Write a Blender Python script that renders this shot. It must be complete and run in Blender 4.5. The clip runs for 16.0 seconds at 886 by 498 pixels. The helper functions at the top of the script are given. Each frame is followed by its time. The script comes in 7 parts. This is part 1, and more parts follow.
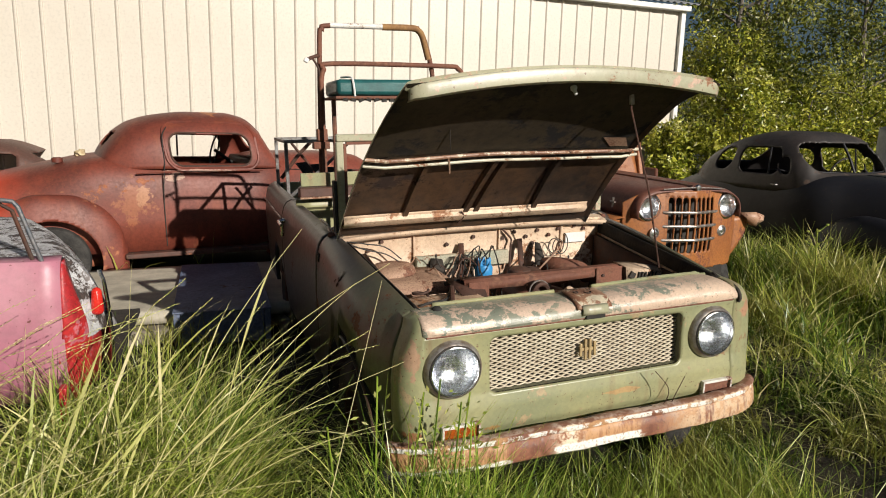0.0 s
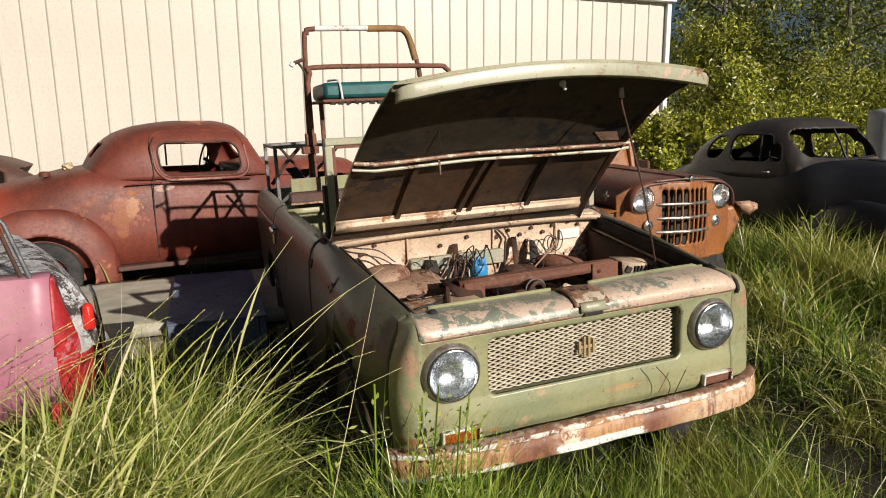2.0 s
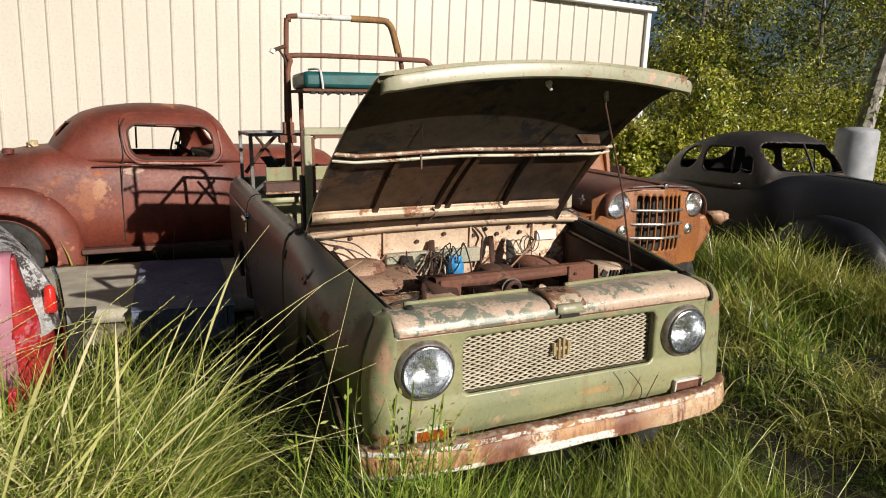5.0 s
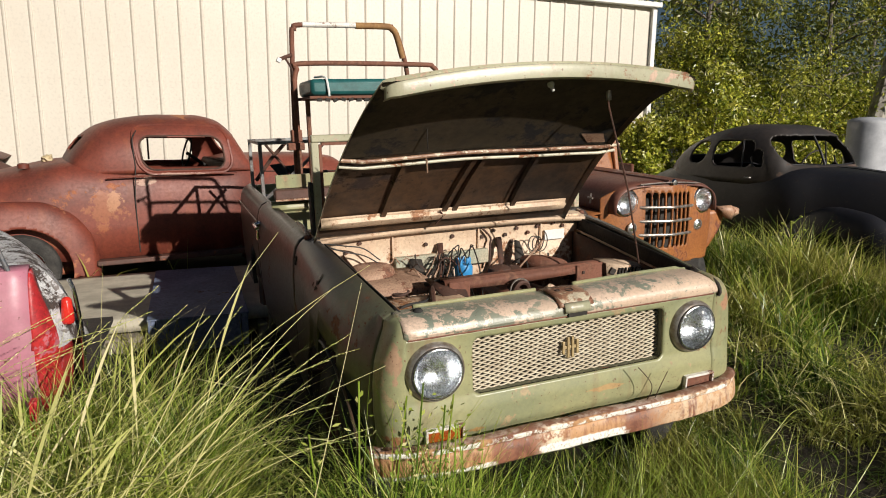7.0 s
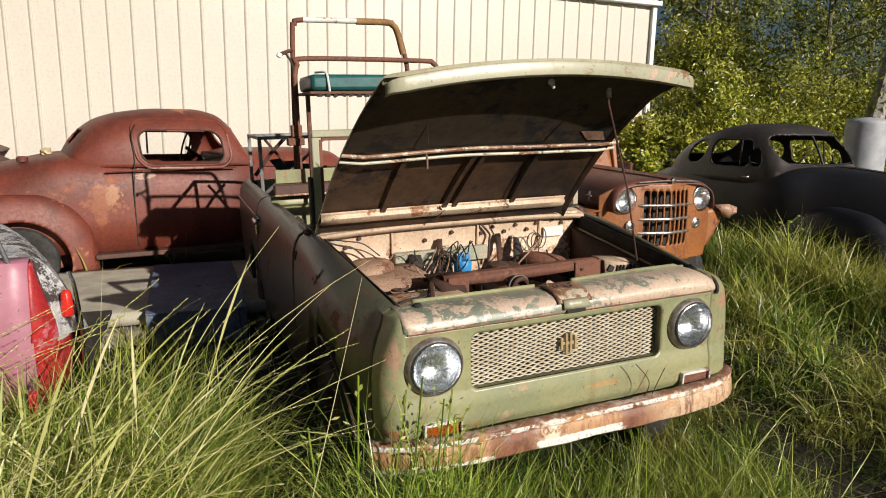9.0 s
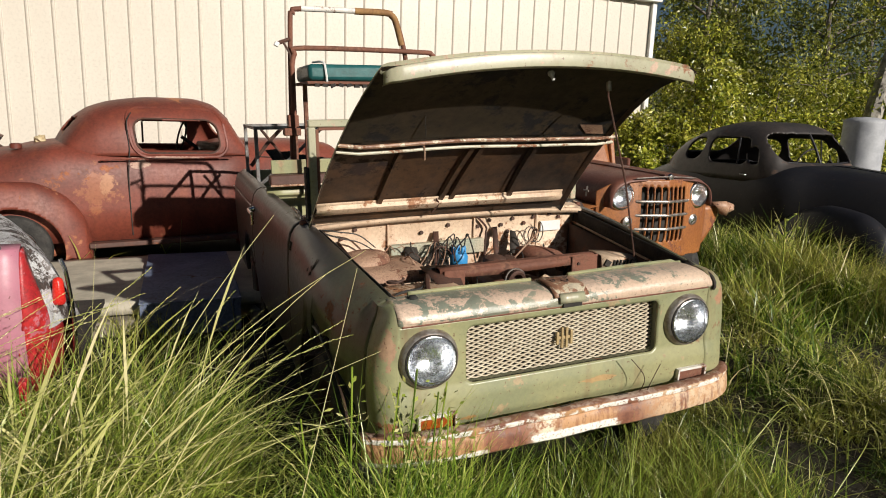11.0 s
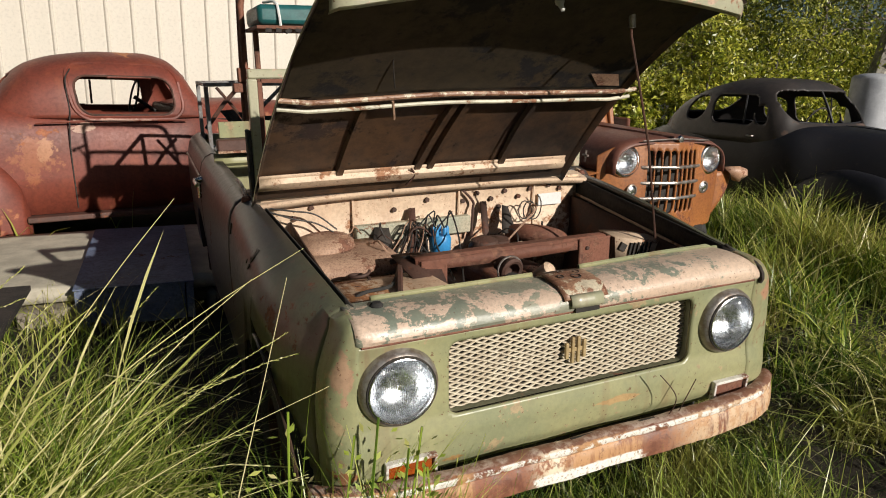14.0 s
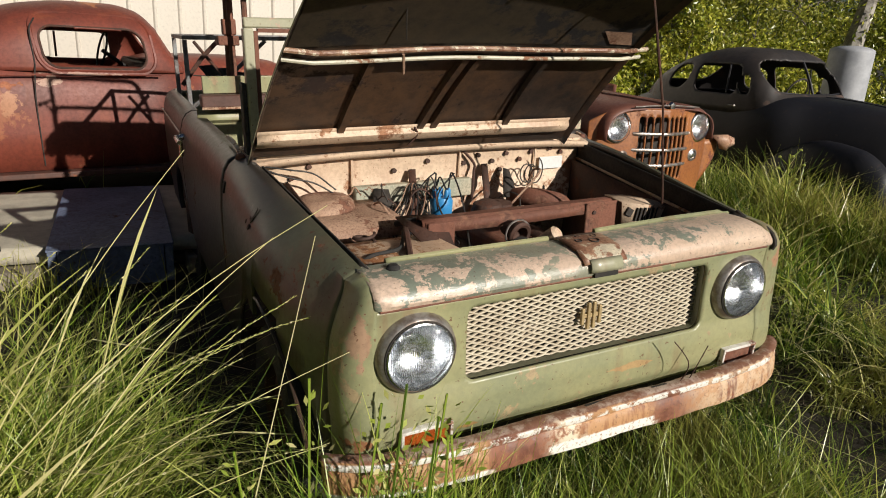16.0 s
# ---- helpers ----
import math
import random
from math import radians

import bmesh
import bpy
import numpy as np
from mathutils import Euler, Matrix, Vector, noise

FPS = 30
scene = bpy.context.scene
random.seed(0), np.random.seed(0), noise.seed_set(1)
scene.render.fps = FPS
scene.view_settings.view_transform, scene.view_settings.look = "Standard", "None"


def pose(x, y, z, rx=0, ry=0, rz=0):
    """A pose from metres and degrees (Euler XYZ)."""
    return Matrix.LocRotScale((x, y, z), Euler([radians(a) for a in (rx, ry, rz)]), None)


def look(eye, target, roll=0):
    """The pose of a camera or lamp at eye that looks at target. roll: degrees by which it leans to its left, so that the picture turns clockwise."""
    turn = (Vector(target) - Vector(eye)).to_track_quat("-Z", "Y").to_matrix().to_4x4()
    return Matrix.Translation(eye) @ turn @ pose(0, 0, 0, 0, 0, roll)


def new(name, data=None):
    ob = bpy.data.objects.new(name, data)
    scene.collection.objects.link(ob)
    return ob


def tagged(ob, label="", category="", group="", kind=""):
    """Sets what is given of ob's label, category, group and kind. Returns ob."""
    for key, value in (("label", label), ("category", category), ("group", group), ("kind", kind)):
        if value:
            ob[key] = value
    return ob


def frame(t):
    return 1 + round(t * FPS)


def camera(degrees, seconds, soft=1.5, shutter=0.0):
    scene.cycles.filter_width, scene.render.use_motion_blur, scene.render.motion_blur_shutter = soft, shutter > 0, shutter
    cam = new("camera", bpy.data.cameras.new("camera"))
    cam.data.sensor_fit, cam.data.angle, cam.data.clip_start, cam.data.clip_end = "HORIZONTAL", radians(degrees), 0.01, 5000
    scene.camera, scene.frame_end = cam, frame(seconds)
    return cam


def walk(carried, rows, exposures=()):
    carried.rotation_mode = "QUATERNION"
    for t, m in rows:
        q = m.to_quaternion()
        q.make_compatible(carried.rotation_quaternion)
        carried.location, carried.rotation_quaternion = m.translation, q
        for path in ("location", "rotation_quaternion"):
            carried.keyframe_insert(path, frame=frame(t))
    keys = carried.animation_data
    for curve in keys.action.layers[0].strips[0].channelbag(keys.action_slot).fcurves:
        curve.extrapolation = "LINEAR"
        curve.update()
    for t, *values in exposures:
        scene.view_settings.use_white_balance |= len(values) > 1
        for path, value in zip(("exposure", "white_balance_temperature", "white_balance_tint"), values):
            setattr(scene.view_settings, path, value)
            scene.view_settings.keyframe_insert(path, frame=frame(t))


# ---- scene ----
cam = camera(68.0, 16.0, soft=1.0)
PATH = [
    (0, (-0.01, 0.137, 1.696), (0.002, 2.103, 1.324), 1.5),
    (0.5, (-0.022, 0.135, 1.697), (-0.027, 2.096, 1.3), 0.5),
    (1, (-0.021, 0.157, 1.693), (-0.001, 2.117, 1.294), 1.3),
    (1.5, (-0.014, 0.158, 1.705), (-0.035, 2.124, 1.337), 0.1),
    (2, (-0.004, 0.172, 1.7), (0.023, 2.136, 1.326), -0.6),
    (2.5, (-0.009, 0.178, 1.701), (0.057, 2.146, 1.35), -0.1),
    (3, (-0.022, 0.183, 1.685), (0.047, 2.149, 1.326), 1.6),
    (3.5, (-0.024, 0.193, 1.686), (0.051, 2.157, 1.319), 0.9),
    (4, (-0.018, 0.209, 1.678), (0.132, 2.168, 1.306), 3.3),
    (4.2, (-0.036, 0.211, 1.683), (0.095, 2.17, 1.306), 2.7),
    (6.3, (-0.022, 0.177, 1.694), (0.083, 2.138, 1.312), 2.0),
    (6.5, (-0.017, 0.177, 1.7), (0.092, 2.137, 1.317), 1.4),
    (7, (-0.016, 0.172, 1.695), (0.063, 2.135, 1.321), 0.6),
    (7.5, (-0.014, 0.171, 1.697), (0.084, 2.133, 1.323), 1.1),
    (8, (-0.015, 0.165, 1.693), (0.084, 2.126, 1.312), 1.1),
    (8.5, (-0.01, 0.165, 1.688), (0.1, 2.123, 1.295), 2.3),
    (9, (-0.024, 0.16, 1.692), (0.062, 2.121, 1.309), 1.1),
    (9.2, (-0.01, 0.165, 1.691), (0.107, 2.123, 1.297), 1.4),
    (11.3, (-0.033, 0.18, 1.678), (0.065, 2.137, 1.279), 2.0),
    (11.5, (-0.044, 0.174, 1.68), (0.101, 2.131, 1.297), 1.7),
    (12, (-0.05, 0.203, 1.668), (0.178, 2.141, 1.23), 2.7),
    (12.5, (0.06, 0.373, 1.651), (0.125, 2.326, 1.226), 2.7),
    (13, (0.177, 0.503, 1.623), (0.094, 2.45, 1.173), 2.1),
    (13.5, (0.171, 0.593, 1.605), (0.13, 2.522, 1.077), 3.9),
    (14, (0.036, 0.786, 1.629), (0.181, 2.715, 1.123), 1.8),
    (14.5, (-0.077, 0.866, 1.627), (0.18, 2.787, 1.135), 2.9),
    (15, (-0.11, 0.897, 1.614), (0.159, 2.799, 1.056), 2.5),
    (15.5, (-0.113, 0.9, 1.601), (0.182, 2.795, 1.034), 3.3),
    (16, (-0.09, 0.867, 1.588), (0.152, 2.76, 0.99), 3.3),
]
exposures = [(0.0, 0.0), (11.5, 0.0), (12.5, -0.08), (16.0, -0.08)]
walk(cam, [(t, look(eye, target, roll)) for t, eye, target, roll in PATH], exposures)

# ---- light ----
SUN_AZ, SUN_EL = -49.0, 22.5
world = bpy.data.worlds.new("world")
scene.world = world
world.use_nodes = True
wn = world.node_tree
sky = wn.nodes.new("ShaderNodeTexSky")
sky.sky_type = "NISHITA"
sky.sun_disc = False
sky.sun_elevation = radians(SUN_EL)
sky.sun_rotation = radians(90 - SUN_AZ)
sky.ozone_density = 2.6
wn.links.new(sky.outputs[0], wn.nodes["Background"].inputs[0])
wn.nodes["Background"].inputs[1].default_value = 0.026
SUN_WAY = radians(SUN_AZ)
sun_data = bpy.data.lights.new("sun", "SUN")
sun_data.energy, sun_data.angle, sun_data.color = 5.25, radians(0.53), (1.0, 0.935, 0.84)
sun = new("sun", sun_data)
sun_way = Vector((math.cos(radians(SUN_AZ)) * math.cos(radians(SUN_EL)), math.sin(radians(SUN_AZ)) * math.cos(radians(SUN_EL)), math.sin(radians(SUN_EL))))
sun.matrix_world = look(sun_way * 30, (0, 0, 0))


# ---- materials ----
class Nodes:
    """Short hand for node trees."""

    def __init__(self, name):
        self.mat = bpy.data.materials.new(name)
        self.mat.use_nodes = True
        self.t = self.mat.node_tree
        self.bsdf = self.t.nodes["Principled BSDF"]
        self.coord = self.t.nodes.new("ShaderNodeTexCoord").outputs["Object"]

    def put(self, node, socket, value):
        s = node.inputs[socket]
        if isinstance(value, bpy.types.NodeSocket):
            self.t.links.new(value, s)
        elif isinstance(value, (tuple, list)) and len(value) == 3 and s.type == "RGBA":
            s.default_value = (*value, 1)
        else:
            s.default_value = value

    def noise(self, scale, detail=6, rough=0.6, stretch=None, distort=0.0):
        n = self.t.nodes.new("ShaderNodeTexNoise")
        self.put(n, "Scale", scale), self.put(n, "Detail", detail), self.put(n, "Roughness", rough), self.put(n, "Distortion", distort)
        src = self.coord
        if stretch:
            m = self.t.nodes.new("ShaderNodeMapping")
            self.put(m, "Vector", self.coord)
            m.inputs["Scale"].default_value = stretch
            src = m.outputs[0]
        self.put(n, "Vector", src)
        return n.outputs["Fac"]

    def step(self, value, low, high, a=0.0, b=1.0):
        n = self.t.nodes.new("ShaderNodeMapRange")
        n.interpolation_type = "SMOOTHSTEP"
        self.put(n, "Value", value)
        for k, x in (("From Min", low), ("From Max", high), ("To Min", a), ("To Max", b)):
            self.put(n, k, x)
        return n.outputs[0]

    def mix(self, fac, a, b):
        n = self.t.nodes.new("ShaderNodeMix")
        n.data_type = "RGBA"
        self.put(n, 0, fac), self.put(n, 6, a), self.put(n, 7, b)
        return n.outputs[2]

    def math(self, op, a, b):
        n = self.t.nodes.new("ShaderNodeMath")
        n.operation = op
        self.put(n, 0, a), self.put(n, 1, b)
        return n.outputs[0]

    def bump(self, height, strength, distance=0.01):
        n = self.t.nodes.new("ShaderNodeBump")
        self.put(n, "Height", height), self.put(n, "Strength", strength), self.put(n, "Distance", distance)
        self.put(self.bsdf, "Normal", n.outputs[0])

    def done(self, colour, rough, metal=0.0):
        self.put(self.bsdf, "Base Color", colour), self.put(self.bsdf, "Roughness", rough), self.put(self.bsdf, "Metallic", metal)
        return self.mat


def worn(name, paint, paint_b, rust=(0.16, 0.055, 0.03), rust_b=(0.32, 0.12, 0.06), primer=None, amount=0.5, primer_amount=0.5, scale=3.0, gloss=0.45, seed=0.0, streak=None, mottle=0.5, chip_scale=1.6, runs=0.35, spray_or_shade=None, relief=0.6, blotches=()):
    """Old paint over primer, worn through to rust in patches, with grime and rust runs."""
    n = Nodes(name)
    plain_coord = n.coord
    shift = n.t.nodes.new("ShaderNodeMapping")
    n.put(shift, "Vector", n.coord)
    shift.inputs["Location"].default_value = (seed, seed * 1.7, seed * 0.6)
    n.coord = shift.outputs[0]
    large, fine, grain = n.noise(scale, 8, 0.65, streak), n.noise(scale * 7, 6, 0.72), n.noise(150, 3, 0.75)
    both = n.math("ADD", n.math("MULTIPLY", large, 0.68), n.math("MULTIPLY", fine, 0.32))
    colour = n.mix(n.step(n.noise(scale * 0.7, 5, 0.6), 0.38, 0.62), paint, paint_b)
    spots = n.noise(scale * 14, 5, 0.75)
    colour = n.mix(n.math("MULTIPLY", n.step(spots, 0.42, 0.66), mottle), colour, tuple(c * 0.5 for c in paint_b))
    colour = n.mix(n.math("MULTIPLY", n.step(spots, 0.56, 0.34), mottle * 0.35), colour, tuple(min(c * 1.5, 0.85) for c in paint))
    if primer:
        edge = 0.66 - 0.26 * primer_amount
        chips = n.math("ADD", n.math("MULTIPLY", n.noise(scale * chip_scale, 7, 0.62, streak, 0.7), 0.7), n.math("MULTIPLY", n.noise(scale * chip_scale * 6, 4, 0.7), 0.3))
        colour = n.mix(n.step(chips, edge, edge + 0.02), colour, n.mix(n.step(spots, 0.4, 0.65), primer, tuple(c * 0.72 for c in primer)))
    # second colour along an axis: red tail on the coupe, shade on the truck
    if spray_or_shade:
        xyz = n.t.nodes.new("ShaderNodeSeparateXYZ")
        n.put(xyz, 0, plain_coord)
        where = n.math("ADD", xyz.outputs[spray_or_shade[3] if len(spray_or_shade) > 3 else 0], n.math("MULTIPLY", n.noise(2.2, 5, 0.6), 0.5))
        colour = n.mix(n.step(where, spray_or_shade[1] + 0.25, spray_or_shade[0] + 0.25), colour, spray_or_shade[2])
    for (bx, bz), (rx, rz), tone in blotches:
        xyz = n.t.nodes.new("ShaderNodeSeparateXYZ")
        n.put(xyz, 0, plain_coord)
        far = n.math("ADD", n.math("ABSOLUTE", n.math("MULTIPLY", n.math("SUBTRACT", xyz.outputs[0], bx), 1 / rx), 0), n.math("ABSOLUTE", n.math("MULTIPLY", n.math("SUBTRACT", xyz.outputs[2], bz), 1 / rz), 0))
        ragged = n.math("SUBTRACT", n.math("ADD", n.math("MULTIPLY", n.noise(9, 8, 0.7), 1.6), n.math("MULTIPLY", spots, 0.5)), n.math("MULTIPLY", far, 0.62))
        colour = n.mix(n.step(ragged, 0.66, 0.74), colour, n.mix(n.step(spots, 0.42, 0.66), tone, tuple(c * 0.8 for c in tone)))
    wash = n.noise(scale * 2.5, 4, 0.6, (1.0, 1.0, 0.12))
    colour = n.mix(n.math("MULTIPLY", n.step(wash, 0.52, 0.72), runs), colour, rust)
    edge = 0.66 - 0.26 * amount
    mask = n.step(both, edge, edge + 0.045)
    rusty = n.mix(n.step(fine, 0.38, 0.62), rust, rust_b)
    rusty = n.mix(n.math("MULTIPLY", n.step(spots, 0.45, 0.65), 0.55), rusty, tuple(c * 0.45 for c in rust))
    pits = n.step(n.noise(scale * 20, 3, 0.6), 0.66, 0.69)
    colour = n.mix(mask, colour, rusty)
    colour = n.mix(n.math("MULTIPLY", pits, 0.8), colour, tuple(c * 0.7 for c in rust))
    n.bump(n.math("ADD", n.math("MULTIPLY", mask, -0.5), n.math("MULTIPLY", n.math("ADD", spots, grain), 0.35)), relief, 0.004)
    return n.done(colour, n.math("ADD", n.step(mask, 0, 1, gloss, 0.85), n.math("MULTIPLY", n.math("SUBTRACT", spots, 0.5), 0.35)))


def plain(name, a, b, rough=0.7, scale=8.0, metal=0.0, bump=0.3, grain=90, stretch=None):
    n = Nodes(name)
    big, small = n.noise(scale, 6, 0.65, stretch), n.noise(grain, 4, 0.7)
    c = n.mix(n.step(big, 0.35, 0.65), a, b)
    c = n.mix(n.math("MULTIPLY", n.step(small, 0.45, 0.75), 0.35), c, tuple(x * 0.55 for x in a))
    n.bump(n.math("ADD", big, small), bump, 0.004)
    return n.done(c, n.step(small, 0.3, 0.7, max(rough - 0.1, 0.02), min(rough + 0.1, 1)), metal)


def leafy(name, stops, rough=0.55, dark=0.45, dry=0.4):
    """Blades and leaves, each of its own colour."""
    n = Nodes(name)
    g = n.t.nodes.new("ShaderNodeNewGeometry")
    ramp = n.t.nodes.new("ShaderNodeValToRGB")
    el = ramp.color_ramp.elements
    while len(el) < len(stops):
        el.new(0.5)
    for e, (p, c) in zip(el, stops):
        e.position, e.color = p, (*c, 1)
    n.put(ramp, 0, g.outputs["Random Per Island"])
    c = n.mix(n.math("MULTIPLY", n.step(n.noise(0.9, 4), 0.42, 0.68), dark), ramp.outputs[0], tuple(x * 0.8 for x in stops[0][1]))
    c = n.mix(n.math("MULTIPLY", n.step(n.noise(1.3, 4), 0.47, 0.62), dry), c, (0.60, 0.50, 0.13))
    n.put(n.bsdf, "Transmission Weight", 0.0)
    tr = n.t.nodes.new("ShaderNodeBsdfTranslucent")
    n.put(tr, "Color", c)
    m = n.t.nodes.new("ShaderNodeMixShader")
    n.done(c, rough)
    n.put(m, 0, 0.27)
    n.t.links.new(n.bsdf.outputs[0], m.inputs[1])
    n.t.links.new(tr.outputs[0], m.inputs[2])
    n.t.links.new(m.outputs[0], n.t.nodes["Material Output"].inputs["Surface"])
    return n.mat


RUST, RUST_B = (0.13, 0.042, 0.026), (0.30, 0.10, 0.045)
M_OLIVE = worn("olive_paint", (0.330, 0.320, 0.170), (0.250, 0.262, 0.150), rust=(0.20, 0.085, 0.05), rust_b=(0.34, 0.19, 0.10), primer=(0.42, 0.32, 0.19), amount=0.22, primer_amount=0.30, scale=3.6, gloss=0.36, mottle=0.16, runs=0.5, relief=0.12, blotches=[((0.76, 0.93), (0.05, 0.07), (0.42, 0.24, 0.15)), ((0.16, 0.665), (0.16, 0.018), (0.46, 0.31, 0.15)), ((-0.72, 0.90), (0.05, 0.10), (0.42, 0.27, 0.18)), ((0.62, 0.60), (0.10, 0.03), (0.36, 0.19, 0.09)), ((-0.42, 0.60), (0.12, 0.025), (0.42, 0.25, 0.10)), ((-0.74, 0.62), (0.06, 0.05), (0.30, 0.14, 0.07))])
M_BROW = worn("peeling_olive_paint", (0.190, 0.215, 0.170), (0.30, 0.295, 0.225), rust=(0.17, 0.085, 0.055), rust_b=(0.30, 0.16, 0.10), primer=(0.66, 0.50, 0.39), amount=0.18, primer_amount=0.56, scale=5.0, gloss=0.32, seed=4.2, chip_scale=1.9, mottle=0.25, runs=0.15, relief=0.6, blotches=[((0.62, 1.03), (0.46, 0.24), (0.66, 0.50, 0.38)), ((0.28, 1.01), (0.28, 0.08), (0.62, 0.46, 0.35)), ((-0.12, 1.03), (0.12, 0.04), (0.58, 0.44, 0.34))])
# olive paint darkened for the side's shade, more so towards the rear
M_SIDE_SHADED = worn("shaded_olive_paint", (0.150, 0.152, 0.094), (0.098, 0.102, 0.066), rust=(0.13, 0.045, 0.03), rust_b=(0.24, 0.10, 0.055), primer=(0.20, 0.14, 0.09), amount=0.26, primer_amount=0.16, scale=2.4, gloss=0.34, seed=2.0, mottle=0.22, runs=0.25, relief=0.12, spray_or_shade=(0.85, 0.0, (0.046, 0.040, 0.034), 1))
M_CREAM = worn("pink_beige_paint", (0.70, 0.52, 0.37), (0.60, 0.44, 0.31), rust=(0.26, 0.10, 0.05), rust_b=(0.42, 0.22, 0.12), amount=0.45, scale=4.2, gloss=0.5, seed=7.0, mottle=0.3)
M_STREAKED = worn("rust_streaked_cream", (0.70, 0.52, 0.36), (0.58, 0.40, 0.27), rust=(0.32, 0.12, 0.045), rust_b=(0.48, 0.22, 0.09), amount=0.52, scale=5.0, gloss=0.5, seed=6.1, mottle=0.3, streak=(1.6, 0.4, 1.0), runs=0.5)
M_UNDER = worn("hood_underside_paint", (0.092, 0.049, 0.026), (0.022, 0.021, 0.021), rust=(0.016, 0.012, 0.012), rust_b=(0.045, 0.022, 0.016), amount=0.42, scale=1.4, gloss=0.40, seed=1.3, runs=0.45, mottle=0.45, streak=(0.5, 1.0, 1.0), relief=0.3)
M_CHIPPED_CREAM = worn("chipped_cream_brace", (0.66, 0.60, 0.46), (0.50, 0.47, 0.36), rust=(0.20, 0.085, 0.05), rust_b=(0.36, 0.17, 0.09), amount=0.42, scale=8.0, gloss=0.4, seed=0.7, mottle=0.2)
M_CHIPPED_RUST = worn("chipped_rusty_brace", (0.40, 0.24, 0.15), (0.22, 0.10, 0.06), rust=(0.10, 0.045, 0.03), rust_b=(0.30, 0.14, 0.08), primer=(0.62, 0.54, 0.40), amount=0.46, primer_amount=0.5, scale=9.0, gloss=0.45, seed=2.2)
M_HOOD = worn("faded_hood_paint", (0.43, 0.41, 0.29), (0.34, 0.335, 0.225), rust=(0.20, 0.085, 0.05), rust_b=(0.36, 0.18, 0.10), primer=(0.56, 0.40, 0.30), amount=0.24, primer_amount=0.40, scale=4.2, gloss=0.34, mottle=0.15, runs=0.3, relief=0.15, seed=3.3)
M_RUST = worn("rusted_iron", (0.15, 0.058, 0.036), (0.22, 0.085, 0.05), rust=(0.09, 0.04, 0.028), rust_b=(0.28, 0.13, 0.08), amount=0.55, scale=7.0, gloss=0.75)
M_RUST_DARK = worn("dark_rusted_iron", (0.055, 0.030, 0.022), (0.10, 0.045, 0.03), rust=(0.06, 0.025, 0.018), rust_b=(0.15, 0.06, 0.035), amount=0.5, scale=8.0, gloss=0.75)
M_BUMPER = worn("bumper_rust", (0.50, 0.34, 0.22), (0.36, 0.20, 0.12), rust=(0.13, 0.055, 0.036), rust_b=(0.28, 0.125, 0.07), primer=(0.64, 0.52, 0.42), amount=0.50, primer_amount=0.46, scale=7.0, gloss=0.42, seed=3.1, streak=(1.0, 1.0, 0.45), relief=0.35)
M_COUPE = worn("rusted_coupe_steel", (0.195, 0.045, 0.027), (0.125, 0.032, 0.021), rust=(0.30, 0.085, 0.035), rust_b=(0.42, 0.17, 0.09), amount=0.30, scale=2.6, gloss=0.55, seed=5.5, mottle=0.35, spray_or_shade=(-1.62, -1.15, (0.50, 0.06, 0.025)), relief=0.25, blotches=[((-0.28, 0.84), (0.30, 0.34), (0.29, 0.095, 0.042)), ((-0.20, 0.90), (0.13, 0.22), (0.40, 0.18, 0.09)), ((0.55, 1.755), (0.16, 0.05), (0.42, 0.15, 0.05)), ((0.42, 1.165), (0.50, 0.035), (0.42, 0.25, 0.19)), ((0.12, 1.10), (0.20, 0.08), (0.44, 0.27, 0.20))])
M_COUPE_DARK = worn("dark_rusted_steel", (0.085, 0.042, 0.032), (0.12, 0.052, 0.036), amount=0.3, scale=3, gloss=0.6)
M_ORANGE = worn("orange_faded_paint", (0.36, 0.135, 0.040), (0.28, 0.10, 0.034), rust=(0.14, 0.048, 0.028), rust_b=(0.24, 0.085, 0.045), amount=0.42, scale=4.0, gloss=0.45, seed=8.0)
M_TORN = worn("torn_peach_paint", (0.56, 0.36, 0.25), (0.42, 0.24, 0.15), rust=(0.16, 0.06, 0.035), rust_b=(0.32, 0.14, 0.08), amount=0.48, scale=9.0, gloss=0.5, seed=1.9)
M_MAROON = worn("maroon_rusted_paint", (0.13, 0.05, 0.036), (0.18, 0.07, 0.045), amount=0.42, scale=3.5, gloss=0.5, seed=9.0)
M_BLACK = worn("matt_black_paint", (0.010, 0.010, 0.014), (0.017, 0.015, 0.017), rust=(0.055, 0.038, 0.034), rust_b=(0.08, 0.052, 0.044), amount=0.24, scale=1.1, gloss=0.52, seed=6.0, mottle=0.3, runs=0.1, relief=0.25)
M_BLACK_ROOF = worn("dusty_black_roof", (0.050, 0.041, 0.037), (0.030, 0.027, 0.027), rust=(0.10, 0.066, 0.054), rust_b=(0.14, 0.09, 0.07), amount=0.46, scale=1.3, gloss=0.5, seed=2.6, mottle=0.3, runs=0.1, relief=0.25)
M_RED = worn("red_paint", (0.50, 0.028, 0.03), (0.34, 0.022, 0.028), primer=(0.50, 0.15, 0.18), amount=0.16, primer_amount=0.42, scale=3.5, gloss=0.45)
M_PINK = worn("faded_pink_paint", (0.43, 0.165, 0.225), (0.52, 0.26, 0.31), primer=(0.46, 0.06, 0.07), amount=0.04, primer_amount=0.10, scale=1.6, gloss=0.42, seed=2.5, mottle=0.2, runs=0.15, relief=0.15)
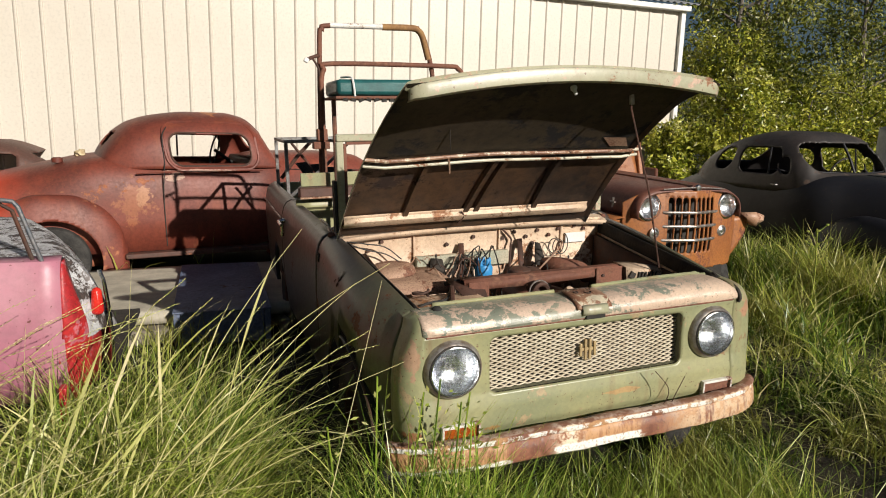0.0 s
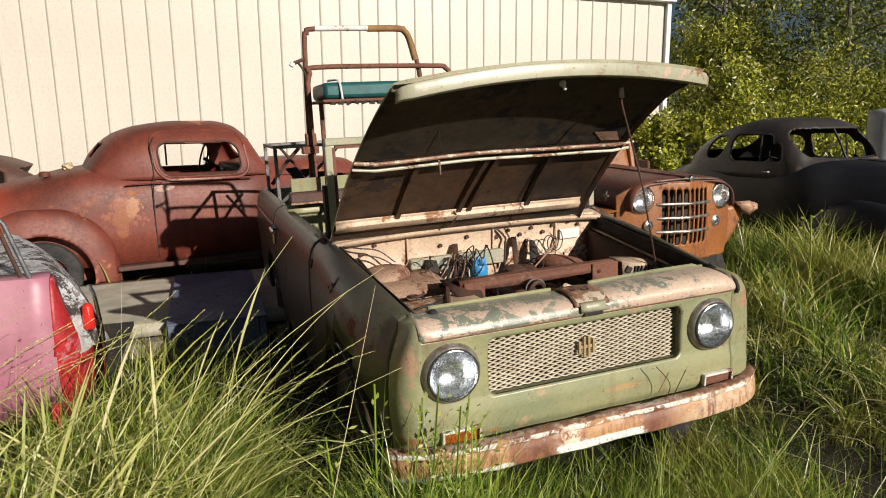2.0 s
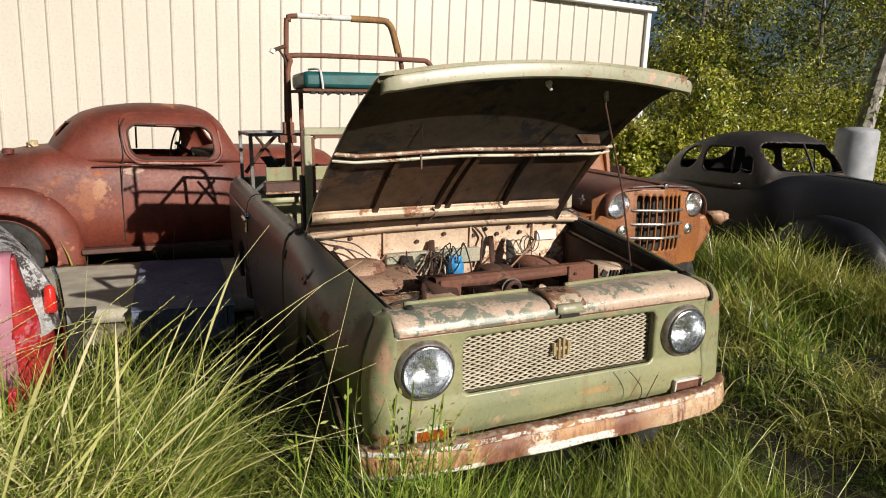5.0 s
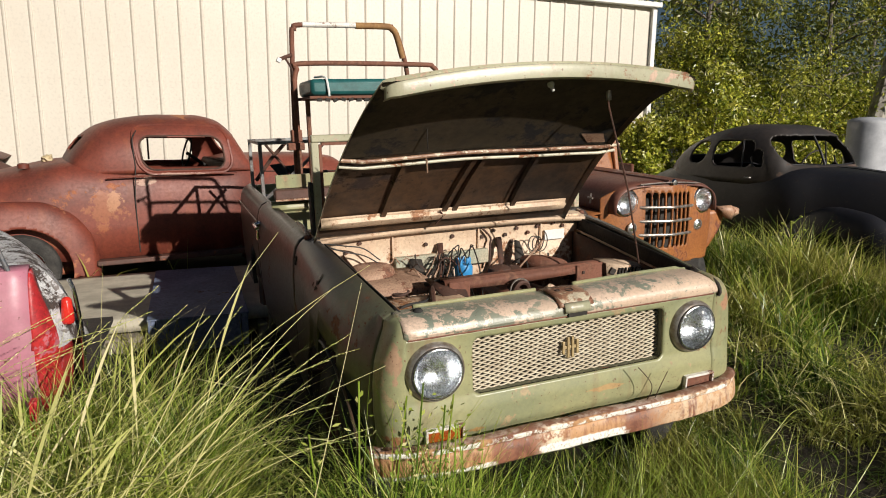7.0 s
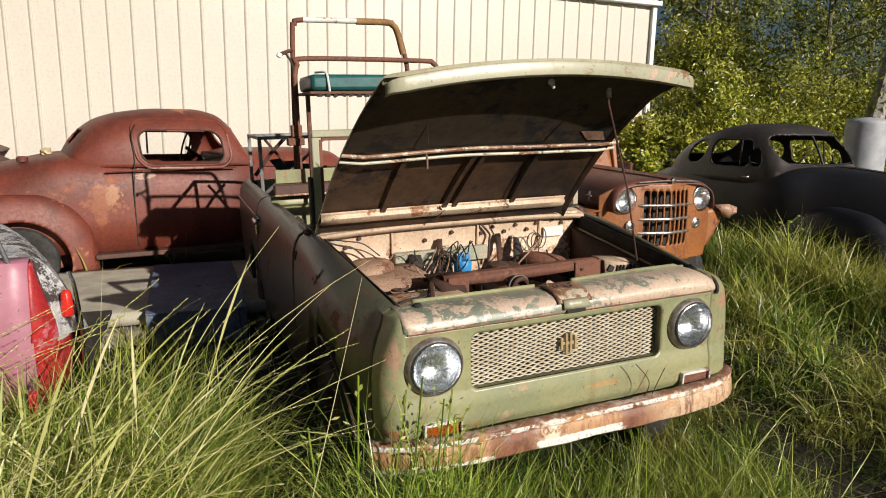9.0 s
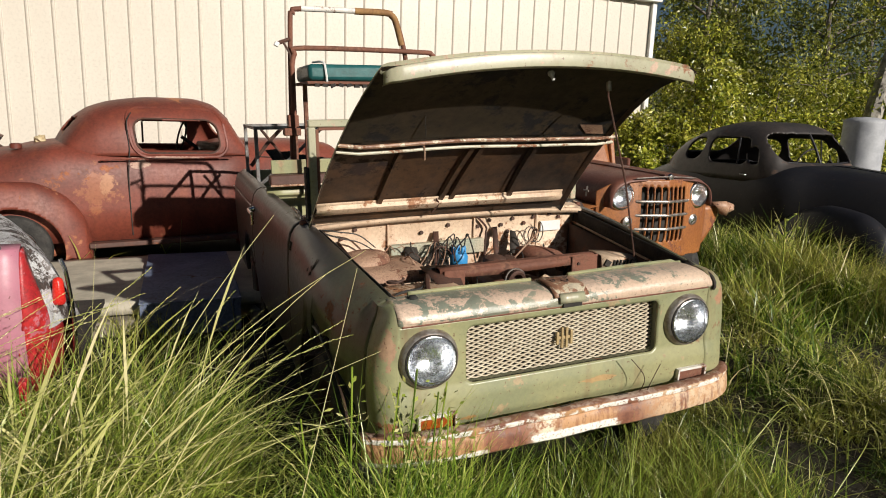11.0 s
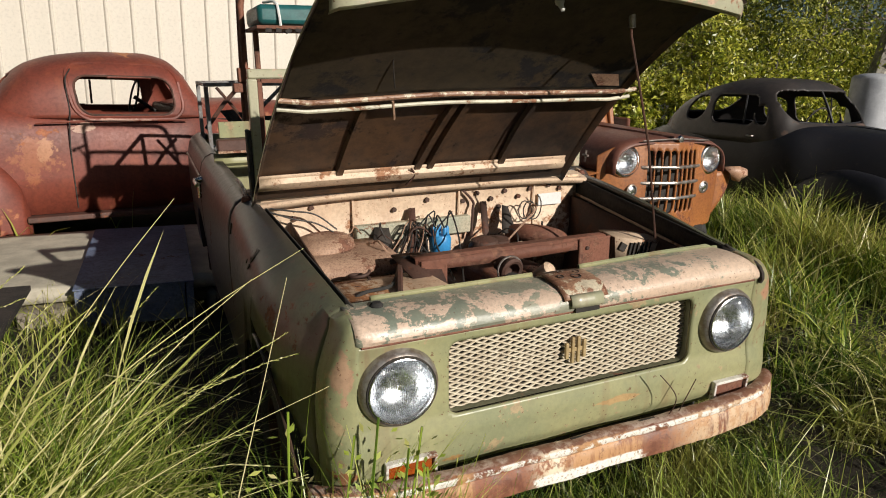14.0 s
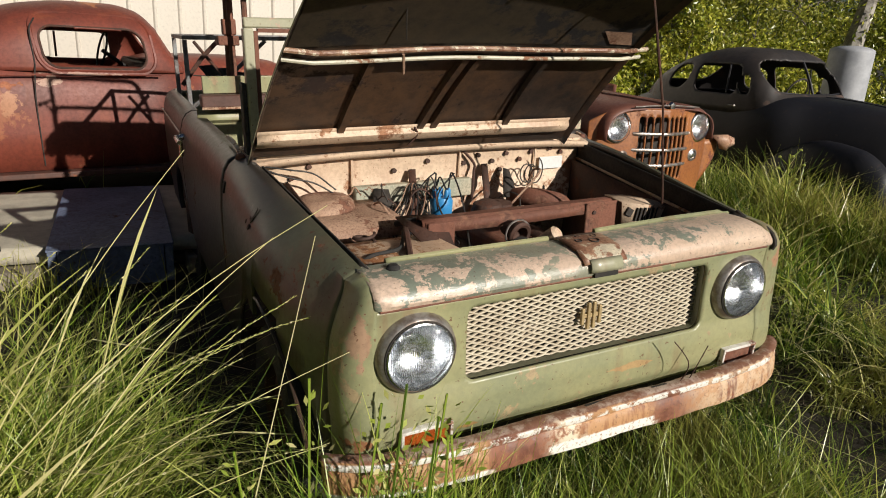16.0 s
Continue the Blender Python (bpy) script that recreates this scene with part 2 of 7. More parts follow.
M_FLAKED = worn("flaked_grey_paint", (0.70, 0.70, 0.71), (0.50, 0.49, 0.51), rust=(0.030, 0.026, 0.026), rust_b=(0.10, 0.07, 0.06), primer=(0.25, 0.22, 0.21), amount=0.60, primer_amount=0.48, scale=7.0, gloss=0.7, mottle=0.5, relief=0.8)
M_SIDING = plain("cream_siding", (0.655, 0.605, 0.525), (0.62, 0.565, 0.485), 0.42, 0.8, bump=0.04, grain=30)
M_TRIM = plain("white_trim", (0.78, 0.78, 0.76), (0.70, 0.70, 0.68), 0.5)
M_ROOF = plain("grey_roof_sheet", (0.16, 0.17, 0.18), (0.22, 0.23, 0.24), 0.5)
# soot and olive blotches, with the upper underside's shade put into the colour
M_SOOT_SHADED = worn("sooty_shaded_underside", (0.050, 0.032, 0.016), (0.034, 0.024, 0.011), rust=(0.0055, 0.005, 0.0065), rust_b=(0.011, 0.009, 0.010), amount=0.62, scale=1.25, gloss=0.8, seed=3.7, runs=0.15, mottle=0.5, relief=0.25)
M_WHITE_CHIP = worn("chipped_white_paint", (0.78, 0.76, 0.72), (0.70, 0.66, 0.60), rust=(0.16, 0.07, 0.045), rust_b=(0.35, 0.18, 0.11), amount=0.5, scale=9.0, gloss=0.5, seed=1.1, mottle=0.15)
M_REFLECT = plain("lamp_silver", (0.90, 0.93, 0.97), (0.72, 0.75, 0.80), 0.24, 60, 1.0, 0.15)
M_DUST = worn("dusty_rust", (0.42, 0.27, 0.185), (0.30, 0.175, 0.115), rust=(0.12, 0.05, 0.033), rust_b=(0.28, 0.13, 0.08), amount=0.5, scale=8.0, gloss=0.7, seed=2.9)
M_SHELF = worn("grey_green_paint", (0.46, 0.40, 0.29), (0.33, 0.35, 0.27), amount=0.36, scale=7.0, gloss=0.6, seed=4.9)
M_RUBBER = plain("old_rubber", (0.022, 0.021, 0.020), (0.05, 0.046, 0.042), 0.85)
M_DARK = plain("black_grime", (0.02, 0.018, 0.016), (0.045, 0.036, 0.03), 0.85)
M_STEEL = plain("scratched_steel", (0.42, 0.40, 0.38), (0.22, 0.17, 0.14), 0.4, 20, 0.7)
M_GREY_IRON = plain("grey_angle_iron", (0.26, 0.27, 0.27), (0.12, 0.09, 0.08), 0.5, 14, 0.4)
M_CHROME = plain("pitted_chrome", (0.72, 0.72, 0.72), (0.6, 0.59, 0.57), 0.2, 30, 1.0, 0.05)
# bluish shade put into a slate colour, for the panel by the slab
M_SLATE = worn("slate_blue_shade", (0.17, 0.21, 0.33), (0.12, 0.15, 0.23), rust=(0.07, 0.045, 0.04), rust_b=(0.09, 0.05, 0.035), amount=0.3, scale=3.0, gloss=0.75, seed=5.1)
M_DULL_CHROME = plain("dark_dull_chrome", (0.075, 0.088, 0.11), (0.15, 0.14, 0.14), 0.5, 40, 0.15)
M_ALU = plain("pale_grille_mesh", (0.62, 0.55, 0.42), (0.48, 0.40, 0.29), 0.55, 25)
M_BRASS = plain("tarnished_gold_emblem", (0.48, 0.36, 0.19), (0.36, 0.26, 0.13), 0.5, 40, 0.2)
M_OCHRE = plain("ochre_wrapping", (0.34, 0.19, 0.07), (0.22, 0.11, 0.045), 0.8, 20)
M_RAG = plain("pale_rag", (0.62, 0.52, 0.33), (0.40, 0.30, 0.17), 0.9, 25)
M_TEAL = plain("teal_vinyl", (0.012, 0.085, 0.085), (0.018, 0.12, 0.12), 0.42, 12)
M_CONCRETE = plain("pale_concrete", (0.58, 0.53, 0.42), (0.42, 0.38, 0.30), 0.85, 5)
M_OLD_CONCRETE = plain("weathered_concrete", (0.30, 0.26, 0.20), (0.20, 0.17, 0.13), 0.9, 6)
M_AMBER = plain("amber_lens", (0.38, 0.085, 0.012), (0.24, 0.05, 0.01), 0.25, 40, bump=0.1)
M_BLUE = plain("blue_plastic", (0.03, 0.22, 0.52), (0.05, 0.30, 0.60), 0.4, 30)
M_WIRE = plain("black_wire", (0.02, 0.02, 0.02), (0.05, 0.04, 0.035), 0.6)
M_BARK = plain("grey_bark", (0.10, 0.085, 0.07), (0.22, 0.19, 0.16), 0.9, 14, bump=0.8)
M_PALE_BARK = plain("pale_flaking_bark", (0.42, 0.39, 0.34), (0.16, 0.14, 0.12), 0.85, 9, bump=0.8)
# soil set near black, so its colour holds the shade between blades
M_SOIL = plain("shaded_soil", (0.020, 0.017, 0.010), (0.036, 0.030, 0.017), 0.95, 3, bump=0.8, grain=60)
M_TANK = plain("galvanised_grey", (0.44, 0.45, 0.48), (0.32, 0.33, 0.36), 0.6, 4)
M_LENS_RED = plain("red_lens", (0.62, 0.03, 0.02), (0.5, 0.02, 0.02), 0.25)
M_GRASS = leafy("grass_blades", [(0.0, (0.025, 0.055, 0.008)), (0.25, (0.09, 0.165, 0.015)), (0.55, (0.26, 0.36, 0.035)), (0.82, (0.56, 0.60, 0.12)), (1.0, (0.85, 0.74, 0.40))], 0.32, 0.45, 0.42)
# darker copy of M_GRASS, with the shade among near tufts put into its stops
M_GRASS_SHADED = leafy("shaded_grass_blades", [(0.0, (0.014, 0.034, 0.005)), (0.42, (0.055, 0.11, 0.010)), (0.76, (0.17, 0.25, 0.025)), (0.93, (0.46, 0.50, 0.10)), (1.0, (0.82, 0.72, 0.38))], 0.32, 0.55, 0.36)
M_GREEN = leafy("green_blades", [(0.0, (0.06, 0.13, 0.014)), (0.35, (0.21, 0.34, 0.035)), (0.75, (0.42, 0.53, 0.08)), (1.0, (0.68, 0.68, 0.22))], 0.34, 0.2, 0.15)
M_SEED = leafy("seed_grass", [(0.0, (0.15, 0.24, 0.028)), (0.35, (0.34, 0.42, 0.065)), (0.7, (0.57, 0.58, 0.16)), (1.0, (0.78, 0.70, 0.36))], 0.40, 0.15, 0.15)
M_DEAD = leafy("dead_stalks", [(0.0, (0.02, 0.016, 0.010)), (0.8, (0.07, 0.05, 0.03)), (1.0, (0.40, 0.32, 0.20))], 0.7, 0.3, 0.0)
M_STRAW = leafy("straw", [(0.0, (0.34, 0.40, 0.09)), (0.3, (0.54, 0.56, 0.17)), (0.7, (0.73, 0.68, 0.31)), (1.0, (0.86, 0.77, 0.48))], 0.40, 0.08, 0.1)
M_LEAF = leafy("leaves", [(0.0, (0.05, 0.085, 0.012)), (0.3, (0.25, 0.30, 0.028)), (0.7, (0.54, 0.55, 0.06)), (0.94, (0.70, 0.64, 0.12)), (1.0, (0.82, 0.78, 0.55))], 0.34, 0.45, 0.2)
M_LEAF_DARK = leafy("dark_leaves", [(0.0, (0.05, 0.08, 0.012)), (0.6, (0.18, 0.21, 0.026)), (1.0, (0.34, 0.33, 0.06))], 0.45, 0.4, 0.2)


def bumper_material():
    """Rust, peach primer and flaking white, each along its own stretch of the bumper."""
    n = Nodes("rusted_bumper")
    xyz = n.t.nodes.new("ShaderNodeSeparateXYZ")
    n.put(xyz, 0, n.coord)
    x, z = xyz.outputs[0], xyz.outputs[2]
    big, fine, spots = n.noise(6, 7, 0.65), n.noise(30, 6, 0.7), n.noise(90, 5, 0.75)
    drip = n.noise(26, 6, 0.7, (1.0, 1.0, 0.16))
    rust = n.mix(n.step(fine, 0.36, 0.64), (0.17, 0.066, 0.042), (0.29, 0.118, 0.066))
    peach = n.mix(n.step(drip, 0.46, 0.62), (0.50, 0.275, 0.130), (0.28, 0.115, 0.055))
    cream = n.mix(n.step(fine, 0.44, 0.60), (0.78, 0.66, 0.50), (0.52, 0.33, 0.20))
    where = n.math("ADD", x, n.math("MULTIPLY", n.math("SUBTRACT", fine, 0.5), 0.10))

    def span(a, b, soft=0.02):
        return n.math("MULTIPLY", n.step(where, a - soft, a + soft), n.step(where, b + soft, b - soft))
    c = n.mix(span(-1.0, -0.40), rust, peach)
    c = n.mix(n.math("MULTIPLY", span(-0.20, -0.05, 0.05), n.step(fine, 0.62, 0.50)), c, cream)
    c = n.mix(span(-0.10, 0.17, 0.03), c, peach)
    c = n.mix(n.math("MULTIPLY", span(0.33, 1.0, 0.10), n.step(drip, 0.66, 0.52)), c, n.mix(0.4, peach, cream))
    # flaking white along the lower edge and the crease
    low = n.math("ADD", z, n.math("MULTIPLY", n.math("SUBTRACT", fine, 0.5), 0.022))
    white = n.mix(n.step(spots, 0.5, 0.66), (0.86, 0.83, 0.77), (0.60, 0.47, 0.36))
    c = n.mix(n.math("MULTIPLY", span(-0.20, 0.175, 0.01), n.step(low, 0.536, 0.530)), c, white)
    c = n.mix(n.math("MULTIPLY", span(-0.90, -0.40, 0.02), n.step(n.math("ADD", low, n.math("MULTIPLY", n.math("SUBTRACT", big, 0.5), 0.03)), 0.520, 0.514)), c, white)
    c = n.mix(n.math("MULTIPLY", n.math("MULTIPLY", n.step(z, 0.578, 0.583), n.step(z, 0.600, 0.596)), n.step(n.noise(14, 5, 0.7), 0.45, 0.52)), c, white)
    # bare grey pink metal on the ledge
    c = n.mix(n.step(low, 0.599, 0.603), c, n.mix(n.step(n.math("ADD", n.math("MULTIPLY", big, 0.5), n.math("MULTIPLY", fine, 0.5)), 0.42, 0.56), (0.44, 0.34, 0.28), (0.20, 0.092, 0.056)))
    c = n.mix(n.math("MULTIPLY", n.step(spots, 0.56, 0.66), 0.7), c, (0.12, 0.05, 0.034))
    n.bump(n.math("ADD", fine, spots), 0.35, 0.004)
    return n.done(c, n.step(fine, 0.3, 0.7, 0.38, 0.75))


M_RUSTED_BUMPER = bumper_material()


def glass_material():
    n = Nodes("lamp_glass")
    n.put(n.bsdf, "Transmission Weight", 1.0), n.put(n.bsdf, "IOR", 1.35)
    w = n.t.nodes.new("ShaderNodeTexWave")
    n.put(w, "Scale", 60.0), n.put(w, "Vector", n.coord), n.put(w, "Distortion", 1.0)
    n.bump(w.outputs["Fac"], 0.35, 0.004)
    return n.done((0.92, 0.95, 0.97), 0.12)


M_GLASS = glass_material()


# ---- shape helpers ----
def part(name, bm, material, parent=None, label="", solid=0.0, bevel=0.0, smooth=40, offset=-1.0, inner=None):
    """One mesh object under a thing or a part."""
    me = bpy.data.meshes.new(name)
    bm.to_mesh(me)
    bm.free()
    me.materials.append(material)
    me.shade_smooth()
    me.set_sharp_from_angle(angle=radians(smooth))
    ob = new(name, me)
    ob.parent = parent
    if label:
        ob["label"] = label
    if solid:
        m = ob.modifiers.new("solid", "SOLIDIFY")
        m.thickness, m.offset = solid, offset
    if inner:
        me.materials.append(inner)
        ob.modifiers["solid"].material_offset, ob.modifiers["solid"].material_offset_rim = 1, 0
    if bevel:
        m = ob.modifiers.new("bevel", "BEVEL")
        m.width, m.segments, m.limit_method = bevel, 2, "ANGLE"
    return ob


def thing(name, m, label, category, group="", kind=""):
    ob = new(name)
    ob.empty_display_size = 0.1
    ob.matrix_world = m
    return tagged(ob, label, category, group, kind)


def sheet(P, wrap=False, bm=None):
    """A grid of points, n by m, as faces."""
    bm = bm or bmesh.new()
    n, m = len(P), len(P[0])
    V = [[bm.verts.new(p) for p in row] for row in P]
    for i in range(n - 1):
        for j in range(m if wrap else m - 1):
            k = (j + 1) % m
            try:
                bm.faces.new((V[i][j], V[i + 1][j], V[i + 1][k], V[i][k]))
            except ValueError:
                pass
    return bm


def box(c, s, bm=None, m=None, taper=1.0):
    bm = bm or bmesh.new()
    r = bmesh.ops.create_cube(bm, size=1.0)["verts"]
    for v in r:
        k = taper if v.co.z > 0 else 1.0
        v.co = Vector((v.co.x * s[0] * k, v.co.y * s[1] * k, v.co.z * s[2]))
    bmesh.ops.transform(bm, matrix=(Matrix.Translation(c) @ (m or Matrix())), verts=r)
    return bm


def spline(pts, n=8):
    """A smooth line through points."""
    P = [Vector(p) for p in pts]
    if len(P) < 3:
        return P
    Q = [P[0] * 2 - P[1]] + P + [P[-1] * 2 - P[-2]]
    out = []
    for i in range(1, len(Q) - 2):
        a, b, c, d = Q[i - 1:i + 3]
        for k in range(n):
            t = k / n
            out.append(0.5 * (2 * b + (c - a) * t + (2 * a - 5 * b + 4 * c - d) * t * t + (3 * b - a - 3 * c + d) * t ** 3))
    return out + [P[-1]]


def tube(pts, r, sides=8, bm=None, smooth_n=0, radii=None):
    bm = bm or bmesh.new()
    P = spline(pts, smooth_n) if smooth_n else [Vector(p) for p in pts]
    rings, up = [], Vector((0, 0, 1))
    for i, p in enumerate(P):
        d = (P[min(i + 1, len(P) - 1)] - P[max(i - 1, 0)]).normalized()
        if abs(d.dot(up)) > 0.95:
            up = Vector((1, 0, 0)) if abs(d.x) < 0.9 else Vector((0, 1, 0))
        a = d.cross(up).normalized()
        b = a.cross(d).normalized()
        up = b
        rr = radii[i] if radii else r
        rings.append([bm.verts.new(p + (a * math.cos(k * 2 * math.pi / sides) + b * math.sin(k * 2 * math.pi / sides)) * rr) for k in range(sides)])
    for A, B in zip(rings, rings[1:]):
        for k in range(sides):
            bm.faces.new((A[k], A[(k + 1) % sides], B[(k + 1) % sides], B[k]))
    bm.faces.new(rings[0][::-1])
    bm.faces.new(rings[-1])
    return bm


def turned(profile, sides=32, m=None, bm=None):
    """A turned shape: (radius, height) pairs round the z axis."""
    bm = bm or bmesh.new()
    m = m or Matrix()
    rings = []
    for r, h in profile:
        if r < 1e-5:
            rings.append([bm.verts.new(m @ Vector((0, 0, h)))])
        else:
            rings.append([bm.verts.new(m @ Vector((r * math.cos(k * 2 * math.pi / sides), r * math.sin(k * 2 * math.pi / sides), h))) for k in range(sides)])
    for A, B in zip(rings, rings[1:]):
        for k in range(sides):
            k2 = (k + 1) % sides
            if len(A) == 1 and len(B) == 1:
                continue
            if len(A) == 1:
                bm.faces.new((A[0], B[k], B[k2]))
            elif len(B) == 1:
                bm.faces.new((A[k], A[k2], B[0]))
            else:
                bm.faces.new((A[k], A[k2], B[k2], B[k]))
    return bm


def rrect(cx, cz, w, h, r, lean=0.0):
    """Distance to a rounded rectangle, leaning by a slope."""
    def f(x, z):
        x = x - cx - lean * (z - cz)
        z = z - cz
        qx, qz = abs(x) - w / 2 + r, abs(z) - h / 2 + r
        return math.hypot(max(qx, 0), max(qz, 0)) + min(max(qx, qz), 0) - r
    return f


def disc(cx, cz, r):
    return lambda x, z: math.hypot(x - cx, z - cz) - r


def cut(bm, sd, axes=(0, 2), only=None, cell=0.06):
    """Takes an opening out of a sheet and draws its rim on to the outline."""
    a, b = axes
    gone = []
    for f in bm.faces:
        c = f.calc_center_median()
        if (only is None or only(c)) and sd(c[a], c[b]) < 0:
            gone.append(f)
    bmesh.ops.delete(bm, geom=gone, context="FACES")
    for v in bm.verts:
        if not v.is_boundary or (only is not None and not only(v.co)):
            continue
        d = sd(v.co[a], v.co[b])
        if abs(d) > cell:
            continue
        e = 1e-3
        gx, gz = (sd(v.co[a] + e, v.co[b]) - d) / e, (sd(v.co[a], v.co[b] + e) - d) / e
        L = gx * gx + gz * gz + 1e-9
        v.co[a] -= d * gx / L
        v.co[b] -= d * gz / L
    return bm


def glide(keys, x):
    """Values between keys, smooth and without overshoot."""
    K = np.array(keys, float)
    X = K[:, 0]
    i = int(np.clip(np.searchsorted(X, x) - 1, 0, len(X) - 2))
    h = X[i + 1] - X[i]
    t = min(max((x - X[i]) / h, 0), 1)
    D = (K[1:] - K[:-1]) / (X[1:] - X[:-1])[:, None]

    def slope(k):
        if k == 0:
            return D[0]
        if k == len(X) - 1:
            return D[-1]
        p, q = D[k - 1], D[k]
        return np.where(p * q > 0, 2 * p * q / (p + q + 1e-12 * np.sign(p + q + 1e-15)), 0)
    m0, m1 = slope(i), slope(i + 1)
    return (2 * t ** 3 - 3 * t ** 2 + 1) * K[i] + (t ** 3 - 2 * t ** 2 + t) * h * m0 + (-2 * t ** 3 + 3 * t ** 2) * K[i + 1] + (t ** 3 - t ** 2) * h * m1


def shell(keys, nx, na, e1=2.6, e2=2.6, y0=0.0, box_keys=None):
    """A car-body skin along x. keys: x, half width, bottom, top."""
    P = []
    for x in np.linspace(keys[0][0], keys[-1][0], nx):
        _, w, zb, zt = glide(keys, x)
        if box_keys:
            _, e1, e2 = glide(box_keys, x)
        row = []
        for a in np.linspace(0, math.pi, na):
            c, s = math.cos(a), math.sin(a)
            row.append((x, y0 - w * math.copysign(abs(c) ** (2 / e1), c), zb + (zt - zb) * abs(s) ** (2 / e2)))
        P.append(row)
    return sheet(P)


def wheel(parent, m, r=0.34, w=0.17, hub=None):
    """A tyre on a steel rim, its axle along local z."""
    t = part("tyre", turned([(r * 0.62, -w * 0.40), (r * 0.80, -w * 0.5), (r * 0.95, -w * 0.44), (r, -w * 0.3), (r, w * 0.3), (r * 0.95, w * 0.44), (r * 0.80, w * 0.5), (r * 0.62, w * 0.40)], 40), M_RUBBER, None)
    hold = part("wheel", turned([(0, w * 0.26), (r * 0.14, w * 0.3), (r * 0.24, w * 0.18), (r * 0.45, w * 0.26), (r * 0.52, w * 0.12), (r * 0.60, w * 0.38), (r * 0.64, w * 0.40), (r * 0.61, 0.0), (r * 0.61, -w * 0.4)], 40), hub or M_RUST_DARK, parent, "rusted steel wheel rim with tyre")
    hold.matrix_local = m
    t.parent = hold
    return hold


# ---- ground, concrete, building ----
def ground_height(x, y):
    return 0.05 * noise.noise(Vector((x * 0.5, y * 0.5, 0))) + 0.02 * noise.noise(Vector((x * 2.1, y * 2.1, 3)))


def build_ground():
    bm = bmesh.new()
    ticks = [-900, -300, -120, -60, -40] + list(np.arange(-25, 25.01, 0.5)) + [40, 60, 120, 300, 900]
    P = [[(x, y + 5, ground_height(x, y + 5) if abs(x) < 26 and abs(y) < 26 else 0.0) for y in ticks] for x in ticks]
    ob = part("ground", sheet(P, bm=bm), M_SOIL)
    tagged(ob, "bare brown soil under long grass, with shade put into its colour", "ground", kind="structure")


build_ground()

WALL = pose(-4.103, 9.126, 0, 0, 0, 20.4)
RIB, EAVE, CORNER, FAR_LEFT = 0.2865, 3.755, 8.80, -9.933


def build_building():
    wall = thing("wall_south", WALL, "cream ribbed metal siding on a shed wall", "wall", kind="structure")
    depth = 7.0
    part("backing", box(((CORNER + FAR_LEFT) / 2, 0.09, EAVE / 2), (CORNER - FAR_LEFT, 0.10, EAVE)), M_SIDING, wall)
    # one ribbed panel, shared by all
    prof = [(0, 0), (0.018, -0.017), (0.024, -0.019), (0.036, -0.019), (0.041, -0.017), (0.048, 0.0), (0.10, -0.001), (0.17, 0.0015), (0.24, -0.001), (RIB, 0)]
    first = None
    count = int((CORNER - FAR_LEFT) / RIB)
    for i in range(count):
        if first is None:
            first = part("panel", sheet([[(x, y, 0.02), (x, y, EAVE)] for x, y in prof]), M_SIDING, wall, smooth=20)
            ob = first
        else:
            ob = first.copy()
            scene.collection.objects.link(ob)
        ob.location = (FAR_LEFT + i * RIB, 0.03, 0)
    part("corner_trim", box((CORNER + 0.015, 0.04, EAVE / 2), (0.09, 0.14, EAVE)), M_TRIM, wall, "white metal corner trim", bevel=0.006)
    part("eave_trim", box(((CORNER + FAR_LEFT) / 2, -0.03, EAVE + 0.03), (CORNER - FAR_LEFT + 0.2, 0.16, 0.085)), M_TRIM, wall, "white eave trim", bevel=0.008)
    end = tagged(part("wall_east", box((CORNER - 0.02, depth / 2 + 0.15, EAVE / 2), (0.12, depth - 0.1, EAVE)), M_SIDING), "cream metal end wall of the shed", "wall", kind="structure")
    end.matrix_world = WALL
    back = tagged(part("wall_north", box(((CORNER + FAR_LEFT) / 2, depth + 0.26, EAVE / 2), (CORNER - FAR_LEFT, 0.12, EAVE)), M_SIDING), "cream metal back wall of the shed", "wall", kind="structure")
    back.matrix_world = WALL
    west = tagged(part("wall_west", box((FAR_LEFT + 0.06, depth / 2 + 0.15, EAVE / 2), (0.12, depth - 0.1, EAVE)), M_SIDING), "cream metal end wall of the shed", "wall", kind="structure")
    west.matrix_world = WALL
    # corrugated roof sheet, just over the eave
    P = []
    n = int((CORNER - FAR_LEFT + 0.5) / 0.035)
    for i in range(n + 1):
        x = FAR_LEFT - 0.25 + i * 0.035
        h = 0.012 * (1 if i % 4 in (1, 2) else -1)
        P.append([(x, -0.16, EAVE + 0.10 + h), (x, depth / 2 + 0.2, EAVE + 1.1 + h), (x, depth + 0.5, EAVE + 0.10 + h)])
    roof = tagged(part("roof", sheet(P), M_ROOF, solid=0.004, smooth=20), "grey corrugated metal roof of the shed", "roof", kind="structure")
    roof.matrix_world = WALL
    # window at the far end
    win = thing("window_1", WALL, "white framed window in cream metal siding", "window", kind="structure")
    cx, cz, w, h = -2.52, 1.62, 1.7, 1.05
    part("pane", box((cx, 0.0, cz), (w - 0.08, 0.01, h - 0.08)), M_TANK, win, "dull grey glass")
    for sx in (-1, 1):
        part("window_frame", box((cx + sx * w / 2, -0.02, cz), (0.06, 0.08, h + 0.06)), M_TRIM if sx < 0 else M_COUPE_DARK, win, bevel=0.006)
    for z in (cz - h / 2, cz, cz + h / 2):
        part("window_frame", box((cx, -0.02, z), (w - 0.06, 0.06, 0.05)), M_TRIM, win, bevel=0.006)


build_building()


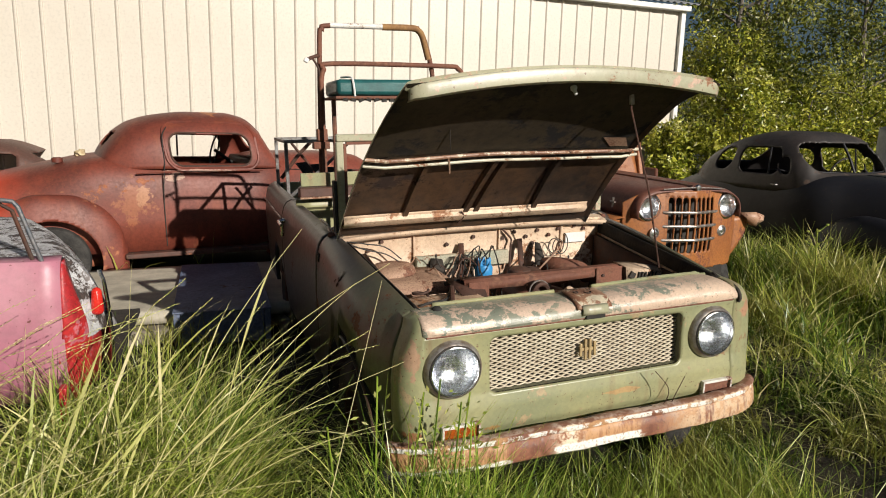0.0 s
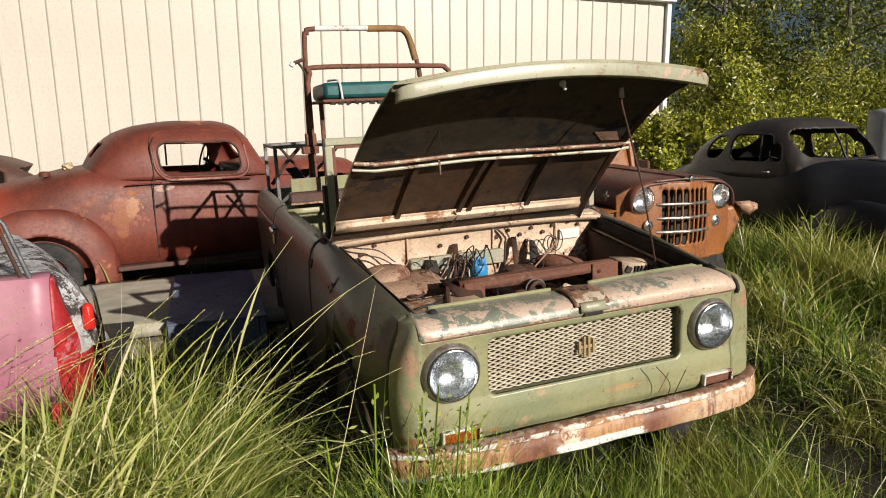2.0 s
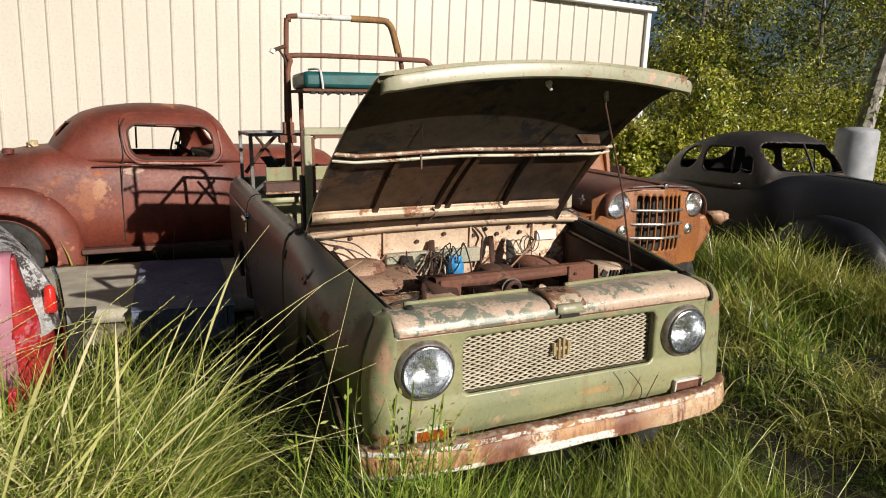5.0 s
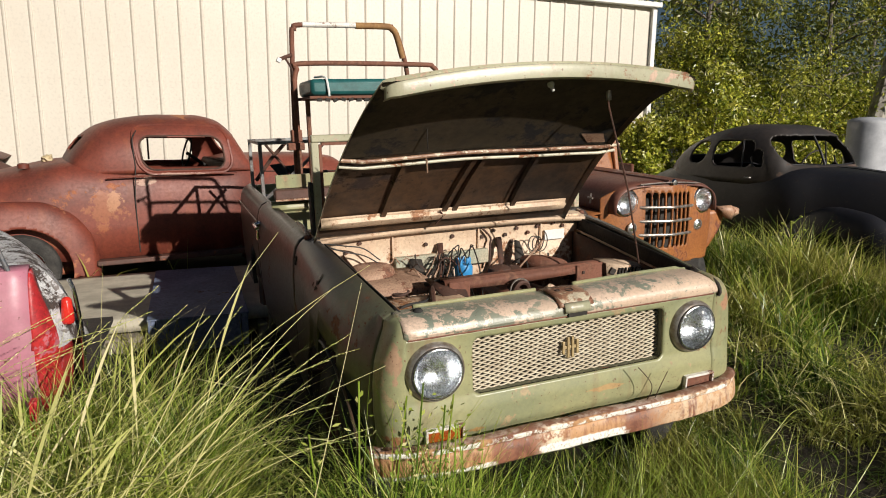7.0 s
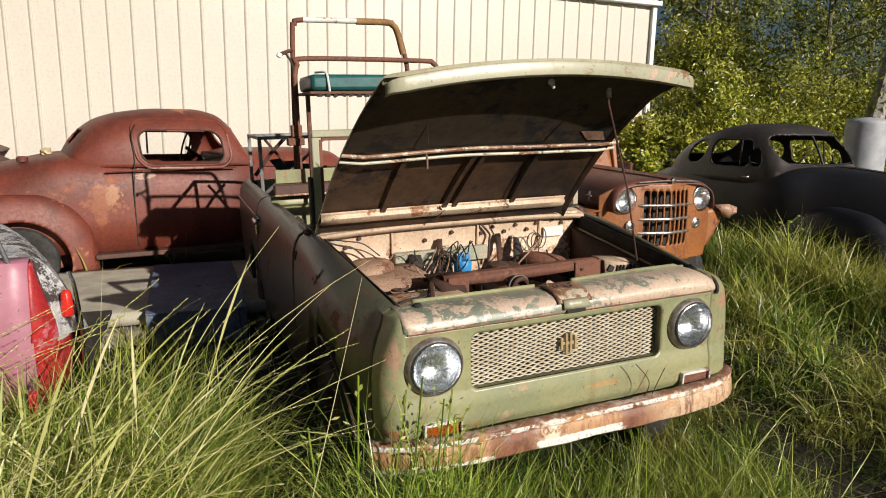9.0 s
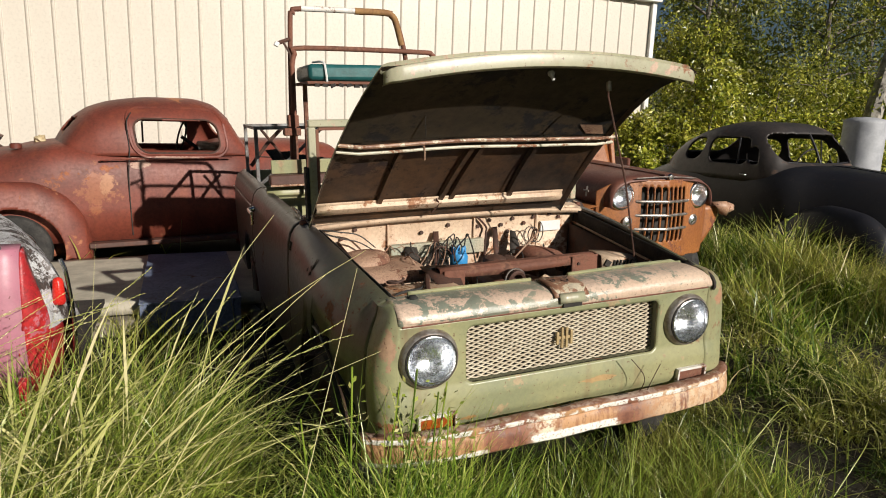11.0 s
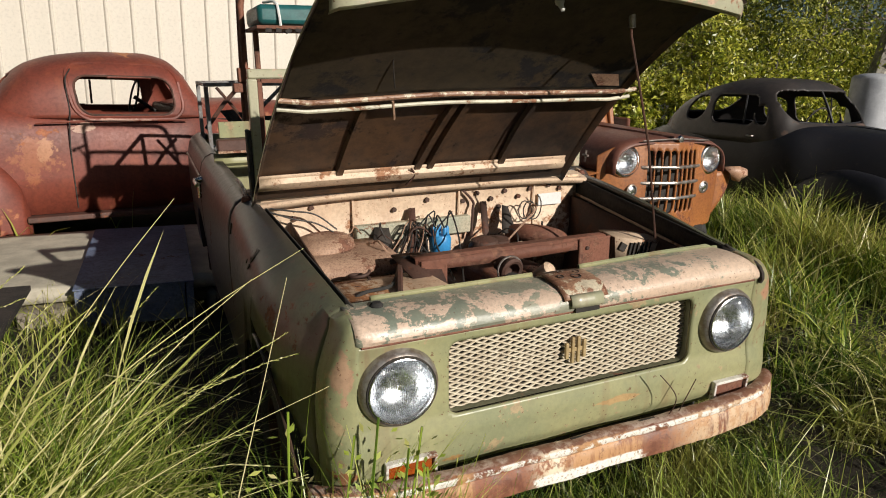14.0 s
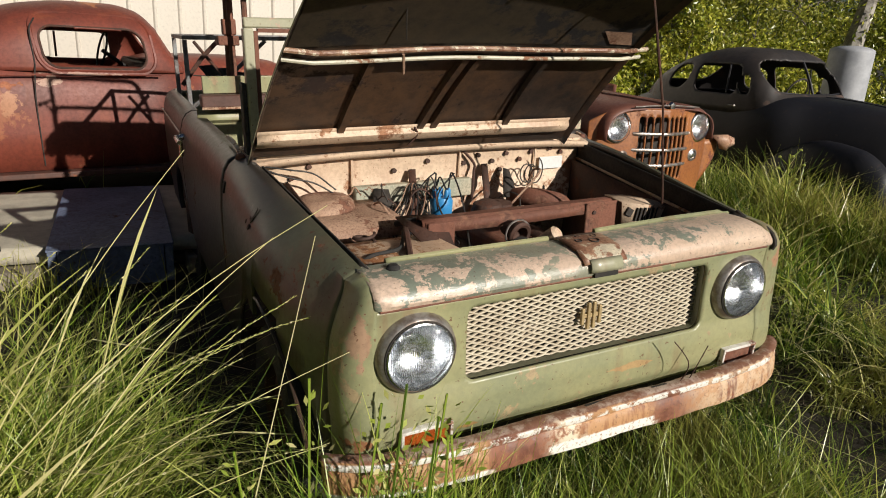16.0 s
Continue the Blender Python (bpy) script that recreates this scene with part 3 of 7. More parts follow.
def build_slab():
    at = pose(-1.75, 6.05, 0, 0, 0, 22)
    slab = thing("concrete_slab", at, "pale weathered concrete slab beside the coupe", "slab", kind="structure")
    bm = bmesh.new()
    P = [[(x + 0.012 * noise.noise(Vector((x * 3, y * 3, 1))), y, 0.228 + 0.006 * noise.noise(Vector((x * 5, y * 5, 4)))) for y in np.linspace(-0.85, 0.85, 18)] for x in np.linspace(-2.2, 2.2, 44)]
    part("slab_top", sheet(P, bm=bm), M_CONCRETE, slab, "pale broken concrete top", solid=0.085)
    part("slab_base", box((0.10, 0.06, 0.06), (4.0, 1.46, 0.16)), M_OLD_CONCRETE, slab, "darker footing under the slab", bevel=0.02)
    for x, w in ((-1.5, 0.7), (-0.55, 0.9), (0.55, 0.8), (1.5, 0.75)):
        part("block", box((x, -0.83, 0.045), (w, 0.16, 0.13)), M_OLD_CONCRETE, slab, "weathered concrete block", bevel=0.015)


build_slab()


def build_added_panel():
    """A low added panel; its slate blue stands in for shade beside the truck."""
    deck = thing("added_blue_panel", pose(-1.93, 5.80, 0, 0, 0, 19), "added slate blue panel standing in for bluish shade beside the slab", "deck")
    part("top_sheet", box((0, 0, 0.258), (0.72, 1.75, 0.012)), M_SLATE, deck, "slate blue sheet with scuffs and shade in its colour", bevel=0.003)
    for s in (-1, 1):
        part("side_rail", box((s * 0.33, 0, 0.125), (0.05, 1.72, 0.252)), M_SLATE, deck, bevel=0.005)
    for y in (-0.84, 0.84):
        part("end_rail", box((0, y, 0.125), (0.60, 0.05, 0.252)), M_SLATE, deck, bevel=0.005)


build_added_panel()

# ---- the green utility truck ----
TRUCK = pose(0.605, 2.632, 0.0, 0, -2.2, 19.8)


def evenly(line, n):
    """A line's points, set again at even steps along it."""
    Q = np.array(line, float)
    d = np.concatenate([[0], np.cumsum(np.linalg.norm(Q[1:] - Q[:-1], axis=1))])
    x = np.linspace(0, d[-1], n)
    return list(zip(np.interp(x, d, Q[:, 0]), np.interp(x, d, Q[:, 1])))


FACE = [(0.545, 0.050), (0.556, 0.010), (0.568, -0.020), (0.590, -0.032), (0.612, -0.046), (0.650, -0.050), (0.685, -0.051), (0.710, -0.046), (0.745, -0.038), (0.85, -0.036), (0.955, -0.040), (0.985, -0.044)]
BROW = [(0.985, -0.046), (0.987, -0.060), (0.999, -0.067), (1.016, -0.064), (1.034, -0.051), (1.047, -0.026), (1.053, 0.010), (1.055, 0.055), (1.053, 0.094), (1.034, 0.097)]
def face_depth(z):
    return float(np.interp(z, [f[0] for f in FACE], [f[1] for f in FACE]))


HEADLIGHT_U, HEADLIGHT_Z = 0.576, 0.855


def build_truck():
    truck = thing("utility_truck", TRUCK, "derelict olive green utility truck with raised hood and peeling paint", "truck")
    # nose panel with the grille opening and the lamp openings
    P = []
    for u in np.linspace(-0.692, 0.692, 130):
        top = 0.985
        P.append([(u, face_depth(z), z) for z in np.linspace(0.545, top, 50)])
    bm = sheet(P)
    cut(bm, rrect(0.0, 0.846, 0.86, 0.222, 0.030), cell=0.012)
    for s in (-1, 1):
        cut(bm, disc(s * HEADLIGHT_U, HEADLIGHT_Z, 0.088), cell=0.012)
    part("front_panel", bm, M_OLIVE, truck, "faded olive green nose panel", solid=0.012, offset=1)
    part("grille_surround", bmesh_ring(0.0, 0.846, 0.86, 0.222, 0.030, -0.036, 0.03), M_SIDE_SHADED, truck)
    part("grille_backing", box((0, 0.07, 0.84), (0.95, 0.01, 0.34)), M_DARK, truck)
    # peeling top of the nose
    def brow_row(u):
        drop = 0.022 * max(0, (u - 0.62) / 0.07) ** 2 - 0.012 * min(1, max(0, (u + 0.1) / 0.5))
        k = 1 - 0.06 * max(0, (-u - 0.655) / 0.035) ** 2
        return [(u, 0.05 + (v - 0.05) * k, z - drop * min(1, max(0, (z - 0.985) / 0.06))) for z, v in BROW]
    for s in (1,):
        part("nose_channel", tube([(s * 0.703, v + 0.001, z - 0.012) for z, v in BROW[1:-2]] + [(s * 0.703, 0.10, 1.062)], 0.008, 8), M_DARK, truck, "black gap beside the nose top")
    P = [brow_row(u) for u in np.linspace(-0.690, 0.69, 90)]
    bm = sheet(P)
    cut(bm, rrect(0.0, 1.026, 0.085, 0.034, 0.01), cell=0.012)
    part("nose_top", bm, M_BROW, truck, "peeling green paint over pink primer", solid=0.006)
    for a, b in ((-0.60, -0.085), (0.085, 0.66)):
        lift = lambda u: 0.012 * min(1, max(0, (u + 0.1) / 0.5)) - 0.010 * (u > 0.63)
        part("nose_flange", sheet([[(u, v, z + lift(u)) for v, z in ((0.094, 1.050), (0.096, 1.061), (0.101, 1.065), (0.108, 1.061), (0.109, 1.046))] for u in np.linspace(a, b, 24)]), M_OLIVE, truck, "pale green turned-up rear edge of the nose", solid=0.003)
    part("nose_lip", tube([(u, -0.0575 - 0.0008 * math.sin(u * 40), 0.9855) for u in np.linspace(-0.675, 0.675, 40)], 0.0045, 6), M_RUST, truck, "rusty seam under the nose top")
    # latch plate
    P = [[(u, v - 0.003, z + 0.004 + 0.003 * (1 - (u / 0.075) ** 2)) for v, z in ((-0.066, 1.022), (-0.052, 1.038), (-0.024, 1.054), (0.012, 1.060), (0.060, 1.062), (0.090, 1.058))] for u in np.linspace(-0.075, 0.075, 9)]
    latch = part("hood_latch", sheet(P), M_CHIPPED_RUST, truck, "worn rusty latch plate", solid=0.005)
    part("latch_catch", sheet([[(u, v, z) for v, z in ((-0.060, 1.036), (-0.070, 1.028), (-0.074, 1.014), (-0.073, 1.002))] for u in (-0.055, -0.02, 0.02, 0.055)]), M_HOOD, latch, "pale latch catch", solid=0.004)
    part("latch_mouth", box((0.004, -0.064, 0.992), (0.082, 0.012, 0.016)), M_DARK, latch, "black latch opening")
    for u, v, r in ((-0.035, 0.020, 0.010), (0.012, 0.008, 0.015), (0.036, 0.045, 0.010), (-0.015, 0.055, 0.008)):
        part("latch_hole", turned([(0.0, 0), (r, 0), (r, 0.004)], 16, pose(u, v, 1.066)), M_DARK, latch)
    part("hood_bumper", turned([(0, 0.014), (0.012, 0.013), (0.019, 0.005), (0.018, 0)], 20, pose(-0.60, 0.045, 1.052)), M_RUBBER, truck)
    # grille of expanded metal
    bm = bmesh.new()
    rows, cols = 28, 21
    for i in range(rows):
        z0 = 0.729 + i * 0.236 / (rows - 1)
        pts = []
        for j in range(cols * 2 + 1):
            u = -0.435 + j * 0.87 / (cols * 2)
            up = 0.0036 * (1 if (j + i) % 2 else -1)
            dent = 0.018 * math.exp(-((u + 0.16) / 0.13) ** 2 - ((z0 - 0.80) / 0.05) ** 2)
            pts.append((u, -0.012 + dent + 0.004 * (j % 2), z0 + up))
        a = [bm.verts.new((p[0], p[1] + 0.004, p[2] + 0.0018)) for p in pts]
        b = [bm.verts.new((p[0], p[1] - 0.004, p[2] - 0.0018)) for p in pts]
        for j in range(len(pts) - 1):
            bm.faces.new((a[j], a[j + 1], b[j + 1], b[j]))
    part("grille_mesh", bm, M_ALU, truck, "pale expanded metal grille mesh", solid=0.0025)
    em = part("emblem", box((0.0, -0.022, 0.846), (0.074, 0.008, 0.014)), M_BRASS, truck, "tarnished gold bar emblem", bevel=0.002)
    for u, h in ((-0.031, 0.052), (-0.010, 0.084), (0.010, 0.084), (0.031, 0.058)):
        part("bar", box((u, -0.025, 0.846), (0.011, 0.010, h)), M_BRASS, em, bevel=0.002)
    for s in (-1, 1):
        head = part("headlight", turned([(0.112, 0.0), (0.113, 0.014), (0.108, 0.030), (0.100, 0.040), (0.094, 0.042), (0.0905, 0.036), (0.089, 0.02)], 44), M_STEEL, truck, "round headlight with a dull metal ring")
        head.matrix_local = pose(s * HEADLIGHT_U, -0.036, HEADLIGHT_Z, 90, 0, 0)
        part("reflector", turned([(0.089, 0.018), (0.080, -0.01), (0.06, -0.035), (0.03, -0.05), (0, -0.053)], 40), M_REFLECT, head, "silvered bowl")
        part("lens", turned([(0.0905, 0.030), (0.075, 0.042), (0.05, 0.051), (0.025, 0.055), (0, 0.056)], 40), M_GLASS, head, "fluted clear lens").visible_shadow = False
        part("gasket", turned([(0.0985, 0.0405), (0.0975, 0.0445), (0.0945, 0.0445), (0.0935, 0.0405)], 44), M_DARK, head, "black gap inside the ring")
        part("retaining_ring", turned([(0.0940, 0.038), (0.0935, 0.0475), (0.0905, 0.0490), (0.0880, 0.0450), (0.0875, 0.034)], 44), M_CHROME, head, "thin chrome retaining ring")
        part("bulb_cap", turned([(0.012, -0.03), (0.014, 0.0), (0.008, 0.012), (0, 0.014)], 16), M_CHROME, head)
        lamp = part("turn_lamp", box((0, 0, 0), (0.135, 0.03, 0.058)), M_AMBER if s < 0 else M_RUST, truck, "amber turn lamp" if s < 0 else "rusted lamp housing without lens", bevel=0.006)
        lamp.matrix_local = pose(-0.552 if s < 0 else 0.610, -0.051, 0.612, 4, 0, 0)
        ring = bmesh.new()
        for c, z in (((0, -0.017, 0.030), (0.15, 0.02, 0.010)), ((0, -0.017, -0.030), (0.15, 0.02, 0.010)), ((-0.071, -0.017, 0), (0.009, 0.02, 0.052)), ((0.071, -0.017, 0), (0.009, 0.02, 0.052))):
            box(c, z, ring)
        part("bezel", ring, M_WHITE_CHIP, lamp, "pale lamp bezel", bevel=0.002)
        # fender: over the top and down the side, with the wheel opening; its front turns round a corner into the face
        def fender_row(v):
            t = v / 1.1
            zt = 1.046 + 0.116 * t
            inner = (0.668 if s < 0 else 0.705) + (0.078 if s < 0 else 0.04) * t
            outer = 0.872 - (0.118 if s < 0 else 0.028) * max(0, 1 - v / 0.50) ** 1.5
            door_row = ((0.745, 1.150), (0.755, 1.166), (0.785, 1.169), (0.808, 1.160), (0.830, 1.142), (0.848, 1.110), (0.860, 1.06), (0.868, 0.97), (0.872, 0.80))
            row = [(inner - 0.004, zt - 0.015), (inner, zt), (inner + 0.02, zt - 0.003), (inner + 0.05, zt - 0.018), (max(outer - 0.055, inner + 0.055), zt - 0.050), (outer - 0.028, zt - 0.105), (outer - 0.010, zt - 0.165), (outer, zt - 0.25), (outer + 0.002, zt - 0.36)]
            row = [(a + (c - a) * t ** 2, b + (d - b) * t ** 2) for (a, b), (c, d) in zip(row, door_row)]
            return row + [(outer - (0.012 * ((0.8 - z) / 0.4) ** 2 if z < 0.8 else 0), z) for z in np.linspace(zt - 0.40, 0.42, 14)]
        back, axis = 0.065, 0.682
        front = evenly([(0.064, 1.030), (0.062, 1.048), (0.050, 1.056), (0.010, 1.054), (-0.022, 1.047), (-0.044, 1.030), (-0.056, 1.005)] + [(v - 0.0127, z) for z, v in FACE[::-1]], 72)
        side = evenly(fender_row(back), 72)
        P = []
        for a in np.linspace(0, math.pi / 2, 18):
            ca, sa = math.cos(a) ** (2 / 2.3), math.sin(a) ** (2 / 2.3)
            P.append([(s * (axis + max(u - axis, 0.0) * sa), back - (back - v) * ca, zf + (zs - zf) * sa * sa) for (v, zf), (u, zs) in zip(front, side)])
        part("fender_front", sheet(P if s < 0 else P[::-1]), M_OLIVE, truck, "rounded olive front corner of the fender", solid=0.010)
        P = [[(s * u, v, z) for u, z in fender_row(v)] for v in np.linspace(back, 1.12, 54)]
        bm = sheet(P if s < 0 else P[::-1])
        cut(bm, disc(0.50, 0.41, 0.415), axes=(1, 2), only=lambda c: c.z < 0.85, cell=0.035)
        part("fender", bm, M_SIDE_SHADED, truck, "olive front fender, faded paint with shade mixed in", solid=0.012)
        # black on this channel stands in for shade on the fender's inner face
        part("fender_channel", sheet([[(s * (0.652 + (0.085 if s < 0 else 0.04) * v / 1.1 + (0 if s < 0 else 0.045)), v, 1.045 + 0.115 * v / 1.1 + h) for h in (-0.075, -0.03, 0.003)] for v in np.linspace(0.05, 1.06, 14)]), M_DARK, truck, "hood channel, black put in for its shade", solid=0.005)
        part("channel_bead", tube([(s * (0.644 + (0.085 if s < 0 else 0.04) * v / 1.1 + (0 if s < 0 else 0.045)), v, 0.972 + 0.115 * v / 1.1) for v in (0.06, 0.4, 0.8, 1.04)], 0.006, 6), M_CREAM, truck, "pale bead with rivets")
        part("wheel_arch_lip", tube([(s * (0.866 - 0.05 * max(0, 1 - (0.50 + 0.415 * math.cos(a)) / 0.5) ** 1.5), 0.50 + 0.415 * math.cos(a), 0.41 + 0.415 * math.sin(a)) for a in np.linspace(0.12, math.pi - 0.12, 26)], 0.006, 6), M_UNDER, truck)
        # side behind the fender: door and rear quarter
        def side_row(v, z0=0.40):
            tuck = 0.0 if v < 3.9 else (v - 3.9) ** 2 * 0.45
            drop = 0.0 if v < 4.15 else (v - 4.15) ** 2 * 1.1
            row = [(s * (0.745 - tuck), v, 1.135 - drop), (s * (0.755 - tuck), v, 1.165 - drop), (s * (0.79 - tuck), v, 1.168 - drop), (s * (0.825 - tuck), v, 1.15 - drop), (s * (0.848 - tuck), v, 1.115 - drop), (s * (0.862 - tuck), v, 1.06 - drop), (s * (0.868 - tuck), v, 0.97 - drop)]
            for z in np.linspace(0.90, z0, 16):
                row.append((s * (0.870 - tuck - 0.02 * ((0.9 - z) / 0.5) ** 2), v, z - drop * 0.5))
            return row
        door = part("door", sheet([side_row(v) for v in np.linspace(1.135, 2.66, 30)]), M_SIDE_SHADED, truck, "olive door with shade mixed into its paint", solid=0.03)
        hb = turned([(0.017, 0), (0.019, 0.012), (0.012, 0.03), (0.0, 0.032)], 14, pose(s * 0.862, 2.52, 1.040, 0, s * 90, 0))
        tube([(s * 0.890, 2.52, 1.040), (s * 0.905, 2.51, 1.040), (s * 0.905, 2.34, 1.036)], 0.012, 8, hb, 4)
        tube([(s * 0.880, 2.53, 1.05), (s * 0.884, 2.53, 0.93)], 0.011, 8, hb)
        part("door_handle", hb, M_CHROME, door, "bright chrome door handle")
        part("waist_moulding", tube([(s * 0.868, v, 1.035) for v in np.linspace(2.70, 4.05, 12)], 0.006, 6), M_STEEL, truck, "pale waist moulding")
        bm = sheet([side_row(v) for v in np.linspace(2.672, 4.42, 46)])
        cut(bm, disc(3.05, 0.37, 0.40), axes=(1, 2), only=lambda c: c.z < 0.85, cell=0.05)
        part("rear_quarter", bm, M_SIDE_SHADED, truck, solid=0.03)
        # inner apron of the engine bay
        P = [[(s * ((0.64 if s < 0 else 0.69) - 0.03 * t), v, z) for t, z in ((0, 0.97 + 0.115 * v / 1.1), (0.2, 0.93), (1, 0.72), (3.5, 0.62))] for v in np.linspace(0.05, 1.03, 12)]
        part("inner_apron", sheet(P), M_RUST_DARK, truck, "dark rusted inner fender", solid=0.006)
        for v in (0.60, 3.05):
            wheel(truck, pose(s * 0.74, v, 0.33, 0, s * 90, 0), 0.345, 0.18)
    for dv, dz, w, h in ((0.0, 0.02, 0.012, 0.05), (0.025, 0.0, 0.03, 0.010), (0.05, 0.012, 0.010, 0.035), (0.07, -0.012, 0.012, 0.022), (0.02, -0.022, 0.014, 0.014)):
        part("badge_scar", box((-0.8425 + 0.5 * dz, 0.63 + dv, 1.050 + dz), (0.004, w, h), m=pose(0, 0, 0, 20, 27, 0)), M_DARK, truck, "dark scar of a lost badge")
    part("mirror_hole", box((-0.859, 1.085, 1.064), (0.008, 0.030, 0.042), m=pose(0, 0, 0, 0, 13, 0)), M_DARK, truck, "dark hole in the fender", bevel=0.002)
    # hinge knob at the windscreen foot
    for s in (-1, 1):
        part("windscreen_hinge", turned([(0.016, -0.02), (0.019, 0.012), (0.014, 0.026), (0, 0.030)], 16, pose(s * 0.79, 1.10, 1.155)), M_RUST, truck)
        part("hinge_arm", tube([(s * 0.79, 1.11, 1.178), (s * 0.785, 1.25, 1.200), (s * 0.78, 1.45, 1.195)], 0.008, 8, None, 4), M_CREAM, truck)
    # bumper: pressed channel with a flat top ledge, swept back at its ends
    def sweep(u):
        return 0.095 * (abs(u) / 0.83) ** 7
    P = []
    for u in np.linspace(-0.83, 0.83, 80):
        back, tip = sweep(u), max(0, (u - 0.74) / 0.09)
        wob = 0.003 * noise.noise(Vector((u * 6, 0, 0))) + 0.0015 * noise.noise(Vector((u * 30, 2, 0)))
        row = [(-0.098, 0.572), (-0.099, 0.590), (-0.104, 0.599), (-0.122, 0.602), (-0.134, 0.599), (-0.142, 0.592), (-0.141, 0.583), (-0.136, 0.576), (-0.143, 0.566), (-0.146, 0.545), (-0.149, 0.518), (-0.148, 0.506), (-0.140, 0.499), (-0.110, 0.497)]
        P.append([(u, v + back + wob, z + wob + 0.012 * tip * (z > 0.57)) for v, z in row])
    bump = part("bumper", sheet(P), M_RUSTED_BUMPER, truck, "rusted steel bumper with flaking white and peach paint", solid=0.006)
    for u in (-0.389, -0.262, 0.193, 0.319, 0.60):
        part("bolt_hole", turned([(0, 0.004), (0.008, 0.004), (0.010, 0)], 14, pose(u, -0.143 + sweep(u), 0.556, 90, 0, 0)), M_DARK, bump)
    part("ledge_slot", box((-0.02, -0.113, 0.604), (0.085, 0.010, 0.004)), M_DARK, bump)
    part("ledge_slot", box((0.22, -0.113, 0.604), (0.06, 0.008, 0.004)), M_DARK, bump)
    # firewall and cowl
    P = [[(u, v, z) for v, z in ((1.03, 0.60), (1.03, 0.9), (1.028, 1.00), (1.04, 1.02), (1.035, 1.15), (1.02, 1.178))] for u in np.linspace(-0.745, 0.72, 20)]
    fire = part("firewall", sheet(P), M_CREAM, truck, "pink beige firewall with rust spots", solid=0.01)
    P = [[(u, v, z - 0.02 * (abs(u) / 0.75) ** 3) for v, z in ((0.996, 1.158), (0.990, 1.174), (0.998, 1.183), (1.06, 1.190), (1.10, 1.20), (1.25, 1.205), (1.30, 1.16))] for u in np.linspace(-0.77, 0.77, 24)]
    part("cowl", sheet(P), M_CREAM, truck, "pink beige cowl top", solid=0.008)
    for u, z in ((-0.62, 1.09), (-0.55, 1.13), (0.12, 1.10), (0.19, 1.13), (0.26, 1.10), (0.33, 1.13), (0.40, 1.10), (0.46, 1.13), (0.30, 1.06), (0.22, 1.05), (-0.05, 1.12), (-0.2, 1.09), (0.62, 1.12), (0.56, 1.14)):
        part("firewall_hole", turned([(0, 0.012), (0.010, 0.012), (0.010, 0)], 12, pose(u, 1.034, z, 90, 0, 0)), M_RUST_DARK, fire)
    part("data_plate", box((0.565, 1.022, 1.075), (0.125, 0.006, 0.055)), M_TRIM, fire, "blank white plate", bevel=0.002)
    for u in (-0.38, 0.10, 0.48):
        part("seam", box((u, 1.024, 1.06), (0.008, 0.006, 0.20)), M_CREAM, fire)
    for u in (-0.14, 0.20):
        part("brace", sheet([[(u + d, 1.02, 1.09), (u + d - 0.04, 0.90, 0.92)] for d in (0, 0.015, 0.03)]), M_RUST_DARK, fire, solid=0.006)
    # windscreen frame, empty
    ws = part("windscreen_frame", box((0, 1.085, 1.648), (1.50, 0.035, 0.036)), M_HOOD, truck, "empty pale olive windscreen frame", bevel=0.006)
    for s in (-1, 1):
        part("post", box((s * 0.735, 1.085, 1.42), (0.036, 0.045, 0.42)), M_HOOD, ws, bevel=0.006)
        part("inner_rail", box((s * 0.708, 1.088, 1.42), (0.014, 0.03, 0.40)), M_RUST, ws)
    part("seal", box((-0.762, 1.10, 1.31), (0.016, 0.06, 0.26)), M_RUBBER, ws, "black rubber seal", bevel=0.004)
    part("inner_rail", box((0, 1.088, 1.622), (1.40, 0.03, 0.014)), M_RUST, ws)
    build_hood(truck)
    build_engine(truck)
    # cab and bed inside
    part("cab_floor", box((0, 2.7, 0.50), (1.66, 3.4, 0.03)), M_RUST_DARK, truck)
    P = [[(u, v, z) for v, z in ((2.34, 0.52), (2.34, 0.84), (2.36, 0.86), (2.36, 1.13), (2.33, 1.15), (2.33, 1.21))] for u in np.linspace(-0.80, 0.80, 16)]
    part("cab_bulkhead", sheet(P), M_OLIVE, truck, "olive cab bulkhead with rust", solid=0.01)
    part("bulkhead_ledge", box((0, 2.31, 1.255), (1.56, 0.10, 0.065)), M_COUPE_DARK, truck, "brown ledge", bevel=0.008)
    part("bulkhead_trim", box((0, 2.255, 1.222), (1.56, 0.012, 0.012)), M_BUMPER, truck)
    for i in range(3):
        part("upper_panel", box((-0.52 + i * 0.50, 2.35, 1.335), (0.48, 0.02, 0.09)), M_OLIVE, truck, "yellowed olive panel", bevel=0.004)
    part("tailgate", box((0, 4.36, 0.86), (1.46, 0.04, 0.55)), M_OLIVE, truck, bevel=0.01)
    part("seat_base", box((0.2, 1.95, 0.70), (1.0, 0.5, 0.30)), M_RUST_DARK, truck, bevel=0.03)
    part("undertray", box((0, 0.62, 0.44), (1.30, 1.0, 0.05)), M_DARK, truck)
    return truck


def bmesh_ring(cx, cz, w, h, r, v, depth):
    """The return edge round the grille opening."""
    pts = []
    for qx, qz, a0 in ((1, 1, 0), (-1, 1, 90), (-1, -1, 180), (1, -1, 270)):
        for k in range(7):
            a = radians(a0 + 15 * k)
            pts.append((cx + qx * (w / 2 - r) + r * math.cos(a), cz + qz * (h / 2 - r) + r * math.sin(a)))
    return sheet([[(x, v, z) for x, z in pts], [(x, v + depth, z) for x, z in pts]], wrap=True)


HOOD_ANGLE, HOOD_LENGTH = 37.0, 1.19


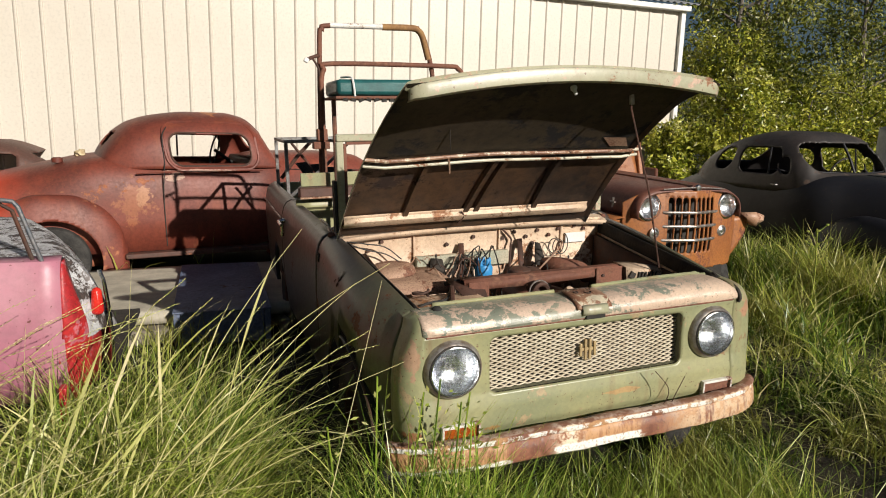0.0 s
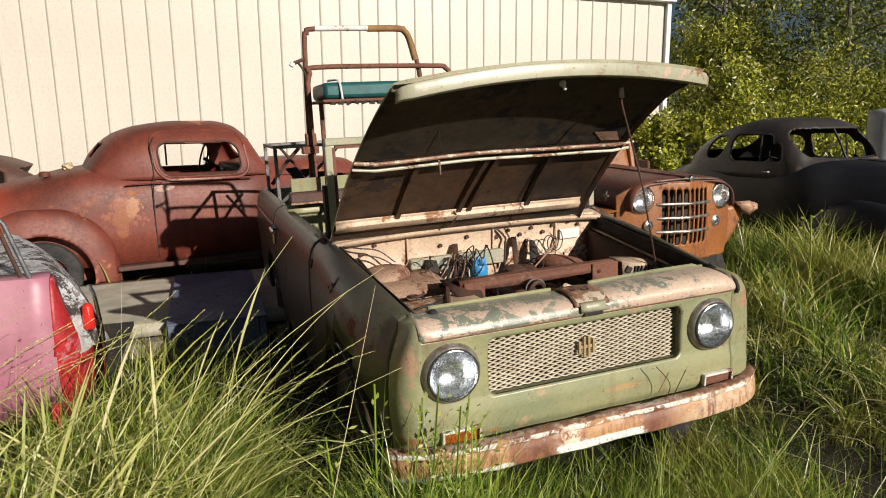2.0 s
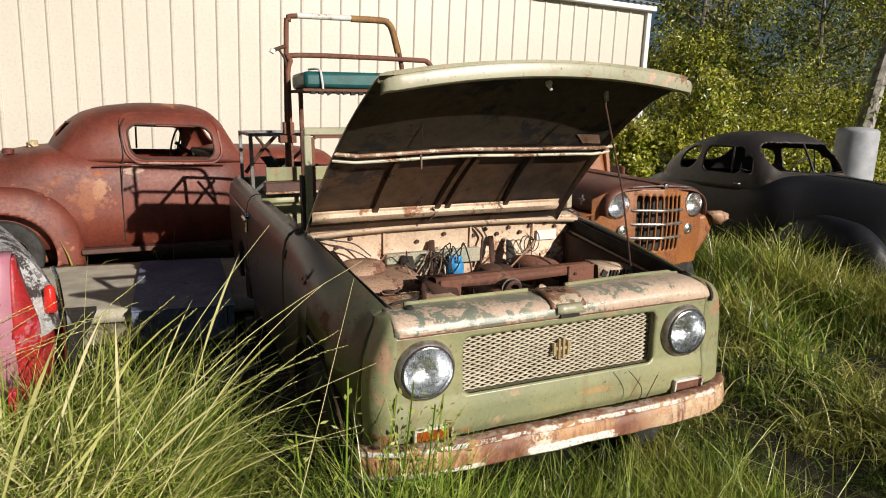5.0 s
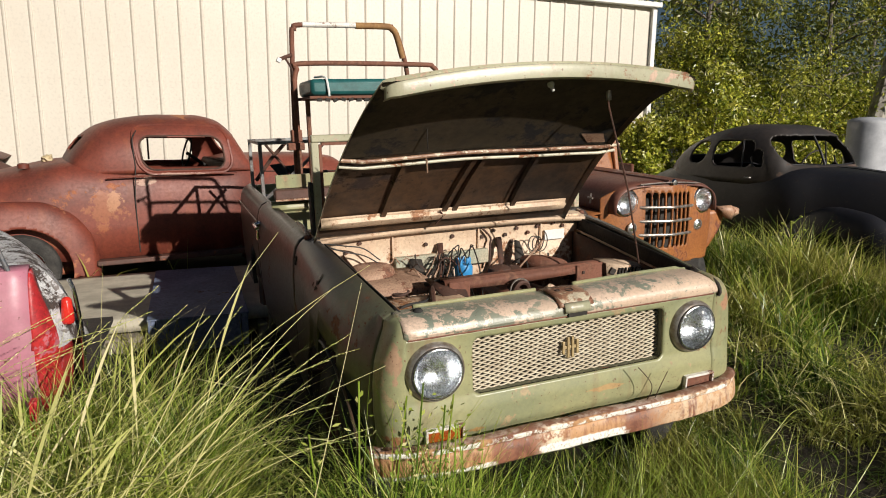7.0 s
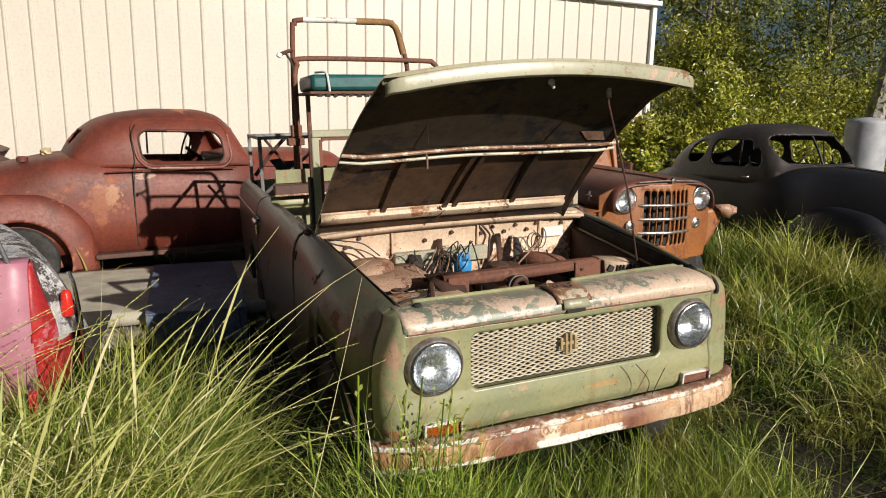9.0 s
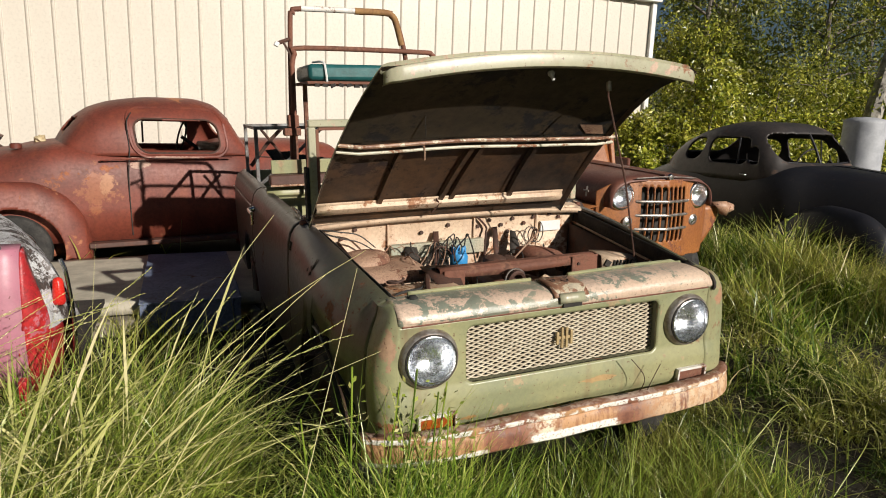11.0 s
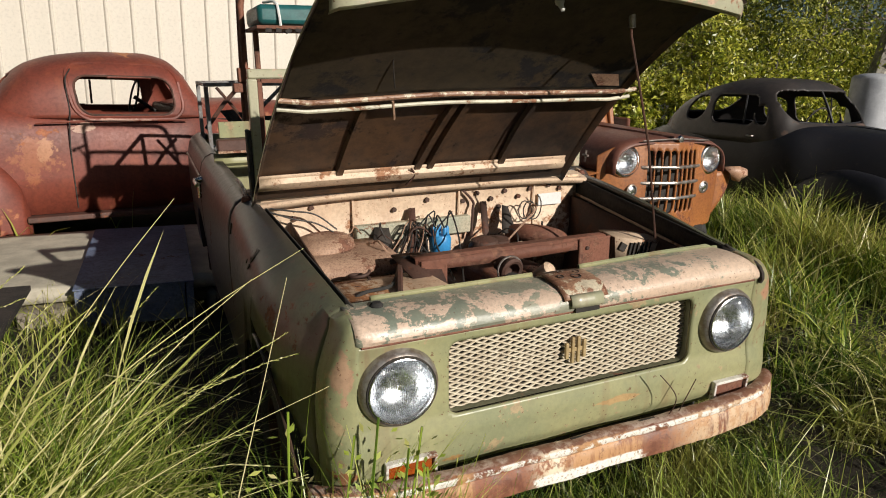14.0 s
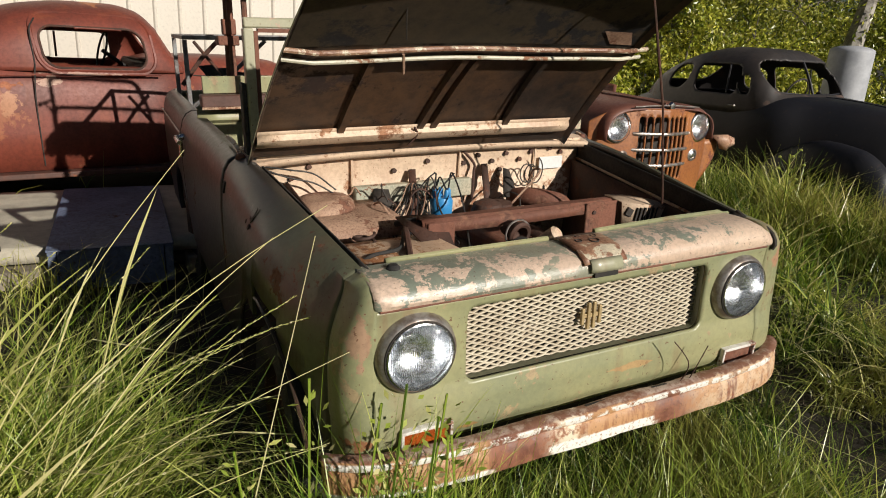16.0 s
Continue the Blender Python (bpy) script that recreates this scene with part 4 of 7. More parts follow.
def hood_height(x, y):
    """The hood's bulge over the line from hinge to lip."""
    t = y / HOOD_LENGTH
    return 0.28 * t * (1 - t) - 0.035 * t * (x / 0.66) ** 2 - 0.012 * x * t + 0.03 * t


def hood_side(t):
    """The hood's two edges, from hinge (0) to lip (1)."""
    return 0.785 - 0.085 * t, -0.605 + 0.035 * t


def hood_row(t, n, edge=0.0):
    a, b = hood_side(t)
    return [a - edge + (b - a + 2 * edge) * k / (n - 1) for k in range(n)]


def build_hood(truck):
    """The raised hood: hinge line at the cowl, local y runs from the hinge to the lip."""
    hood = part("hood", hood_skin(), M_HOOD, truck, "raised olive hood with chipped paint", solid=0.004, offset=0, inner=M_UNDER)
    at = pose(0, 1.0, 1.185, -HOOD_ANGLE, 0, 0) @ pose(0, 0, 0, 0, 0, 180)
    hood.matrix_local = at
    L = HOOD_LENGTH
    P = [[(x, y, hood_height(x, y) - 0.012) for x in hood_row(y / L, 30, 0.018)] for y in np.linspace(0.02, 0.60, 16)]
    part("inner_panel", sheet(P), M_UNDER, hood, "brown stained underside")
    # upper panel carries painted shade, as the sun misses this half
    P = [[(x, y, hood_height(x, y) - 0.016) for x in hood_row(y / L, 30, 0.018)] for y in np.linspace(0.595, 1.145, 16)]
    part("shaded_soot_panel", sheet(P), M_SOOT_SHADED, hood, "sooty underside with olive blotches, blackened for its shade")
    for y, r, m in ((0.545, 0.0075, M_CHIPPED_CREAM), (0.592, 0.0085, M_CHIPPED_RUST)):
        pts = [(x, y + 0.004 * math.sin(x * 9), hood_height(x, y) - (0.036 if abs(x - 0.05) < 0.63 else 0.02)) for x in np.linspace(0.735, -0.635, 15)]
        part("cross_brace", tube(pts, r, 8), m, hood, "rusty pressed brace")
    for x0, x1 in ((0.445, 0.466), (0.062, 0.096), (0.113, 0.150), (-0.228, -0.228)):
        P = []
        for y in np.linspace(0.13, 0.53, 10):
            x = x1 + (x0 - x1) * (y - 0.15) / 0.30
            P.append([(x + d, y, hood_height(x, y) - h) for d, h in ((-0.017, 0.012), (-0.012, 0.032), (0.012, 0.032), (0.017, 0.012))])
        part("rib", sheet(P), M_UNDER, hood, smooth=20)
    P = [[(x, y, hood_height(x, 0.1) + z) for y, z in ((0.085, -0.014), (0.087, -0.032), (0.115, -0.041), (0.145, -0.036), (0.150, -0.016), (0.165, -0.012))] for x in np.linspace(0.765, -0.545, 14)]
    part("hinge_channel", sheet(P), M_CREAM, hood, "beige hinge channel", solid=0.004)
    part("channel_dent", tube([(0.18, 0.165, 0.0), (0.16, 0.13, -0.012), (0.185, 0.08, -0.030)], 0.005, 5, None, 3), M_RUST_DARK, hood)
    part("rubber_stop", turned([(0.012, 0), (0.014, 0.012), (0.008, 0.022), (0.006, 0.04), (0, 0.042)], 14, pose(-0.02, 1.065, hood_height(0, 1.065) - 0.014, 180, 0, 0)), M_TRIM, hood, "white rubber stop")
    part("striker_wire", tube([(0.43, 0.95, 0.10), (0.405, 0.78, 0.060), (0.375, 0.66, 0.030)], 0.0022, 5, None, 4), M_DARK, hood)
    part("catch", tube([(0.372, 0.61, 0.014), (0.362, 0.575, 0.003), (0.352, 0.535, -0.006)], 0.0045, 6, None, 3), M_DUST, hood)
    part("scraped_edge", sheet([[(x, y, hood_height(x, y) - 0.019) for x in (-0.38 - 0.10 * k, -0.44 - 0.10 * k, -0.50 - 0.07 * k)] for k, y in ((0, 0.68), (0.5, 0.63), (0.7, 0.61))]), M_DUST, hood, "bare tan scrape")
    top = at @ Vector((-0.328, 1.0, hood_height(-0.33, 1.0) - 0.02))
    part("prop_rod", tube([top, top + Vector((0.01, 0.01, -0.05)), Vector((0.50, 0.30, 1.40)), Vector((0.655, 0.40, 1.02))], 0.0042, 6), M_RUST_DARK, truck, "thin steel prop rod")
    part("rod_clip", tube([top + Vector((0, 0, 0.02)), top + Vector((0.006, 0.002, -0.03))], 0.011, 8), M_STEEL, truck)


def hood_skin():
    P = []
    L = HOOD_LENGTH
    lip = ((-0.015, 0.002), (-0.006, -0.003), (0.0, -0.010), (-0.004, -0.022), (-0.024, -0.047), (-0.036, -0.047))
    bow = lambda x: 0.055 * (1 - min(1, abs(x) / 0.68) ** 2)
    for k in range(64):
        row = []
        q = k / 63
        for t in np.linspace(0, 0.955, 26):
            a, b = hood_side(t)
            b -= 0.085 * max(0, (t - 0.80) / 0.155) ** 1.6
            x = a + (b - a) * q
            edge = max(0, abs(q - 0.5) * 2 - 0.955) / 0.045
            row.append((x, t * L + bow(x) * t ** 4, hood_height(x, t * L) - 0.03 * edge ** 1.5))
        x = 0.675 - 1.345 * q
        tip = max(0, abs(q - 0.5) * 2 - 0.93) / 0.07
        for dy, dz in lip:
            row.append((x, L - 0.055 + bow(x) + dy - 0.025 * tip ** 2, hood_height(x, L) + dz * (1 - 0.35 * tip)))
        P.append(row)
    return sheet(P[::-1])


def build_engine(truck):
    eng = part("engine_block", box((0.05, 0.66, 0.66), (0.46, 0.62, 0.30)), M_RUST_DARK, truck, "grimy rusted engine", bevel=0.03)
    part("valve_cover", box((0.13, 0.72, 0.84), (0.17, 0.50, 0.10)), M_RUST, eng, bevel=0.03)
    part("intake", tube([(0.28, 0.5, 0.80), (0.30, 0.7, 0.83), (0.26, 0.88, 0.82)], 0.05, 10, None, 5), M_RUST_DARK, eng)
    part("carburettor", turned([(0.05, 0), (0.055, 0.05), (0.04, 0.08), (0.06, 0.10), (0.06, 0.13), (0, 0.14)], 18, pose(0.20, 0.86, 0.83)), M_RUST_DARK, eng)
    part("oil_cap", turned([(0.03, -0.03), (0.045, 0), (0.045, 0.03), (0.03, 0.045), (0.02, 0.03), (0, 0.03)], 18, pose(0.0, 0.38, 0.92, 60, 0, 0)), M_DARK, eng)
    part("cylinder_head", box((-0.12, 0.72, 0.82), (0.13, 0.48, 0.07)), M_RUST_DARK, eng, bevel=0.02)
    for i in range(4):
        part("spark_plug", turned([(0.012, 0), (0.012, 0.04), (0.007, 0.05), (0.007, 0.08), (0, 0.08)], 10, pose(-0.17, 0.54 + 0.12 * i, 0.83, 0, -30, 0)), M_TRIM, eng)
    dist = part("distributor", turned([(0.028, -0.12), (0.030, -0.02), (0.045, 0), (0.047, 0.05), (0.040, 0.065), (0, 0.068)], 20, pose(-0.045, 0.90, 0.93)), M_BLUE, eng, "bright blue distributor cap")
    rnd = random.Random(5)
    for i in range(5):
        a = i * 1.256
        part("terminal", turned([(0.010, 0), (0.011, 0.035), (0.007, 0.045), (0, 0.046)], 10, pose(-0.045 + 0.030 * math.cos(a), 0.90 + 0.030 * math.sin(a), 0.985)), M_BLUE, dist)
        p0 = Vector((-0.045 + 0.030 * math.cos(a), 0.90 + 0.030 * math.sin(a), 1.025))
        p3 = Vector((-0.15 + 0.06 * rnd.random(), 0.52 + 0.1 * i, 0.89))
        part("ignition_lead", tube([p0, p0 + Vector((rnd.uniform(-0.06, 0.06), rnd.uniform(-0.02, 0.04), 0.06)), (p0 + p3) / 2 + Vector((rnd.uniform(-0.1, 0.05), 0.05, 0.05)), p3], 0.0034, 6, None, 6), M_WIRE, eng)
    part("firewall_shelf", box((-0.12, 1.005, 1.005), (0.52, 0.04, 0.075)), M_SHELF, truck, "grey green firewall shelf", bevel=0.006)
    part("gusset", sheet([[(-0.30, 1.0, 1.04), (-0.34, 0.90, 0.95)], [(-0.24, 1.0, 1.03), (-0.25, 0.90, 0.95)]]), M_DARK, truck, solid=0.005)
    part("gusset", sheet([[(0.30, 1.0, 1.07), (0.26, 0.92, 0.96)], [(0.33, 1.0, 1.06), (0.33, 0.92, 0.96)]]), M_DARK, truck, solid=0.005)
    part("firewall_pipe", tube([(0.10, 1.015, 1.165), (0.16, 1.01, 1.10), (0.155, 1.0, 1.06), (0.14, 0.98, 0.95)], 0.006, 6, None, 5), M_RUST_DARK, truck)
    part("manifold", tube([(0.32, 0.95, 0.95), (0.36, 0.86, 0.97), (0.46, 0.80, 0.95), (0.52, 0.82, 0.90)], 0.040, 12, None, 5), M_RUST, eng, "rusty red manifold")
    part("round_cap", turned([(0.06, -0.02), (0.065, 0.0), (0.055, 0.03), (0.03, 0.042), (0, 0.045)], 22, pose(0.10, 0.78, 0.955)), M_RUST_DARK, eng)
    for i in range(7):
        a = Vector((rnd.uniform(-0.02, 0.02) - 0.06 - 0.012 * i, 0.93, 0.985))
        b = Vector((-0.26 - 0.012 * i, 0.66 + 0.02 * i, 0.92))
        part("loom_wire", tube([a, a + Vector((-0.05, 0.0, 0.05 + 0.02 * rnd.random())), (a + b) / 2 + Vector((0.0, 0.03, 0.045)), b, b + Vector((rnd.uniform(-0.05, 0.05), -0.10, -0.06))], 0.0026, 5, None, 6), M_WIRE if i % 3 else M_DUST, eng)
    for i in range(3):
        c = Vector((0.40 + 0.03 * i, 0.96, 1.03))
        part("wire_loop", tube([c + Vector((0.035 * math.cos(t + i), 0.01 * i, 0.05 * math.sin(t + i) + 0.006 * t)) for t in np.linspace(0, 5.5, 14)], 0.003, 5), M_WIRE, truck)
    for i in range(10):
        a = Vector((rnd.uniform(-0.40, 0.50), rnd.uniform(0.9, 1.0), rnd.uniform(0.92, 1.04)))
        b = a + Vector((rnd.uniform(-0.22, 0.22), rnd.uniform(-0.25, 0.02), rnd.uniform(-0.16, 0.02)))
        mid = (a + b) / 2 + Vector((rnd.uniform(-0.06, 0.06), rnd.uniform(-0.08, 0.0), rnd.uniform(0.0, 0.09)))
        part("wire", tube([a, (a + mid) / 2 + Vector((0, 0, 0.03)), mid, b], rnd.choice((0.0025, 0.003, 0.0045)), 5, None, 6), (M_WIRE, M_DUST, M_RUST_DARK)[i % 3], eng)
    for k in range(2):
        part("heater_hose", tube([(-0.735, 1.0, 1.15 - 0.01 * k), (-0.64, 0.97, 1.135 - 0.03 * k), (-0.55, 0.96, 1.115 - 0.035 * k), (-0.47, 0.95, 1.05 - 0.02 * k)], 0.0034, 6, None, 6), M_WIRE, truck)
    # round air cleaner and flat box by the firewall
    part("air_cleaner", turned([(0.0, 0.085), (0.06, 0.080), (0.098, 0.062), (0.112, 0.04), (0.115, 0.0), (0.10, -0.02)], 30, pose(-0.53, 0.925, 0.985, 4, -3, 0) @ Matrix.Diagonal((1.05, 1.0, 0.62, 1.0))), M_DUST, truck, "dented beige round air cleaner")
    P = [[(u, v, 0.992 - 0.05 * (0.98 - v) ** 2 - 0.02 * (v < 0.68) - (0.03 if v < 0.665 else 0) + 0.006 * noise.noise(Vector((u * 9, v * 9, 2)))) for v in (0.655, 0.67, 0.72, 0.80, 0.90, 0.98)] for u in np.linspace(-0.665, -0.30, 10)]
    part("battery_tray", sheet(P), M_DUST, truck, "dusty rusted tray beside the air cleaner", solid=0.008)
    part("coil_spring", tube([(-0.50 + 0.035 * math.cos(t), 0.55 + 0.035 * math.sin(t), 0.88 + 0.0045 * t) for t in np.linspace(0, 25, 80)], 0.006, 6), M_RUST_DARK, truck, "dark coil spring")
    part("tray_strut", tube([(-0.30, 0.66, 0.985), (-0.37, 0.50, 1.0), (-0.45, 0.28, 0.985), (-0.50, 0.14, 0.95)], 0.011, 6), M_RUST_DARK, truck)
    part("hose_end", tube([(-0.36, 0.62, 0.99), (-0.30, 0.56, 1.015), (-0.255, 0.52, 1.0), (-0.25, 0.47, 0.95)], 0.010, 8, None, 5), M_RUBBER, truck)
    part("tray_front", sheet([[(x, 0.62, 0.935), (x + 0.005, 0.50, 0.965), (x + 0.01, 0.32, 0.975), (x + 0.02, 0.18, 0.955), (x + 0.03, 0.10, 0.80)] for x in np.linspace(-0.62, -0.27, 6)]), M_STREAKED, truck, solid=0.006)
    part("horn", turned([(0.02, -0.08), (0.03, 0.0), (0.05, 0.05), (0.075, 0.08), (0.07, 0.08), (0.03, 0.02)], 20, pose(-0.55, 0.42, 0.90, 150, 20, 0)), M_RUST_DARK, truck)
    part("hose_loop", tube([(-0.62, 0.40, 0.90), (-0.56, 0.34, 0.985), (-0.46, 0.36, 0.99), (-0.40, 0.46, 0.98), (-0.34, 0.60, 0.97)], 0.006, 8, None, 6), M_RUBBER, truck)
    # radiator cross member, with its end brackets
    P = [[(u, v, z) for v, z in ((0.556, 1.000), (0.554, 1.016), (0.548, 1.024), (0.512, 1.024), (0.505, 1.018), (0.504, 0.996))] for u in np.linspace(-0.31, 0.50, 10)]
    part("cross_member", sheet(P), M_RUST, truck, "rusted radiator cross member", solid=0.005)
    part("cross_plate", box((0.44, 0.492, 0.965), (0.15, 0.008, 0.125)), M_RUST, truck, bevel=0.004)
    part("left_bracket", sheet([[(-0.36, 0.62, 1.012), (-0.36, 0.50, 1.0), (-0.27, 0.32, 0.88)], [(-0.30, 0.62, 1.012), (-0.29, 0.50, 1.0), (-0.22, 0.32, 0.88)], [(-0.22, 0.60, 1.012), (-0.22, 0.51, 1.0), (-0.215, 0.40, 0.90)]]), M_RUST_DARK, truck, solid=0.006)
    vent = part("vent_bracket", sheet([[(0.505, 0.56, 1.030), (0.505, 0.53, 1.030), (0.515, 0.470, 1.022), (0.52, 0.465, 0.93)], [(0.60, 0.55, 1.022), (0.60, 0.51, 1.022), (0.60, 0.450, 1.008), (0.605, 0.445, 0.91)], [(0.690, 0.50, 1.008), (0.690, 0.46, 1.008), (0.690, 0.42, 1.000), (0.65, 0.425, 0.90)]]), M_CREAM, truck, "beige vented bracket", solid=0.005, smooth=18)
    for i in range(6):
        part("louvre", box((0.575 + i * 0.016, 0.448 - i * 0.0035, 0.975), (0.008, 0.012, 0.05), m=pose(0, 0, 0, 0, 12, 0)), M_DARK, vent)
    part("vent_notch", box((0.545, 0.457, 0.985), (0.03, 0.012, 0.03), m=pose(0, 0, 0, 0, 30, 0)), M_DARK, vent)
    part("thermostat_housing", turned([(0.030, -0.05), (0.034, 0.0), (0.046, 0.012), (0.048, 0.026), (0.040, 0.034), (0.030, 0.030), (0.027, 0.0), (0.0, -0.01)], 24, pose(0.035, 0.46, 0.962, 100, 0, 8)), M_RUST_DARK, eng, "round hose mouth under the cross member")
    part("hose_clip", tube([(0.035 + 0.05 * math.cos(t), 0.445, 0.960 + 0.05 * math.sin(t)) for t in np.linspace(0.3, 5.6, 18)], 0.004, 5), M_STEEL, eng)
    part("cross_flange", sheet([[(u, 0.5005, 1.018 - 0.002 * math.sin(u * 30)), (u, 0.498, 0.984 - 0.006 * math.sin((u + 0.3) * 5))] for u in np.linspace(-0.30, 0.36, 16)]), M_RUST, truck, "rusted front flange", solid=0.004)
    part("corner_plate", box((-0.245, 0.488, 0.955), (0.10, 0.008, 0.13)), M_RUST, truck, "rusted corner plate", bevel=0.004)
    for u, z in ((-0.27, 0.98), (-0.22, 0.93), (0.40, 0.99), (0.48, 0.91)):
        part("bolt", turned([(0.008, 0), (0.008, 0.005), (0, 0.007)], 8, pose(u, 0.487 if u > 0 else 0.483, z, 90, 0, 0)), M_RUST_DARK, truck)
    part("oil_can", turned([(0.02, -0.10), (0.03, -0.02), (0.032, 0.05), (0.02, 0.06), (0, 0.06)], 14, pose(0.20, 0.50, 0.90, 50, 0, 30)), M_CREAM, truck)
    for i in range(7):
        part("bracket_scrap", box((-0.2 + 0.12 * i, 0.42 + 0.05 * rnd.random(), 0.80 + 0.05 * rnd.random()), (0.05, 0.03, 0.12), m=pose(0, 0, 0, rnd.uniform(-30, 30), rnd.uniform(-30, 30), rnd.uniform(0, 90))), M_RUST_DARK, eng, bevel=0.006)


build_truck()


# ---- the high seat frame standing in the truck's bed ----
def build_seat_frame():
    m = TRUCK @ pose(0, 2.44, 0)
    f = thing("high_seat_frame", m, "rusty tube frame with a teal vinyl bench seat", "seat")
    y2 = 0.42
    base = 0.52
    part("back_loop", tube([(-0.60, 0, base), (-0.60, 0, 1.4), (-0.575, 0, 2.24), (-0.555, 0, 2.315), (-0.50, 0, 2.348), (0.06, 0, 2.352), (0.12, 0, 2.335), (0.16, 0, 2.28), (0.215, 0, 2.06), (0.23, 0, 1.80), (0.235, 0, 1.65), (0.24, 0, base)], 0.0165, 10, None, 5), M_RUST, f, "rusted tube back loop")
    part("white_rail", tube([(-0.50, 0, 2.350), (-0.14, 0, 2.352)], 0.0185, 10), M_WHITE_CHIP, f, "white paint on the top rail")
    part("tape", tube([(-0.14, 0, 2.350), (0.07, 0, 2.350), (0.12, 0, 2.333), (0.15, 0, 2.29), (0.19, 0, 2.14)], 0.022, 10, None, 4), M_OCHRE, f, "ochre brown tattered wrapping")
    part("arm_loop", tube([(-0.585, -0.03, base), (-0.58, -0.03, 1.88), (-0.58, -0.03, 1.98), (-0.56, -0.03, 2.06), (-0.50, -0.03, 2.10), (0.30, -0.03, 2.095), (0.40, -0.03, 2.08), (0.44, -0.03, 2.03), (0.45, -0.03, 1.95), (0.45, -0.03, 1.85), (0.45, -0.03, base)], 0.017, 10, None, 5), M_RUST, f, "rusted tube arm loop")
    part("seat_cushion", box((-0.06, -0.20, 1.93), (0.98, 0.42, 0.10)), M_TEAL, f, "teal vinyl seat cushion", bevel=0.025)
    part("seat_pan", box((-0.06, -0.20, 1.868), (1.0, 0.44, 0.018)), M_RUST, f, bevel=0.003)
    part("cord", tube([(-0.44, -0.425, 1.875), (-0.445, -0.425, 1.93), (-0.455, -0.40, 1.99), (-0.50, -0.30, 1.995)], 0.007, 6, None, 4), M_TRIM, f, "pale cord")
    rnd = random.Random(3)
    for i in range(9):
        part("foam_shred", box((-0.5 + i * 0.05, -0.41, 1.855 - rnd.random() * 0.006), (0.03, 0.02, 0.02), m=pose(0, 0, 0, 0, rnd.uniform(-30, 30), 0)), M_DARK, f)
    part("seat_leg", tube([(-0.535, -0.20, 1.86), (-0.535, -0.20, base)], 0.015, 8), M_RUST, f)
    part("seat_leg", tube([(0.40, -0.20, 1.86), (0.40, -0.20, base)], 0.015, 8), M_RUST, f)
    part("latch_arm", tube([(-0.585, -0.02, 2.155), (-0.64, -0.03, 2.135), (-0.665, -0.03, 2.125)], 0.012, 8), M_RUST_DARK, f)
    part("latch_tip", box((-0.672, -0.03, 2.12), (0.03, 0.03, 0.03), m=pose(0, 0, 0, 0, 30, 0)), M_TRIM, f, bevel=0.005)
    part("latch_stay", tube([(-0.63, -0.03, 2.13), (-0.595, -0.03, 2.07), (-0.585, -0.03, 2.0)], 0.008, 6, None, 3), M_RUST_DARK, f)
    part("foot_clamp", box((-0.60, -0.02, 1.56), (0.11, 0.08, 0.05)), M_RUST, f, bevel=0.006)
    part("foot_clamp", box((-0.59, -0.02, 1.63), (0.07, 0.06, 0.08)), M_RUST, f, bevel=0.006)


build_seat_frame()


def build_rack():
    """An angle-iron rack in the truck's bed."""
    r = thing("angle_iron_rack", TRUCK @ pose(0, 0, 0), "grey angle iron rack with rusty braces", "rack")
    x0, x1, y0, y1, z0, z1 = -0.735, 0.35, 3.30, 4.05, 0.516, 1.545
    for x, y in ((x0, y0), (x0, y1), (x1, y0), (x1, y1)):
        part("upright", box((x, y, (z0 + z1) / 2), (0.028, 0.028, z1 - z0)), M_GREY_IRON, r, bevel=0.003)
    for y in (y0, y1):
        part("rail", box(((x0 + x1) / 2, y, z1 + 0.014), (x1 - x0 + 0.03, 0.030, 0.026)), M_GREY_IRON, r, bevel=0.003)
        part("lower_rail", box(((x0 + x1) / 2, y, 1.06), (x1 - x0 - 0.03, 0.022, 0.022)), M_GREY_IRON, r, bevel=0.003)
    for x in (x0, x1):
        part("rail", box((x, (y0 + y1) / 2, z1 + 0.014), (0.030, y1 - y0 - 0.03, 0.024)), M_GREY_IRON, r, bevel=0.003)
    part("brace", tube([(x0 + 0.02, y0, 1.12), (-0.42, y0, 1.36), (-0.22, y0, z1)], 0.014, 6), M_GREY_IRON, r)
    part("brace", tube([(x0 + 0.03, y1, 1.20), (-0.55, y1, 1.40), (-0.42, y1, 1.53)], 0.018, 6), M_RUST_DARK, r)
    part("cross_brace", tube([(-0.60, y1, 1.52), (-0.45, y1, 1.32), (-0.32, y1, 1.17)], 0.014, 6), M_RUST_DARK, r)


build_rack()


def build_scraps():
    """Black bent scraps lying in the rack."""
    rnd = random.Random(31)
    for k in range(4):
        m = TRUCK @ pose(-0.52 + 0.11 * k, 3.62 + 0.05 * k, 1.071, rnd.uniform(-6, 6), rnd.uniform(-6, 6), rnd.uniform(0, 80))
        scrap = thing("scrap_plate", m, "bent black scrap plate standing in the rack", "scrap", "scraps in the rack")
        h, w = 0.30 - 0.03 * k, 0.10 + 0.02 * k
        P = [[(w * (q - 0.5) + 0.05 * math.sin(3 * t), 0.06 * t * t + 0.02 * math.sin(5 * q), h * t) for q in np.linspace(0, 1, 5)] for t in np.linspace(0, 1, 7)]
        part("plate", sheet(P), M_DARK, scrap, solid=0.008)
        part("stiffener", tube([(0.0, 0.0, 0.0), (0.03, 0.03, h * 0.6), (0.02, 0.07, h)], 0.010, 6, None, 4), M_RUBBER, scrap)


build_scraps()


